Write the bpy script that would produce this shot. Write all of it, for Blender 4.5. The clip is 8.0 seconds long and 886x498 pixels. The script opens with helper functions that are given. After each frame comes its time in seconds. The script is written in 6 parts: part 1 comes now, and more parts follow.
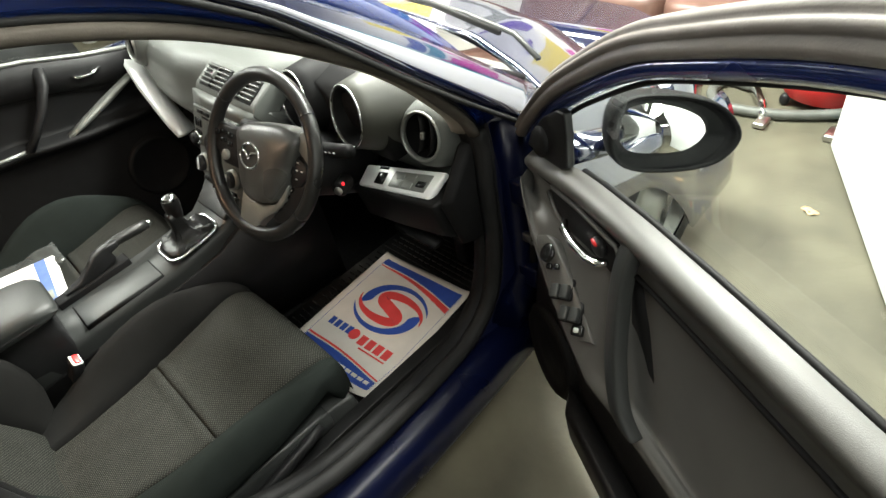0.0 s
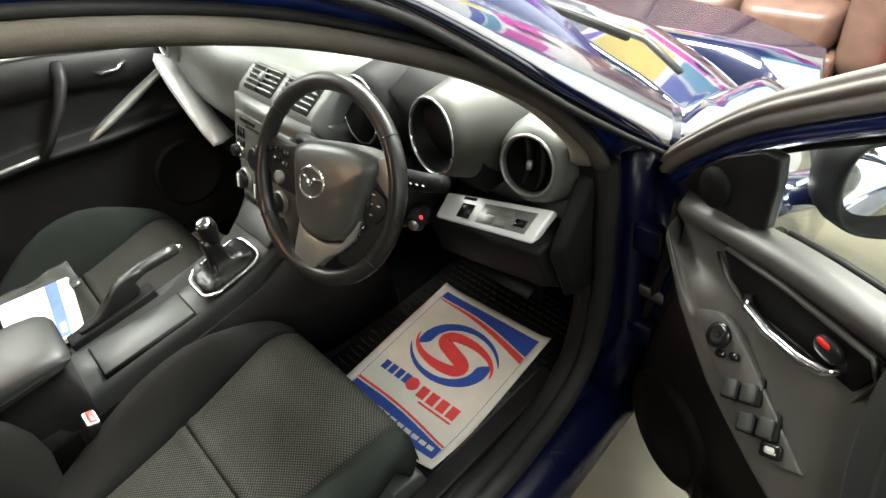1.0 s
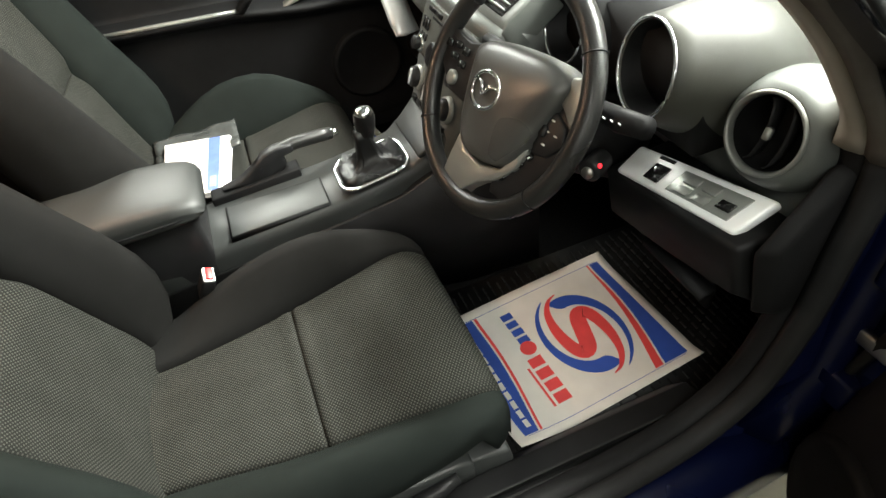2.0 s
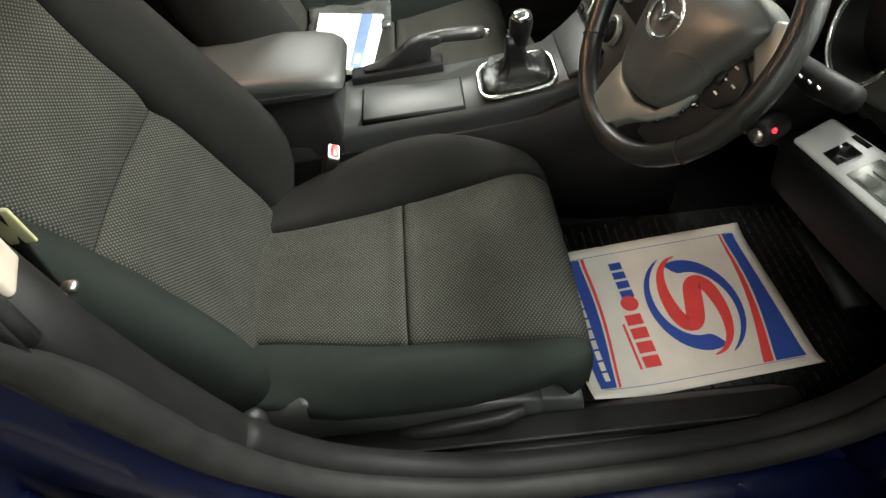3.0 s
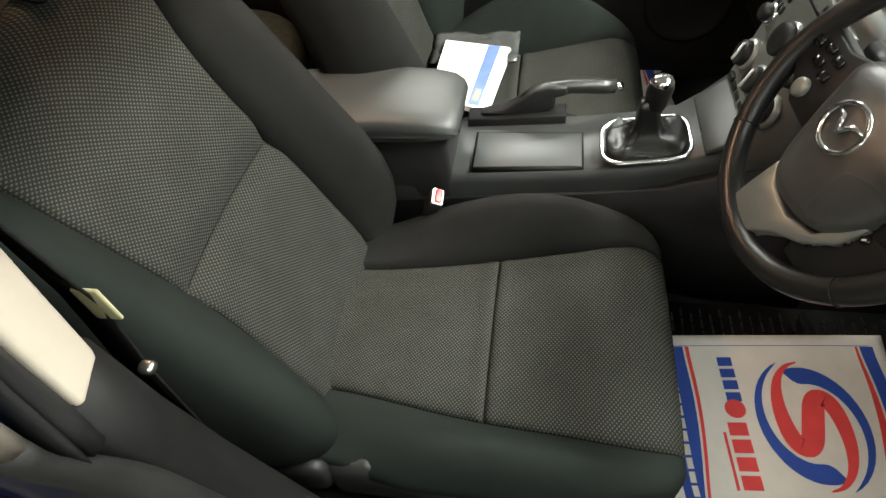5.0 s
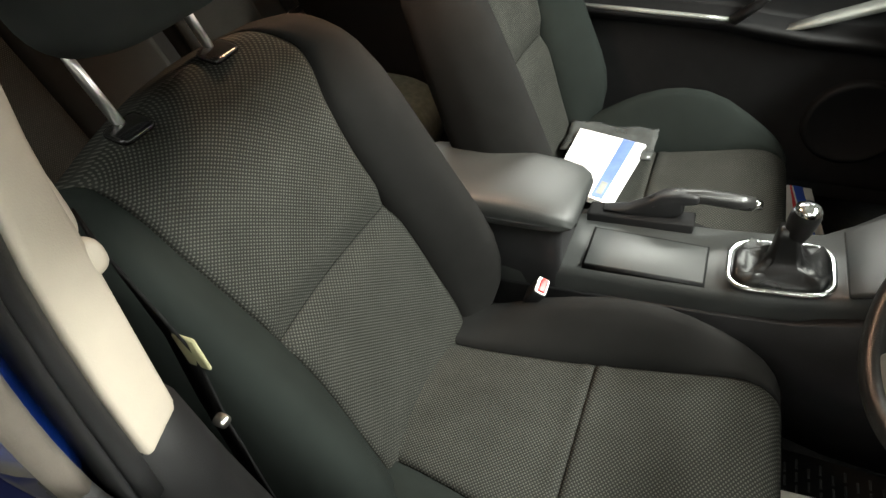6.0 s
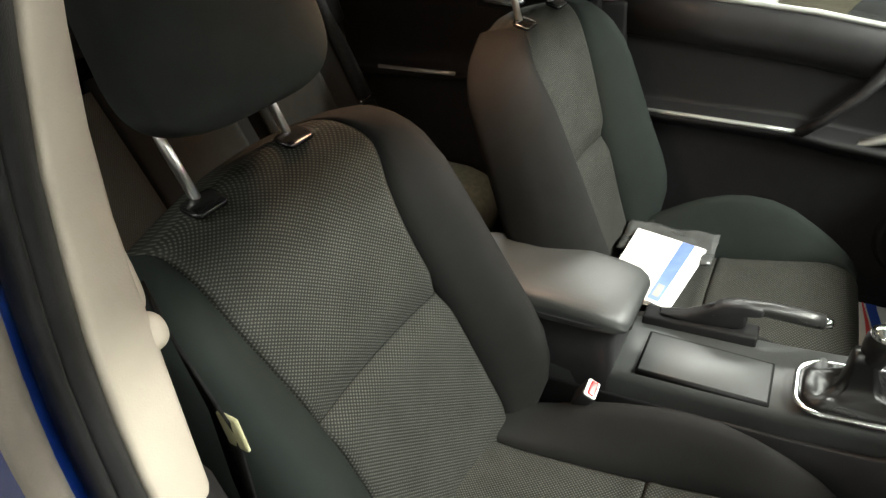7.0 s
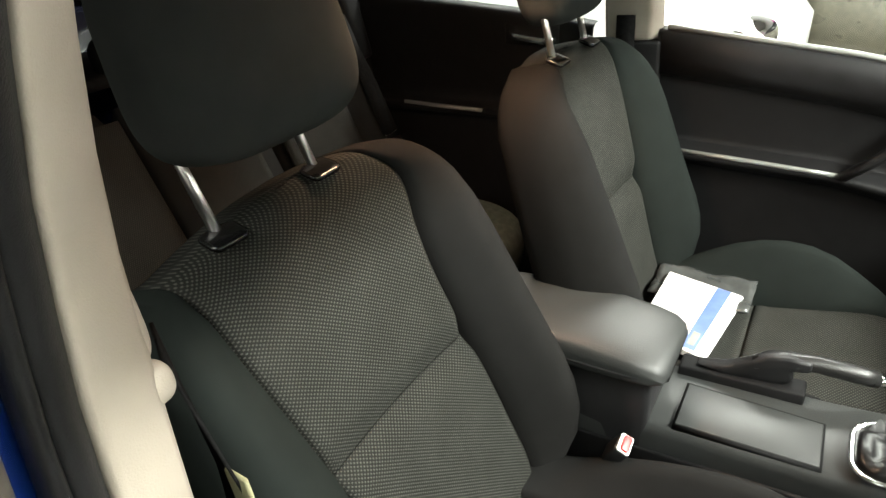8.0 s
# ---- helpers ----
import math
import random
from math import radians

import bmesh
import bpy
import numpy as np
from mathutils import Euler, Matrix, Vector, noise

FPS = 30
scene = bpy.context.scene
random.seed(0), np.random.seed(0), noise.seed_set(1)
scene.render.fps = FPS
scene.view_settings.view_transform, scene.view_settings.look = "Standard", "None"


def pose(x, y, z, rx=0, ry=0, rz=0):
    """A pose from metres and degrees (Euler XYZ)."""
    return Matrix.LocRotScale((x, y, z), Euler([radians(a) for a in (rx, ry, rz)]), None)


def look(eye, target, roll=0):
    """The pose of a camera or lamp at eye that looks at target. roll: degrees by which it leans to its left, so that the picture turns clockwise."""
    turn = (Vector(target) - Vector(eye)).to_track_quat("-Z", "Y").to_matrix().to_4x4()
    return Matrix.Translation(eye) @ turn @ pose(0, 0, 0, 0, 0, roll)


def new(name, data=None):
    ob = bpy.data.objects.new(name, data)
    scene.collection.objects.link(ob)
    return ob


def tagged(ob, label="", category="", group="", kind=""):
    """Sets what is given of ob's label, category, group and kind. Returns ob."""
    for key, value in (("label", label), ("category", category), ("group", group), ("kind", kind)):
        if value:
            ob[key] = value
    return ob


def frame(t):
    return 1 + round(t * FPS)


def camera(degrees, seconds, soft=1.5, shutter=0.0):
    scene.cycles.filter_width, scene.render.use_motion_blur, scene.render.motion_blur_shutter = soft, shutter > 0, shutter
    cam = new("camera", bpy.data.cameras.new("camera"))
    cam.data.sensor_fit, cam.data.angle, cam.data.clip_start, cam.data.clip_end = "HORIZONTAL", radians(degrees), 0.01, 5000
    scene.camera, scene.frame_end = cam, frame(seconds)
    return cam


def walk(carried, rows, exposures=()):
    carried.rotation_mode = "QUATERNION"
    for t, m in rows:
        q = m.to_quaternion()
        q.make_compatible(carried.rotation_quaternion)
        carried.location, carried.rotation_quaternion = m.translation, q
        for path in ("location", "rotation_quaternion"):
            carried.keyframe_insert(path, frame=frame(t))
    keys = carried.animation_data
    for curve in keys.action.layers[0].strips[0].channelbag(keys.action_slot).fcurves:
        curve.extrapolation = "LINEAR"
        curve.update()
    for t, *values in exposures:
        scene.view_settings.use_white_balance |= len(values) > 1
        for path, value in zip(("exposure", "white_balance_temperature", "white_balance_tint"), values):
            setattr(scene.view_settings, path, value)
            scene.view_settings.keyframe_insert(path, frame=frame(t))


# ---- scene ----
cam = camera(74.9, 8.0)
PATH = [
    (0, (1.415, 0.012, 1.48), (0.216, 0.925, 0.164), -12.9),
    (0.5, (1.243, 0.04, 1.452), (0.068, 0.97, 0.127), -12.0),
    (1, (1.12, 0.063, 1.422), (-0.096, 0.945, 0.102), -11.9),
    (1.5, (1.056, 0.103, 1.371), (-0.271, 0.802, 0.048), -11.7),
    (2, (1.014, 0.102, 1.31), (-0.369, 0.501, -0.078), -8.6),
    (2.2, (1.0, 0.101, 1.293), (-0.361, 0.382, -0.147), -8.0),
    (3.3, (0.983, 0.105, 1.294), (-0.252, 0.009, -0.277), -7.7),
    (3.5, (0.982, 0.106, 1.296), (-0.244, -0.023, -0.279), -8.1),
    (4, (0.957, 0.099, 1.298), (-0.259, -0.093, -0.278), -9.4),
    (5.3, (0.841, 0.094, 1.322), (-0.42, -0.356, -0.164), -9.3),
    (5.5, (0.833, 0.097, 1.322), (-0.435, -0.443, -0.127), -9.2),
    (6, (0.823, 0.099, 1.335), (-0.469, -0.628, -0.008), -8.8),
    (6.5, (0.815, 0.091, 1.337), (-0.531, -0.758, 0.126), -7.8),
    (7, (0.816, 0.088, 1.342), (-0.57, -0.84, 0.239), -6.9),
    (7.5, (0.817, 0.079, 1.345), (-0.59, -0.903, 0.318), -6.2),
    (8, (0.791, 0.053, 1.326), (-0.625, -0.95, 0.332), -6.1),
]
walk(cam, [(t, look(eye, target, roll)) for t, eye, target, roll in PATH], [(0, 0.0), (1, 0.25), (2, 0.36), (4, 0.12), (6, 0.15), (8, 0.25)])

# ---- light ----
def area(name, eye, target, sx, sy, watts, colour=(1, 1, 1)):
    d = bpy.data.lights.new(name, "AREA")
    d.shape, d.size, d.size_y, d.energy, d.color = "RECTANGLE", sx, sy, watts, colour
    ob = new(name, d)
    ob.matrix_world = look(eye, target)
    return ob


world = bpy.data.worlds.new("garage_ambient")
scene.world = world
world.use_nodes = True
world.node_tree.nodes["Background"].inputs[0].default_value = (0.9, 0.95, 1.0, 1)
world.node_tree.nodes["Background"].inputs[1].default_value = 0.05
WARM = (0.97, 0.99, 0.91)
area("tube_light_right", (1.8, 0.40, 2.55), (1.8, 0.40, 0), 0.4, 2.4, 60, WARM)
area("tube_light_front", (-0.2, 1.75, 2.55), (-0.2, 1.75, 0), 2.6, 0.5, 420, WARM)
area("tube_light_left", (-2.2, -0.6, 2.55), (-2.2, -0.6, 0), 0.4, 2.4, 190, WARM)
# Added fill lamp, no source seen, for the rear bench and the floor
area("far_fill_light", (4.2, -1.8, 2.55), (4.2, -1.8, 0), 0.4, 2.4, 55, WARM)
area("cabin_dome_light", (0, -0.42, 1.388), (0, -0.42, 0), 0.12, 0.07, 4.6, (1.0, 0.62, 0.38))


# ---- materials ----
def mat(name, colour, rough=0.5, metal=0.0, vary=0.15, scale=30.0, bump=0.0, bump_scale=400.0, coat=0.0, spec=0.5, grime=0.0):
    m = bpy.data.materials.new(name)
    m.use_nodes = True
    nt = m.node_tree
    b = nt.nodes["Principled BSDF"]
    b.inputs["Roughness"].default_value, b.inputs["Metallic"].default_value = rough, metal
    b.inputs["Coat Weight"].default_value, b.inputs["Coat Roughness"].default_value = coat, 0.04
    b.inputs["Specular IOR Level"].default_value = spec
    tc = nt.nodes.new("ShaderNodeTexCoord")
    n1 = nt.nodes.new("ShaderNodeTexNoise")
    n1.inputs["Scale"].default_value, n1.inputs["Detail"].default_value = scale, 6
    nt.links.new(tc.outputs["Object"], n1.inputs["Vector"])
    ramp = nt.nodes.new("ShaderNodeMapRange")
    ramp.inputs[1].default_value, ramp.inputs[2].default_value = 0.3, 0.7
    ramp.inputs[3].default_value, ramp.inputs[4].default_value = 1 - vary, 1 + vary
    nt.links.new(n1.outputs["Fac"], ramp.inputs[0])
    mix = nt.nodes.new("ShaderNodeVectorMath")
    mix.operation = "SCALE"
    mix.inputs[0].default_value = colour
    nt.links.new(ramp.outputs[0], mix.inputs["Scale"])
    nt.links.new(mix.outputs[0], b.inputs["Base Color"])
    rr = nt.nodes.new("ShaderNodeMapRange")
    rr.inputs[1].default_value, rr.inputs[2].default_value = 0.3, 0.7
    rr.inputs[3].default_value, rr.inputs[4].default_value = max(0.02, rough * 0.88), min(1, rough * 1.12)
    n2 = nt.nodes.new("ShaderNodeTexNoise")
    n2.inputs["Scale"].default_value = scale * 0.3
    nt.links.new(tc.outputs["Object"], n2.inputs["Vector"])
    nt.links.new(n2.outputs["Fac"], rr.inputs[0])
    nt.links.new(rr.outputs[0], b.inputs["Roughness"])
    if bump:
        n3 = nt.nodes.new("ShaderNodeTexNoise")
        n3.inputs["Scale"].default_value, n3.inputs["Detail"].default_value = bump_scale, 3
        nt.links.new(tc.outputs["Object"], n3.inputs["Vector"])
        bp = nt.nodes.new("ShaderNodeBump")
        bp.inputs["Strength"].default_value, bp.inputs["Distance"].default_value = bump, 0.001
        nt.links.new(n3.outputs["Fac"], bp.inputs["Height"])
        nt.links.new(bp.outputs[0], b.inputs["Normal"])
    return m


def weave(name, dark, light, rough=0.85):
    """Woven seat cloth: short pale dashes in offset rows, laid out on the UV map in metres."""
    m = mat(name, dark, rough, spec=0.04)
    nt = m.node_tree
    b = nt.nodes["Principled BSDF"]
    uv = nt.nodes.new("ShaderNodeUVMap")
    sep = nt.nodes.new("ShaderNodeSeparateXYZ")
    nt.links.new(uv.outputs[0], sep.inputs[0])

    def maths(op, a, b=None):
        nd = nt.nodes.new("ShaderNodeMath")
        nd.operation = op
        for k, v in enumerate((a, b)):
            if isinstance(v, (int, float)):
                nd.inputs[k].default_value = v
            elif v is not None:
                nt.links.new(v, nd.inputs[k])
        return nd.outputs[0]

    cu = maths("COSINE", maths("MULTIPLY", sep.outputs[0], math.tau / 0.0070))
    cv = maths("COSINE", maths("MULTIPLY", sep.outputs[1], math.tau / 0.0062))
    dots = nt.nodes.new("ShaderNodeMapRange")
    dots.interpolation_type = "SMOOTHSTEP"
    dots.inputs[1].default_value, dots.inputs[2].default_value = 0.0, 0.85
    nt.links.new(maths("MULTIPLY", cu, cv), dots.inputs[0])
    br = nt.nodes.new("ShaderNodeMix")
    br.data_type = "RGBA"
    br.inputs[6].default_value, br.inputs[7].default_value = (*dark, 1), (*light, 1)
    nt.links.new(dots.outputs[0], br.inputs[0])
    no = nt.nodes.new("ShaderNodeTexNoise")
    no.inputs["Scale"].default_value, no.inputs["Detail"].default_value = 14, 4
    nt.links.new(uv.outputs[0], no.inputs["Vector"])
    mr = nt.nodes.new("ShaderNodeMapRange")
    mr.inputs[3].default_value, mr.inputs[4].default_value = 0.75, 1.25
    nt.links.new(no.outputs["Fac"], mr.inputs[0])
    vm = nt.nodes.new("ShaderNodeVectorMath")
    vm.operation = "SCALE"
    nt.links.new(br.outputs[2], vm.inputs[0])
    nt.links.new(mr.outputs[0], vm.inputs["Scale"])
    nt.links.new(vm.outputs[0], b.inputs["Base Color"])
    bp = nt.nodes.new("ShaderNodeBump")
    bp.inputs["Strength"].default_value, bp.inputs["Distance"].default_value = 0.5, 0.0012
    nt.links.new(dots.outputs[0], bp.inputs["Height"])
    nt.links.new(bp.outputs[0], b.inputs["Normal"])
    return m


def glass(name, tint=(0.9, 0.95, 0.93), ior=1.5):
    """Thin pane: clear with a Fresnel gloss."""
    m = bpy.data.materials.new(name)
    m.use_nodes = True
    nt = m.node_tree
    nt.nodes.remove(nt.nodes["Principled BSDF"])
    out = nt.nodes["Material Output"]
    tr, gl, mx, fr = (nt.nodes.new(k) for k in ("ShaderNodeBsdfTransparent", "ShaderNodeBsdfGlossy", "ShaderNodeMixShader", "ShaderNodeFresnel"))
    tr.inputs[0].default_value = (*tint, 1)
    gl.inputs["Roughness"].default_value = 0.01
    fr.inputs[0].default_value = ior
    nt.links.new(fr.outputs[0], mx.inputs[0])
    nt.links.new(tr.outputs[0], mx.inputs[1])
    nt.links.new(gl.outputs[0], mx.inputs[2])
    nt.links.new(mx.outputs[0], out.inputs[0])
    return m


def glow(name, colour, strength):
    m = bpy.data.materials.new(name)
    m.use_nodes = True
    b = m.node_tree.nodes["Principled BSDF"]
    b.inputs["Base Color"].default_value = (*[c * 0.5 for c in colour], 1)
    b.inputs["Emission Color"].default_value = (*colour, 1)
    b.inputs["Emission Strength"].default_value = strength
    return m


PLASTIC = mat("black_plastic", (0.014, 0.014, 0.0145), 0.40, spec=0.22, bump=0.25, bump_scale=900)
DASH = mat("dash_soft_plastic", (0.098, 0.105, 0.097), 0.40, vary=0.08, bump=0.35, bump_scale=700)
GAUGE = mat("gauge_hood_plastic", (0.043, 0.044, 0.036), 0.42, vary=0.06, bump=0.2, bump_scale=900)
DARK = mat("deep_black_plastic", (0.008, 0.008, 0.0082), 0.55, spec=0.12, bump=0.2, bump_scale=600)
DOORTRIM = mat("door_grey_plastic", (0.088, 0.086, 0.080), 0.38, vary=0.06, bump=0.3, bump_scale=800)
CONSOLE = mat("console_grey_plastic", (0.030, 0.032, 0.031), 0.40, spec=0.4, vary=0.06, bump=0.2, bump_scale=900)
STACK = mat("satin_grey_fascia", (0.125, 0.132, 0.125), 0.36, metal=0.25, vary=0.05, bump=0.1, bump_scale=900)
RUBMAT = mat("worn_rubber_mat", (0.009, 0.009, 0.009), 0.42, vary=0.3, spec=0.35)
GLOSS = mat("piano_black", (0.008, 0.008, 0.008), 0.12, vary=0.05)
SILVER = mat("silver_painted_plastic", (0.85, 0.86, 0.85), 0.34, metal=0.1, vary=0.04)
SILVER_D = mat("dull_silver_plastic", (0.58, 0.59, 0.58), 0.36, metal=0.3, vary=0.05)
SATIN = mat("satin_grey_trim", (0.30, 0.31, 0.29), 0.38, metal=0.6, vary=0.05)
RING = mat("bright_satin_chrome", (0.75, 0.75, 0.74), 0.22, metal=1.0, vary=0.04)
CHROME = mat("chrome", (0.85, 0.85, 0.85), 0.07, metal=1.0, vary=0.02)
POSTS = mat("satin_chrome", (0.92, 0.91, 0.88), 0.30, metal=1.0, vary=0.02)
# Rear cushions: the seat cloth, lightened to stand for light falling there
CLOTH_REAR_LIT = mat("lit_rear_cloth", (0.075, 0.092, 0.085), 0.9, vary=0.2, scale=60, bump=0.4, bump_scale=1500, spec=0.04)
STEEL = mat("worn_steel", (0.55, 0.53, 0.5), 0.3, metal=1.0, vary=0.1)
WEAVE = weave("woven_seat_cloth", (0.017, 0.0173, 0.0155), (0.060, 0.0605, 0.053))
WEAVE2 = weave("woven_seat_cloth_light", (0.014, 0.014, 0.0125), (0.052, 0.051, 0.046))
CLOTH = mat("plain_seat_cloth", (0.0135, 0.0133, 0.0128), 0.95, vary=0.07, scale=25, bump=0.5, bump_scale=1500, spec=0.03)
# Front head restraints: seat cloth made paler in place of windscreen light
CLOTH_H_LIT = mat("lit_head_restraint_cloth", (0.034, 0.037, 0.0355), 0.95, vary=0.07, scale=25, bump=0.5, bump_scale=1500, spec=0.04)
# Door-side bolsters: neutral seat cloth with a greenish cast of light put in
CLOTH_CAST = mat("green_cast_cloth", (0.0128, 0.0156, 0.0142), 0.95, vary=0.07, scale=25, bump=0.5, bump_scale=1500, spec=0.04)
PAD = mat("airbag_plastic", (0.062, 0.063, 0.060), 0.30, spec=0.9, vary=0.12, scale=12, bump=0.3, bump_scale=700)
LEATHER = mat("black_leather", (0.014, 0.014, 0.0135), 0.30, spec=0.5, vary=0.15, bump=0.4, bump_scale=500)
GAITER = mat("shiny_black_leather", (0.006, 0.006, 0.006), 0.30, spec=0.35, vary=0.15, bump=0.12, bump_scale=350)
ARMREST = mat("armrest_vinyl", (0.024, 0.026, 0.025), 0.46, vary=0.12, scale=14, bump=0.35, bump_scale=500)
CARPET = mat("black_carpet", (0.010, 0.010, 0.010), 0.95, vary=0.4, scale=200, bump=1.0, bump_scale=900, spec=0.03)
RUBBER = mat("black_rubber", (0.014, 0.014, 0.014), 0.55, spec=0.15, vary=0.2, bump=0.2, bump_scale=300)
SEAL = mat("brown_grey_weather_seal", (0.100, 0.088, 0.075), 0.6, spec=0.15, vary=0.12, bump=0.3, bump_scale=500)
SEAL_D = mat("grey_brown_frame_rubber", (0.17, 0.152, 0.136), 0.5, vary=0.12, bump=0.3, bump_scale=400)
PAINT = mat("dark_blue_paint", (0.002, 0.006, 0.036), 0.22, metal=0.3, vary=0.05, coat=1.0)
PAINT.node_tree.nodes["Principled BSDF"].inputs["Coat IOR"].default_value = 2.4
# Same car blue with light put into the colour of the upper frames
PAINT_LIT = mat("lit_blue_frame_paint", (0.004, 0.020, 0.13), 0.25, metal=0.3, vary=0.05, coat=1.0)
# Same car blue, coat left off and darkened for shade on sill and posts
PAINT_SHADE = mat("shaded_blue_paint", (0.0015, 0.003, 0.018), 0.3, vary=0.1, spec=0.3)
BEIGE = mat("beige_pillar_trim", (0.34, 0.304, 0.253), 0.6, vary=0.04, bump=0.25, bump_scale=900)
HEADLINE = mat("headlining", (0.42, 0.39, 0.34), 0.95, vary=0.08, bump=0.4, bump_scale=900)
PAPER = mat("mat_paper", (0.60, 0.565, 0.515), 0.75, vary=0.05, scale=20)
PBLUE = mat("print_blue", (0.02, 0.06, 0.30), 0.7, vary=0.08)
PRED = mat("print_red", (0.62, 0.05, 0.05), 0.7, vary=0.08)
PINK = mat("print_pink", (0.55, 0.03, 0.30), 0.6, vary=0.06)
TEAL = mat("teal_paint", (0.02, 0.24, 0.33), 0.5, vary=0.1)
YELLOW = mat("print_yellow", (0.75, 0.60, 0.03), 0.6, vary=0.08)
PURPLE = mat("print_purple", (0.12, 0.06, 0.32), 0.6, vary=0.1)
WHITE = mat("white_paint", (0.78, 0.78, 0.76), 0.5, vary=0.05, scale=4)
REDPL = mat("red_plastic", (0.62, 0.02, 0.02), 0.35, vary=0.05)
SOFA = mat("brown_leather", (0.125, 0.070, 0.054), 0.36, vary=0.25, scale=10, bump=0.5, bump_scale=120)
FLOOR = mat("concrete_floor", (0.098, 0.088, 0.061), 0.6, vary=0.38, scale=3.2, bump=0.8, bump_scale=60)
WALLM = mat("painted_wall", (0.70, 0.68, 0.63), 0.8, vary=0.06, scale=3, bump=0.3, bump_scale=80)
# Unseen ceiling, rear and right walls: kept dark grey to cut bounced light
ROOFM = mat("dim_grey_ceiling", (0.22, 0.22, 0.21), 0.7, vary=0.12, scale=2, bump=0.2, bump_scale=30)
DIMWALLM = mat("dim_grey_wall", (0.30, 0.29, 0.27), 0.85, vary=0.15, scale=3, bump=0.4, bump_scale=60)
WOOD = mat("plywood", (0.45, 0.32, 0.18), 0.6, vary=0.2, scale=8)
GREYCL = mat("grey_cloth", (0.22, 0.23, 0.20), 0.85, vary=0.2, bump=0.5, bump_scale=300)
CLEAR = glass("window_glass")
SCREEN = glass("windscreen_glass", ior=2.1)
LED = glow("red_led", (1.0, 0.02, 0.03), 2.5)
TUBE = glow("fluorescent_tube", (1.0, 0.95, 0.85), 6.0)
MIRROR = mat("mirror_glass", (0.9, 0.92, 0.92), 0.01, metal=1.0, vary=0.0)
OLIVE = mat("tag_card", (0.24, 0.23, 0.13), 0.7)


# ---- building ----
def thing(name, base, label, category, group="", kind=""):
    e = new(name)
    e.location = base
    return tagged(e, label, category, group, kind)


def part(name, bm, material, parent=None, label="", bevel=0.0, smooth=True, thick=0.0, segments=2, xf=None):
    """Links a bmesh, built in the place's own coordinates, as one mesh under a thing or a part."""
    if xf:
        bmesh.ops.transform(bm, matrix=xf, verts=bm.verts)
    me = bpy.data.meshes.new(name)
    bm.to_mesh(me)
    bm.free()
    me.polygons.foreach_set("use_smooth", [smooth] * len(me.polygons))
    me.materials.append(material)
    ob = new(name, me)
    if parent:
        ob.parent = parent
        if parent.type == "EMPTY":
            ob.matrix_parent_inverse = Matrix.Translation(-parent.location)
    if thick:
        mod = ob.modifiers.new("thickness", "SOLIDIFY")
        mod.thickness, mod.offset = thick, -1
    if bevel:
        mod = ob.modifiers.new("edges", "BEVEL")
        mod.width, mod.segments, mod.limit_method, mod.angle_limit = bevel, segments, "ANGLE", radians(40)
        mod.harden_normals = False
    if label:
        ob["label"] = label
    return ob


def struct(name, bm, material, label, **k):
    return tagged(part(name, bm, material, **k), label, kind="structure")


def box(*spans):
    """One bmesh of boxes, each (x0, x1, y0, y1, z0, z1)."""
    bm = bmesh.new()
    for x0, x1, y0, y1, z0, z1 in spans:
        v = [bm.verts.new(p) for p in ((x0, y0, z0), (x1, y0, z0), (x1, y1, z0), (x0, y1, z0), (x0, y0, z1), (x1, y0, z1), (x1, y1, z1), (x0, y1, z1))]
        for f in ((3, 2, 1, 0), (4, 5, 6, 7), (0, 1, 5, 4), (1, 2, 6, 5), (2, 3, 7, 6), (3, 0, 4, 7)):
            bm.faces.new([v[i] for i in f])
    return bm


def turned(bm, m):
    bmesh.ops.transform(bm, matrix=m, verts=bm.verts)
    return bm


def joined(*bms):
    out = bmesh.new()
    for b in bms:
        me = bpy.data.meshes.new("tmp")
        b.to_mesh(me)
        b.free()
        out.from_mesh(me)
        bpy.data.meshes.remove(me)
    return out


def loft(rings, closed=True, caps=True):
    """Skins rings of equal point counts."""
    bm = bmesh.new()
    vs = [[bm.verts.new(p) for p in r] for r in rings]
    n = len(vs[0])
    for a, b in zip(vs, vs[1:]):
        for i in range(n if closed else n - 1):
            j = (i + 1) % n
            bm.faces.new((a[i], a[j], b[j], b[i]))
    if caps and closed:
        bm.faces.new(vs[0][::-1])
        bm.faces.new(vs[-1])
    bmesh.ops.recalc_face_normals(bm, faces=bm.faces)
    return bm


def grid(fn, nu, nv, uvfn=None):
    """A sheet from fn(u, v), u and v from 0 to 1."""
    bm = bmesh.new()
    lay = bm.loops.layers.uv.new("UVMap")
    vs = [[bm.verts.new(fn(i / nu, j / nv)) for j in range(nv + 1)] for i in range(nu + 1)]
    for i in range(nu):
        for j in range(nv):
            f = bm.faces.new((vs[i][j], vs[i + 1][j], vs[i + 1][j + 1], vs[i][j + 1]))
            if uvfn:
                for loop, (a, b) in zip(f.loops, ((i, j), (i + 1, j), (i + 1, j + 1), (i, j + 1))):
                    loop[lay].uv = uvfn(a / nu, b / nv)
    return bm


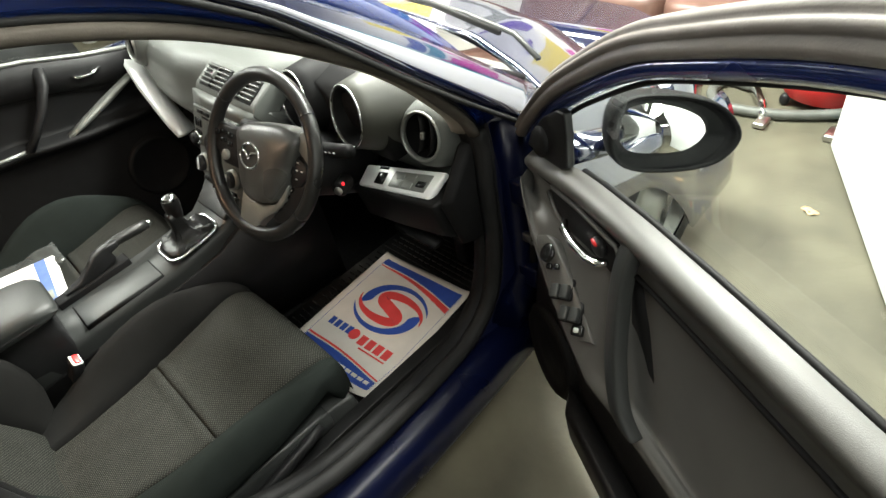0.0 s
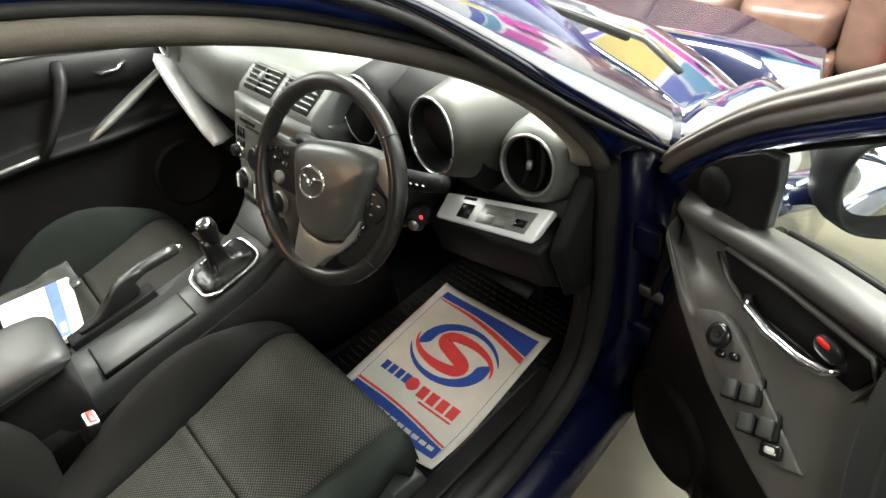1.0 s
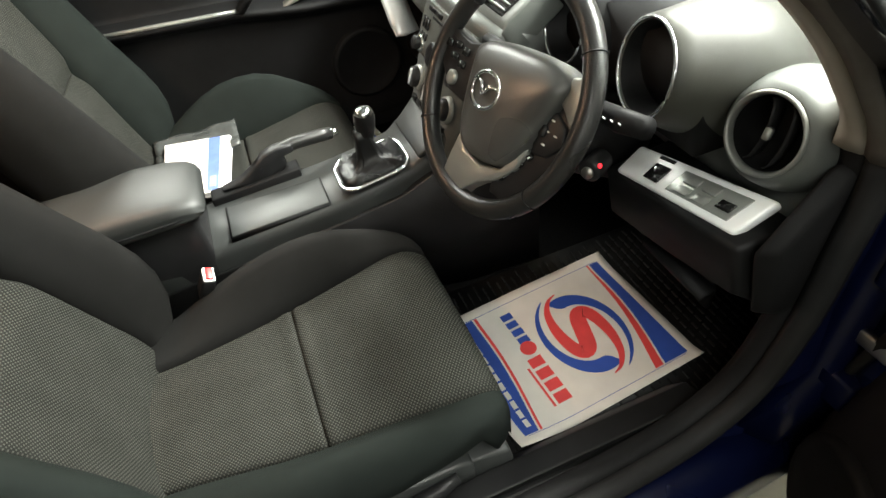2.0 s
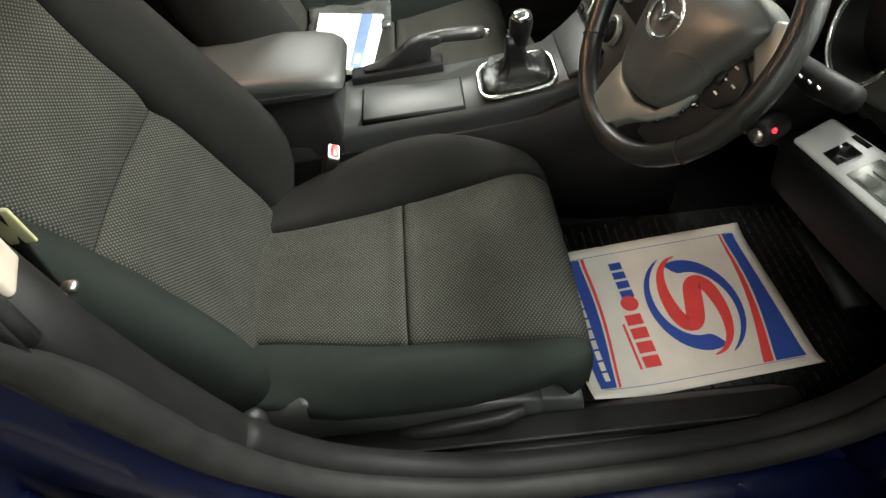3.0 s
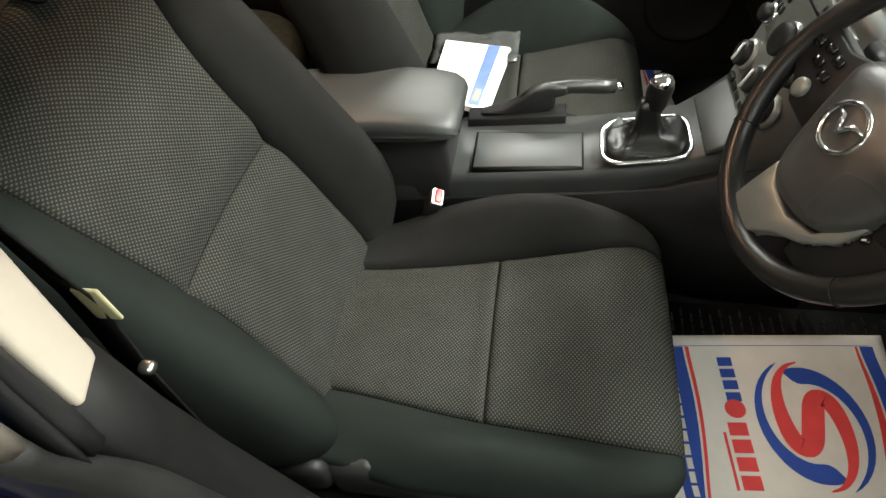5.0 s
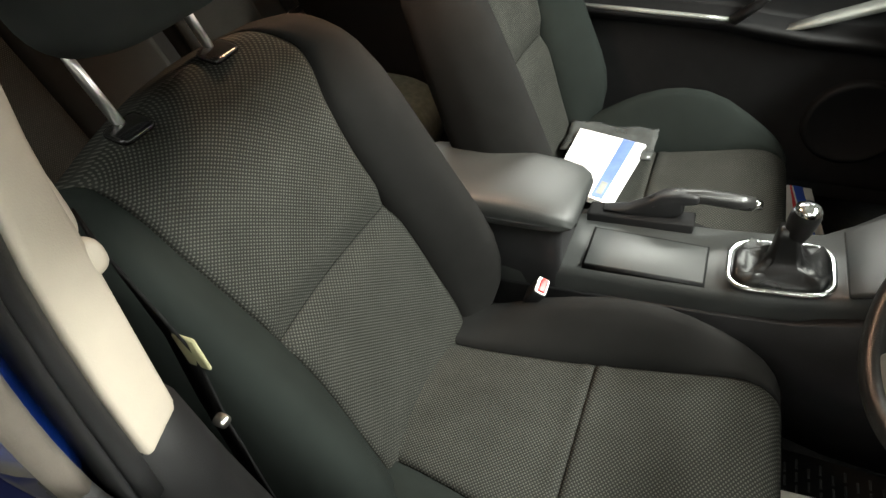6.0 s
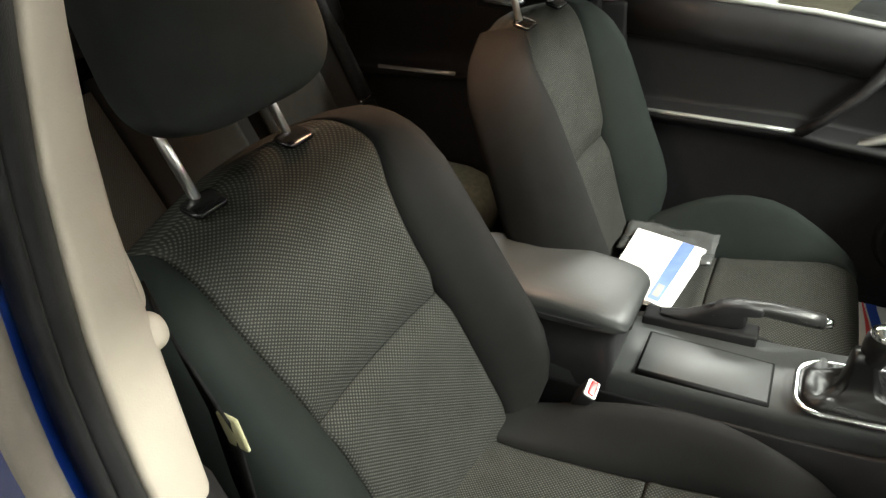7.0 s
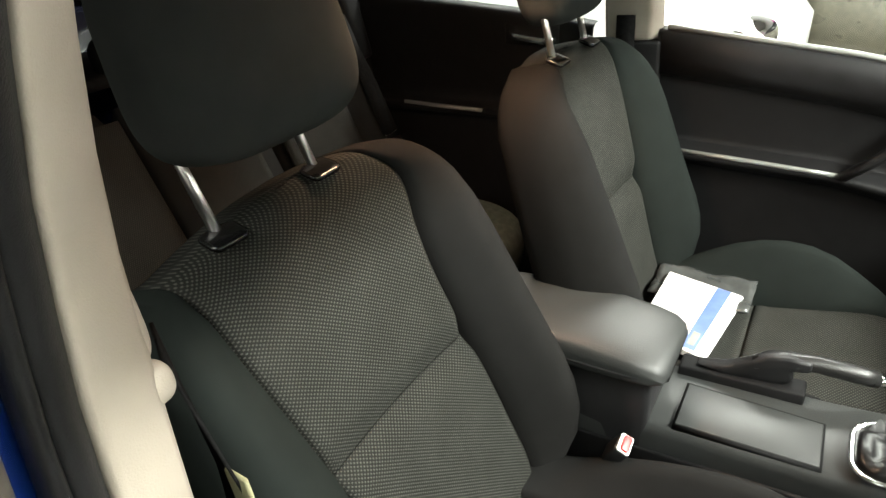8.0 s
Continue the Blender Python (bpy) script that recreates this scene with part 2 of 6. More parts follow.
def smoothed(pts, n, closed=False):
    """n points along a Catmull-Rom curve through pts."""
    pts = [Vector(p) for p in pts]
    m = len(pts)
    out = []
    spans = m if closed else m - 1
    for k in range(n):
        t = k / (n if closed else n - 1) * spans
        i = min(int(t), spans - 1)
        f = t - i
        g = (lambda q: pts[q % m]) if closed else (lambda q: pts[max(0, min(m - 1, q))])
        a, b, c, d = g(i - 1), g(i), g(i + 1), g(i + 2)
        out.append(0.5 * (2 * b + (c - a) * f + (2 * a - 5 * b + 4 * c - d) * f * f + (3 * b - a - 3 * c + d) * f ** 3))
    return out


def tube(pts, radius, seg=12, closed=False, flat=1.0, up=(0, 0, 1)):
    """A round bar along points; radius is a number or one per point; flat squeezes it along up."""
    pts = [Vector(p) for p in pts]
    n = len(pts)
    rings = []
    for i, p in enumerate(pts):
        a, b = (pts[i - 1], pts[(i + 1) % n]) if closed else (pts[max(0, i - 1)], pts[min(n - 1, i + 1)])
        t = (b - a).normalized()
        ref = Vector(up) if abs(t.dot(Vector(up))) < 0.95 else Vector((1, 0, 0))
        s = t.cross(ref).normalized()
        w = s.cross(t)
        r = radius[i] if isinstance(radius, (list, tuple)) else radius
        rings.append([p + s * (r * math.cos(k * math.tau / seg)) + w * (r * flat * math.sin(k * math.tau / seg)) for k in range(seg)])
    if closed:
        rings.append(rings[0])
        bm = loft(rings, caps=False)
        bmesh.ops.remove_doubles(bm, verts=bm.verts, dist=1e-6)
        return bm
    return loft(rings)


def lathe(profile, m, seg=28):
    """Turns (radius, height) pairs about the z axis of the pose m."""
    bm = loft([[(r * math.cos(k * math.tau / seg), r * math.sin(k * math.tau / seg), h) for k in range(seg)] for r, h in profile], caps=False)
    top = max(r for r, _ in profile)
    for r, h in (profile[0], profile[-1]):
        if r < 0.4 * top or (r > 0.85 * top and len(profile) == 2):
            ring = [v for v in bm.verts if abs(v.co.z - h) < 1e-7 and abs(math.hypot(v.co.x, v.co.y) - r) < 1e-6]
            ring.sort(key=lambda v: math.atan2(v.co.y, v.co.x))
            bm.faces.new(ring)
    bmesh.ops.recalc_face_normals(bm, faces=bm.faces)
    return turned(bm, m)


def slab(outline, m, depth, inset=0.0):
    """A flat plate: 2D outline in the pose m, its front at z = depth, its back at 0."""
    ring = lambda z: [m @ Vector((x, y, z)) for x, y in outline]
    return loft([ring(0), ring(depth)])


def rounded(w, h, r, n=5):
    pts = []
    for cx, cy, a0 in ((w / 2 - r, h / 2 - r, 0), (-w / 2 + r, h / 2 - r, 90), (-w / 2 + r, -h / 2 + r, 180), (w / 2 - r, -h / 2 + r, 270)):
        pts += [(cx + r * math.cos(radians(a0 + 90 * k / n)), cy + r * math.sin(radians(a0 + 90 * k / n))) for k in range(n + 1)]
    return pts


def puff(cx, cy, cz, hx, hy, hz, e=3.0, nu=28, nv=18, m=None):
    """A soft rounded block."""
    sg = lambda v, p: math.copysign(abs(v) ** p, v)
    q = 2 / e
    rings = []
    for j in range(1, nv):
        b = -math.pi / 2 + math.pi * j / nv
        rings.append([Vector((cx + hx * sg(math.cos(b), q) * sg(math.cos(a), q), cy + hy * sg(math.cos(b), q) * sg(math.sin(a), q), cz + hz * sg(math.sin(b), q)))
                      for a in (k * math.tau / nu for k in range(nu))])
    bm = loft(rings)
    return turned(bm, m) if m else bm


def frame_at(p, normal, up=(0, 0, 1)):
    """Pose at p with z along normal and y as near up as may be."""
    z = Vector(normal).normalized()
    x = Vector(up).cross(z).normalized()
    y = z.cross(x)
    return Matrix.Translation(p) @ Matrix((x, y, z)).transposed().to_4x4()


def interp(x, table):
    if x <= table[0][0]:
        return table[0][1]
    for (a, p), (b, q) in zip(table, table[1:]):
        if x <= b:
            f = (x - a) / (b - a)
            return p + (q - p) * f
    return table[-1][1]


def curve(x, table):
    """Like interp, but eased between the stations."""
    xs = [a for a, _ in table]
    if x <= xs[0] or x >= xs[-1]:
        return interp(x, table)
    i = max(k for k in range(len(xs)) if xs[k] <= x)
    i = min(i, len(xs) - 2)
    g = lambda k: table[max(0, min(len(table) - 1, k))]
    (x0, a), (x1, b), (x2, c), (x3, d) = g(i - 1), g(i), g(i + 1), g(i + 2)
    f = (x - x1) / (x2 - x1)
    m1 = (c - a) / max(x2 - x0, 1e-6) * (x2 - x1)
    m2 = (d - b) / max(x3 - x1, 1e-6) * (x2 - x1)
    h = f * f
    return (2 * h * f - 3 * h + 1) * b + (h * f - 2 * h + f) * m1 + (-2 * h * f + 3 * h) * c + (h * f - h) * m2

# ---- garage ----
struct("floor", box((-5, 6, -6, 6, -0.1, 0)), FLOOR, "worn beige concrete garage floor with stains", smooth=False)
struct("ceiling", box((-5, 6, -6, 6, 2.9, 3.0)), ROOFM, "unseen garage ceiling, greyed to cut bounced light", smooth=False)
struct("wall_front", box((-5, 6, 3.9, 4.0, 0, 2.9)), WALLM, "unseen garage wall, greyed to cut bounced light behind the sofa", smooth=False)
struct("wall_rear", box((-5, 6, -6, -5.9, 0, 2.9)), DIMWALLM, "unseen garage wall, greyed to cut bounced light", smooth=False)
struct("wall_left", box((-5, -4.9, -5.9, 3.9, 0, 2.9)), WALLM, "bright pale garage wall", smooth=False)
struct("wall_right", box((5.9, 6, -5.9, 3.9, 0, 2.9)), DIMWALLM, "unseen garage wall, greyed to cut bounced light", smooth=False)
# Fixtures out of view, added to go with the lamps above
for cx, cy, wx, wy in ((1.45, 0.75, 0.10, 1.6), (-0.2, 1.75, 2.6, 0.10), (-2.2, -0.6, 0.10, 2.4), (4.2, -1.8, 0.10, 2.4)):
    lamp = thing("tube_light", (cx, cy, 2.62), "unseen white fluorescent tube light added on the ceiling", "ceiling light", "tube lights")
    part("housing", box((cx - wx / 2 - 0.02, cx + wx / 2 + 0.02, cy - wy / 2 - 0.02, cy + wy / 2 + 0.02, 2.66, 2.91)), WHITE, lamp, bevel=0.01)
    part("tube", tube([(cx - (wx / 2 if wx > wy else 0), cy - (wy / 2 if wy > wx else 0), 2.62), (cx + (wx / 2 if wx > wy else 0), cy + (wy / 2 if wy > wx else 0), 2.62)], 0.02, 10), TUBE, lamp, "glowing tube")

# ---- car ----
car = thing("car", (0, 0.3, 0), "dark blue hatchback parked in a garage, driver door open", "car")
# door opening: a loop of points on the seal's line
APERTURE = [(0.778, -0.207, 1.0), (0.765, -0.204, 0.945), (0.755, -0.199, 0.88), (0.748, -0.191, 0.795), (0.744, -0.172, 0.70), (0.740, -0.134, 0.61), (0.737, -0.082, 0.54), (0.733, -0.010, 0.483), (0.730, 0.075, 0.438),
            (0.727, 0.17, 0.410), (0.722, 0.30, 0.396), (0.712, 0.47, 0.388), (0.703, 0.58, 0.40), (0.70, 0.66, 0.47), (0.70, 0.695, 0.60), (0.70, 0.70, 0.75), (0.698, 0.698, 0.900),
            (0.700, 0.622, 1.012), (0.706, 0.535, 1.102), (0.714, 0.425, 1.186), (0.724, 0.305, 1.260), (0.734, 0.205, 1.310), (0.740, 0.09, 1.350), (0.735, -0.01, 1.366),
            (0.740, -0.085, 1.352), (0.757, -0.152, 1.27), (0.773, -0.198, 1.12)]
LOOP = smoothed(APERTURE, 135, closed=True)
MID = Vector((0.7, 0.2, 0.85))


def loop_normal(i, loop=LOOP):
    n = len(loop)
    t = loop[(i + 1) % n] - loop[i - 1]
    nrm = Vector((0, -t.z, t.y)).normalized()
    return -nrm if nrm.dot(loop[i] - MID) < 0 else nrm


def ringed(profile, i0=0, i1=None, loop=LOOP):
    """A band along the door opening; profile: (outward, x) pairs about the seal's line."""
    n = len(loop)
    whole = i1 is None
    ids = list(range(n)) + [0] if whole else [i % n for i in range(i0, i1 + 1)]
    slim = lambda p: 1 - (0.5 if p.y < 0 else 0.4) * min(1, max(0, (p.z - 0.9) / 0.08))
    rings = [[loop[i] + loop_normal(i) * a + Vector((b * slim(loop[i]), 0, 0)) for a, b in profile] for i in ids]
    bm = loft(rings, caps=not whole)
    bmesh.ops.remove_doubles(bm, verts=bm.verts, dist=1e-6)
    return bm


# One seal: paler where light falls, its sill stretch blackened for shade
part("door_seal", ringed([(-0.014, -0.012), (-0.019, 0.0), (-0.015, 0.014), (-0.006, 0.020), (-0.001, 0.014), (0.0, 0.002), (-0.004, -0.012)], 80, 122), SEAL, car, "brown-grey rubber roof seal")
part("door_seal", ringed([(-0.010, -0.012), (-0.014, 0.0), (-0.010, 0.014), (-0.002, 0.020), (0.004, 0.016), (0.006, 0.004), (0.002, -0.012)], 122, 134), SEAL, car, "brown-grey rubber pillar seal")
part("door_seal", ringed([(-0.010, -0.012), (-0.014, 0.0), (-0.010, 0.014), (0.0, 0.022), (0.012, 0.020), (0.016, 0.008), (0.014, -0.008), (0.002, -0.014)], 134, 215), RUBBER, car, "rubber sill seal, blackened as if in shade")
part("seal_lip", ringed([(-0.002, 0.0), (0.001, 0.008), (0.005, 0.009), (0.008, 0.004), (0.007, -0.004)], 80, 134), RUBBER, car, "black rubber lip")
part("seal_lip", ringed([(0.014, 0.0), (0.017, 0.013), (0.022, 0.016), (0.026, 0.010), (0.024, -0.002)], 134, 215), RUBBER, car, "black rubber lip")
part("door_frame", ringed([(0.004, -0.02), (0.006, 0.0), (0.020, 0.008), (0.040, 0.020), (0.058, 0.026), (0.08, 0.018), (0.08, -0.05), (0.02, -0.05)], 80, 134), PAINT_LIT, car, "dark blue painted upper door frame")
part("door_frame", ringed([(0.02, -0.02), (0.022, 0.004), (0.040, 0.010), (0.050, 0.022), (0.062, 0.026), (0.08, 0.018), (0.08, -0.05), (0.03, -0.05)], 134, 215), PAINT_SHADE, car, "dark blue painted lower door frame")
# beige linings: windscreen pillar and roof edge, then centre pillar
part("front_pillar_lining", ringed([(-0.010, -0.010), (-0.016, -0.014), (-0.021, -0.030), (-0.021, -0.046), (0.03, -0.085), (0.03, -0.02), (0.01, -0.008)], 80, 118), BEIGE, car, "beige front pillar lining")
part("lower_lining", ringed([(-0.006, -0.012), (-0.012, -0.03), (-0.006, -0.05), (0.04, -0.06), (0.04, -0.02), (0.01, -0.008)], 22, 80), DARK, car, "black plastic lower door frame lining")


def pillar_line(zs):
    """Centre pillar cover, from rings over the height: the band just inside the seal."""
    rings = []
    for z in zs:
        x = interp(z, [(0.4, 0.735), (0.72, 0.742), (0.9, 0.750), (1.0, 0.754), (1.15, 0.750), (1.29, 0.738), (1.36, 0.728)])
        y = interp(z, [(0.40, -0.070), (0.45, -0.095), (0.55, -0.136), (0.65, -0.166), (0.76, -0.190), (0.86, -0.208), (1.0, -0.212), (1.15, -0.178), (1.29, -0.134), (1.36, -0.108)])
        rings.append((x, y, z))
    return rings


dark_rings, beige_rings, low_rings = [], [], []
edge_rings = []
for z in (0.96, 0.995, 1.0, 1.05, 1.1, 1.15, 1.2, 1.25, 1.3, 1.37):
    dz = z - 1.0
    O_ = Vector((0.742 - 0.12 * dz, interp(z, [(0.96, -0.196), (1.0, -0.198), (1.05, -0.207), (1.1, -0.209), (1.15, -0.206), (1.2, -0.196), (1.25, -0.184), (1.3, -0.163), (1.37, -0.13)]), z))
    I_ = Vector((0.700 - 0.12 * dz, interp(z, [(1.0, -0.212), (1.1, -0.217), (1.2, -0.221), (1.25, -0.216), (1.3, -0.205), (1.37, -0.185)]), z))
    G_ = Vector((0.768 - 0.10 * dz, interp(z, [(0.96, -0.200), (1.0, -0.200), (1.1, -0.195), (1.15, -0.190), (1.2, -0.178), (1.3, -0.145), (1.37, -0.11)]), z))
    up = lambda a, b, k, h: a.lerp(b, k) + Vector((0, h, 0))
    if z >= 0.995:
        beige_rings.append([up(O_, I_, 0.0, -0.003), up(O_, I_, 0.03, 0.003), up(O_, I_, 0.12, 0.006), up(O_, I_, 0.85, 0.006), up(O_, I_, 0.97, 0.002), up(O_, I_, 1.0, -0.008), up(O_, I_, 1.0, -0.06), up(O_, I_, 0.0, -0.06)])
    dark_rings.append([up(O_, G_, -0.02, -0.006), up(O_, G_, 0.05, 0.001), up(O_, G_, 0.35, 0.004), up(O_, G_, 0.58, 0.002), up(O_, G_, 0.64, -0.004), up(O_, G_, 0.64, -0.05), up(O_, G_, -0.02, -0.05)])
    edge_rings.append([up(O_, G_, 0.62, -0.006), up(O_, G_, 0.66, 0.002), up(O_, G_, 0.78, 0.006), up(O_, G_, 0.90, 0.003), up(O_, G_, 0.95, -0.008), up(O_, G_, 0.95, -0.03), up(O_, G_, 0.62, -0.03)])
part("centre_pillar_lip", loft(edge_rings), PLASTIC, car, "dark grey pillar trim lip")
for x, y, z in pillar_line([0.42, 0.5, 0.6, 0.7, 0.8, 0.9, 0.998]):
    low_rings.append([(x + 0.004, y, z), (x - 0.008, y + 0.014, z), (x - 0.035, y + 0.012, z), (x - 0.06, y - 0.004, z), (x - 0.065, y - 0.06, z), (x, y - 0.05, z)])
part("centre_pillar_edge", loft(dark_rings), PLASTIC, car, "dark grey pillar edging")
part("centre_pillar_cover", loft(beige_rings), BEIGE, car, "beige upper centre pillar cover", bevel=0.004)
part("centre_pillar_base", loft(low_rings), DARK, car, "black lower centre pillar cover")
# seat belt on the pillar
adj = part("belt_adjuster", puff(0.687, -0.226, 1.168, 0.009, 0.011, 0.032, 3), BEIGE, car, "beige belt height adjuster")
part("release_button", puff(0.687, -0.222, 1.122, 0.011, 0.010, 0.013, 2.5), BEIGE, adj)
belt = part("seat_belt", loft([[(0.672, -0.238, 1.12), (0.670, -0.236, 1.12), (0.650, -0.278, 1.12), (0.652, -0.280, 1.12)], [(0.652, -0.248, 0.97), (0.650, -0.246, 0.97), (0.640, -0.290, 0.97), (0.642, -0.292, 0.97)], [(0.660, -0.250, 0.88), (0.658, -0.248, 0.88), (0.648, -0.29, 0.88), (0.650, -0.292, 0.88)],
                               [(0.672, -0.255, 0.45), (0.670, -0.251, 0.45), (0.66, -0.295, 0.45), (0.662, -0.299, 0.45)]]), CARPET, car, "black seat belt webbing")
part("belt_tag", box((0.6485, 0.6525, -0.262, -0.238, 0.953, 0.993)), OLIVE, belt, "small olive belt label", bevel=0.002)
part("tongue", box((0.668, 0.680, -0.232, -0.218, 0.912, 0.922)), STEEL, belt, "bright metal belt stop", bevel=0.004)
# sill
part("sill_step", loft([[(0.56, y, 0.29), (0.60, y, 0.36), (0.64, y, 0.372), (0.69, y, 0.382), (0.722 - dx, y, 0.392), (0.722 - dx, y, 0.30)] for y, dx in ((-0.28, 0.0), (0.0, 0.0), (0.3, 0.005), (0.5, 0.018), (0.64, 0.025))]), DARK, car, "black scuffed plastic sill tread", bevel=0.006)
part("sill_ribs", box(*[(x, x + 0.004, -0.05, 0.55, 0.375, 0.3865 + k * 0.002) for k, x in enumerate((0.648, 0.664, 0.680))]), RUBBER, car, smooth=False)
part("sill_skin", loft([[(0.70, y, 0.36), (0.742 - dx, y, 0.376), (0.775 - dx, y, 0.365), (0.80 - dx, y, 0.335), (0.805 - dx, y, 0.28), (0.78 - dx, y, 0.22), (0.72, y, 0.21)] for y, dx in ((-1.2, 0.0), (-0.3, 0.0), (0.0, 0.0), (0.3, 0.0), (0.55, 0.01), (0.72, 0.02))]), PAINT_SHADE, car, "dark blue outer sill")
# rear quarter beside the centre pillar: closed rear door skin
part("rear_door_skin", loft([[(0.742, y, 0.30), (0.80, y, 0.33), (0.825, y, 0.55), (0.82, y, 0.80), (0.79, y, 0.98), (0.755, y, 1.02), (0.72, y, 1.02), (0.72, y, 0.3)] for y in (-0.40, -0.36, -0.7, -1.2)][1:]), PAINT_SHADE, car, "dark blue closed rear door")
part("pillar_skin", loft([[(0.765, y0, z), (0.775, y0 - 0.05, z), (0.77, y0 - 0.11, z), (0.70, y0 - 0.11, z), (0.70, y0, z)] for z, y0 in ((0.40, -0.035), (0.46, -0.065), (0.55, -0.125), (0.72, -0.210), (0.9, -0.250), (1.02, -0.255))]), PAINT_SHADE, car, "dark blue centre pillar")
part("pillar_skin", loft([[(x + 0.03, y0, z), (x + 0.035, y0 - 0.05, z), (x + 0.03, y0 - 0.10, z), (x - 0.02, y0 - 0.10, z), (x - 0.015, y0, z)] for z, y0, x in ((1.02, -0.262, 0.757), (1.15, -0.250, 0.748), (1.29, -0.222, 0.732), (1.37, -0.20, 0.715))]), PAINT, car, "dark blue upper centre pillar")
strk = part("striker", tube([(0.762, -0.226, 0.604), (0.790, -0.222, 0.612), (0.790, -0.188, 0.606), (0.762, -0.189, 0.598)], 0.005, 8), STEEL, car, "worn steel door striker")
part("bolt", lathe([(0.013, 0), (0.013, 0.006), (0.008, 0.01)], frame_at((0.774, -0.232, 0.606), (1, 0, 0.3))), STEEL, strk)
for lx, ly, lz, hy, hz in ((0.779, -0.274, 0.588, 0.012, 0.013), (0.783, -0.330, 0.680, 0.015, 0.020), (0.778, -0.358, 0.680, 0.008, 0.040)):
    part("latch_plate", box((lx - 0.007, lx + 0.007, ly - hy, ly + hy, lz - hz, lz + hz)), PAINT_SHADE, car, "painted latch fitting", bevel=0.002)
part("sill_label", box((0.757, 0.777, 0.00, 0.045, 0.3768, 0.3775)), PAPER, car, "small white label")
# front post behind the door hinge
part("front_post", loft([[(0.705, 0.62, 0.36), (0.76, 0.68, 0.36), (0.77, 0.79, 0.33), (0.68, 0.80, 0.33)], [(0.70, 0.735, 0.50), (0.755, 0.735, 0.50), (0.765, 0.82, 0.50), (0.68, 0.83, 0.50)], [(0.70, 0.74, 0.75), (0.745, 0.745, 0.75), (0.755, 0.83, 0.75), (0.68, 0.84, 0.75)], [(0.695, 0.725, 0.90), (0.73, 0.745, 0.90), (0.745, 0.83, 0.90), (0.68, 0.84, 0.90)]]), PAINT_SHADE, car, "dark blue hinge post")
for z in (0.50, 0.74):
    part("hinge", box((0.735, 0.79, 0.735, 0.765, z - 0.03, z + 0.03)), PAINT_SHADE, car, "painted door hinge", bevel=0.006)
part("check_strap", box((0.73, 0.80, 0.745, 0.757, 0.60, 0.625)), STEEL, car, "door check strap", bevel=0.003)
part("kick_panel", loft([[(0.70, y, z) for z in (0.27, 0.40)] + [(0.66, y, 0.40), (0.66, y, 0.27)] for y in (0.56, 0.9)]), DARK, car)
part("side_panel", loft([[(0.695, y0, z), (0.66, y0 + 0.01, z), (0.64, 0.98, z), (0.69, 0.98, z)] for z, y0 in ((0.27, 0.60), (0.40, 0.61), (0.5, 0.68), (0.6, 0.70), (0.75, 0.71), (0.88, 0.70))]), DARK, car, "black footwell side panel")
# windscreen, cowl, bonnet, wing
WB = [(-0.74, 0.84), (-0.6, 0.895), (-0.4, 0.935), (-0.15, 0.968), (0, 0.972), (0.15, 0.968), (0.4, 0.935), (0.6, 0.895), (0.74, 0.84)]


def screen(u, v):
    x = -0.74 + 1.48 * u
    yb, zb = curve(x, WB), 0.965 - 0.05 * (abs(x) / 0.74) ** 3
    xt = x * 0.80
    yt, zt = 0.10 + 0.05 * (1 - (x / 0.74) ** 2), 1.385 - 0.035 * (x / 0.74) ** 2
    return Vector((x + (xt - x) * v, yb + (yt - yb) * v, zb + (zt - zb) * v + 0.022 * math.sin(math.pi * v) ** 2))


ws = part("windscreen", grid(screen, 40, 20), SCREEN, car, "curved windscreen glass reflecting the garage")
ws.visible_shadow = False
# outer skins of the windscreen pillars, broad and glossy
LOW = [(0.772, 0.775, 0.905), (0.772, 0.637, 1.016), (0.771, 0.522, 1.113), (0.770, 0.437, 1.190), (0.768, 0.37, 1.248), (0.764, 0.32, 1.287), (0.758, 0.22, 1.346), (0.750, 0.10, 1.396)]
TOP = [(0.735, 0.843, 0.935), (0.728, 0.70, 1.049), (0.722, 0.582, 1.142), (0.715, 0.50, 1.205), (0.705, 0.44, 1.250), (0.695, 0.38, 1.290), (0.675, 0.27, 1.350), (0.655, 0.15, 1.400)]
lo, hi = smoothed(LOW, 24), smoothed(TOP, 24)
for sx in (1, -1):
    rings = []
    for a, b in zip(lo, hi):
        row = [a + Vector((-0.02, 0.0, -0.006)), a] + [a.lerp(b, k / 5) + Vector((0.006, 0.003, 0.004)) * (4 * k / 5 * (1 - k / 5)) for k in range(1, 5)] + [b, b + Vector((-0.012, -0.010, -0.012)), a.lerp(b, 0.5) + Vector((-0.035, -0.03, -0.03))]
        rings.append([Vector((sx * p.x, p.y, p.z)) for p in row])
    part("front_pillar", loft(rings), PAINT, car, "glossy dark blue windscreen pillar reflecting the wall")
part("frame_gap", tube([p + Vector((0.0, -0.008, -0.008)) for p in lo], 0.0045, 8), RUBBER, car, "black seal along the door frame")
part("screen_rubber", tube([screen(0.962, v / 10) + Vector((0.006, 0.0, 0.006)) for v in range(11)], 0.008, 8), RUBBER, car, "black windscreen rubber")
part("cowl", grid(lambda u, v: Vector((-0.66 + 1.32 * u, curve(-0.66 + 1.32 * u, WB) + 0.01 + 0.09 * v * (1 - 0.9 * abs(2 * u - 1) ** 4), 0.932 - 0.06 * abs(2 * u - 1) ** 3 - 0.012 * v)), 24, 3), DARK, car, "black plastic cowl below the windscreen", thick=0.01)


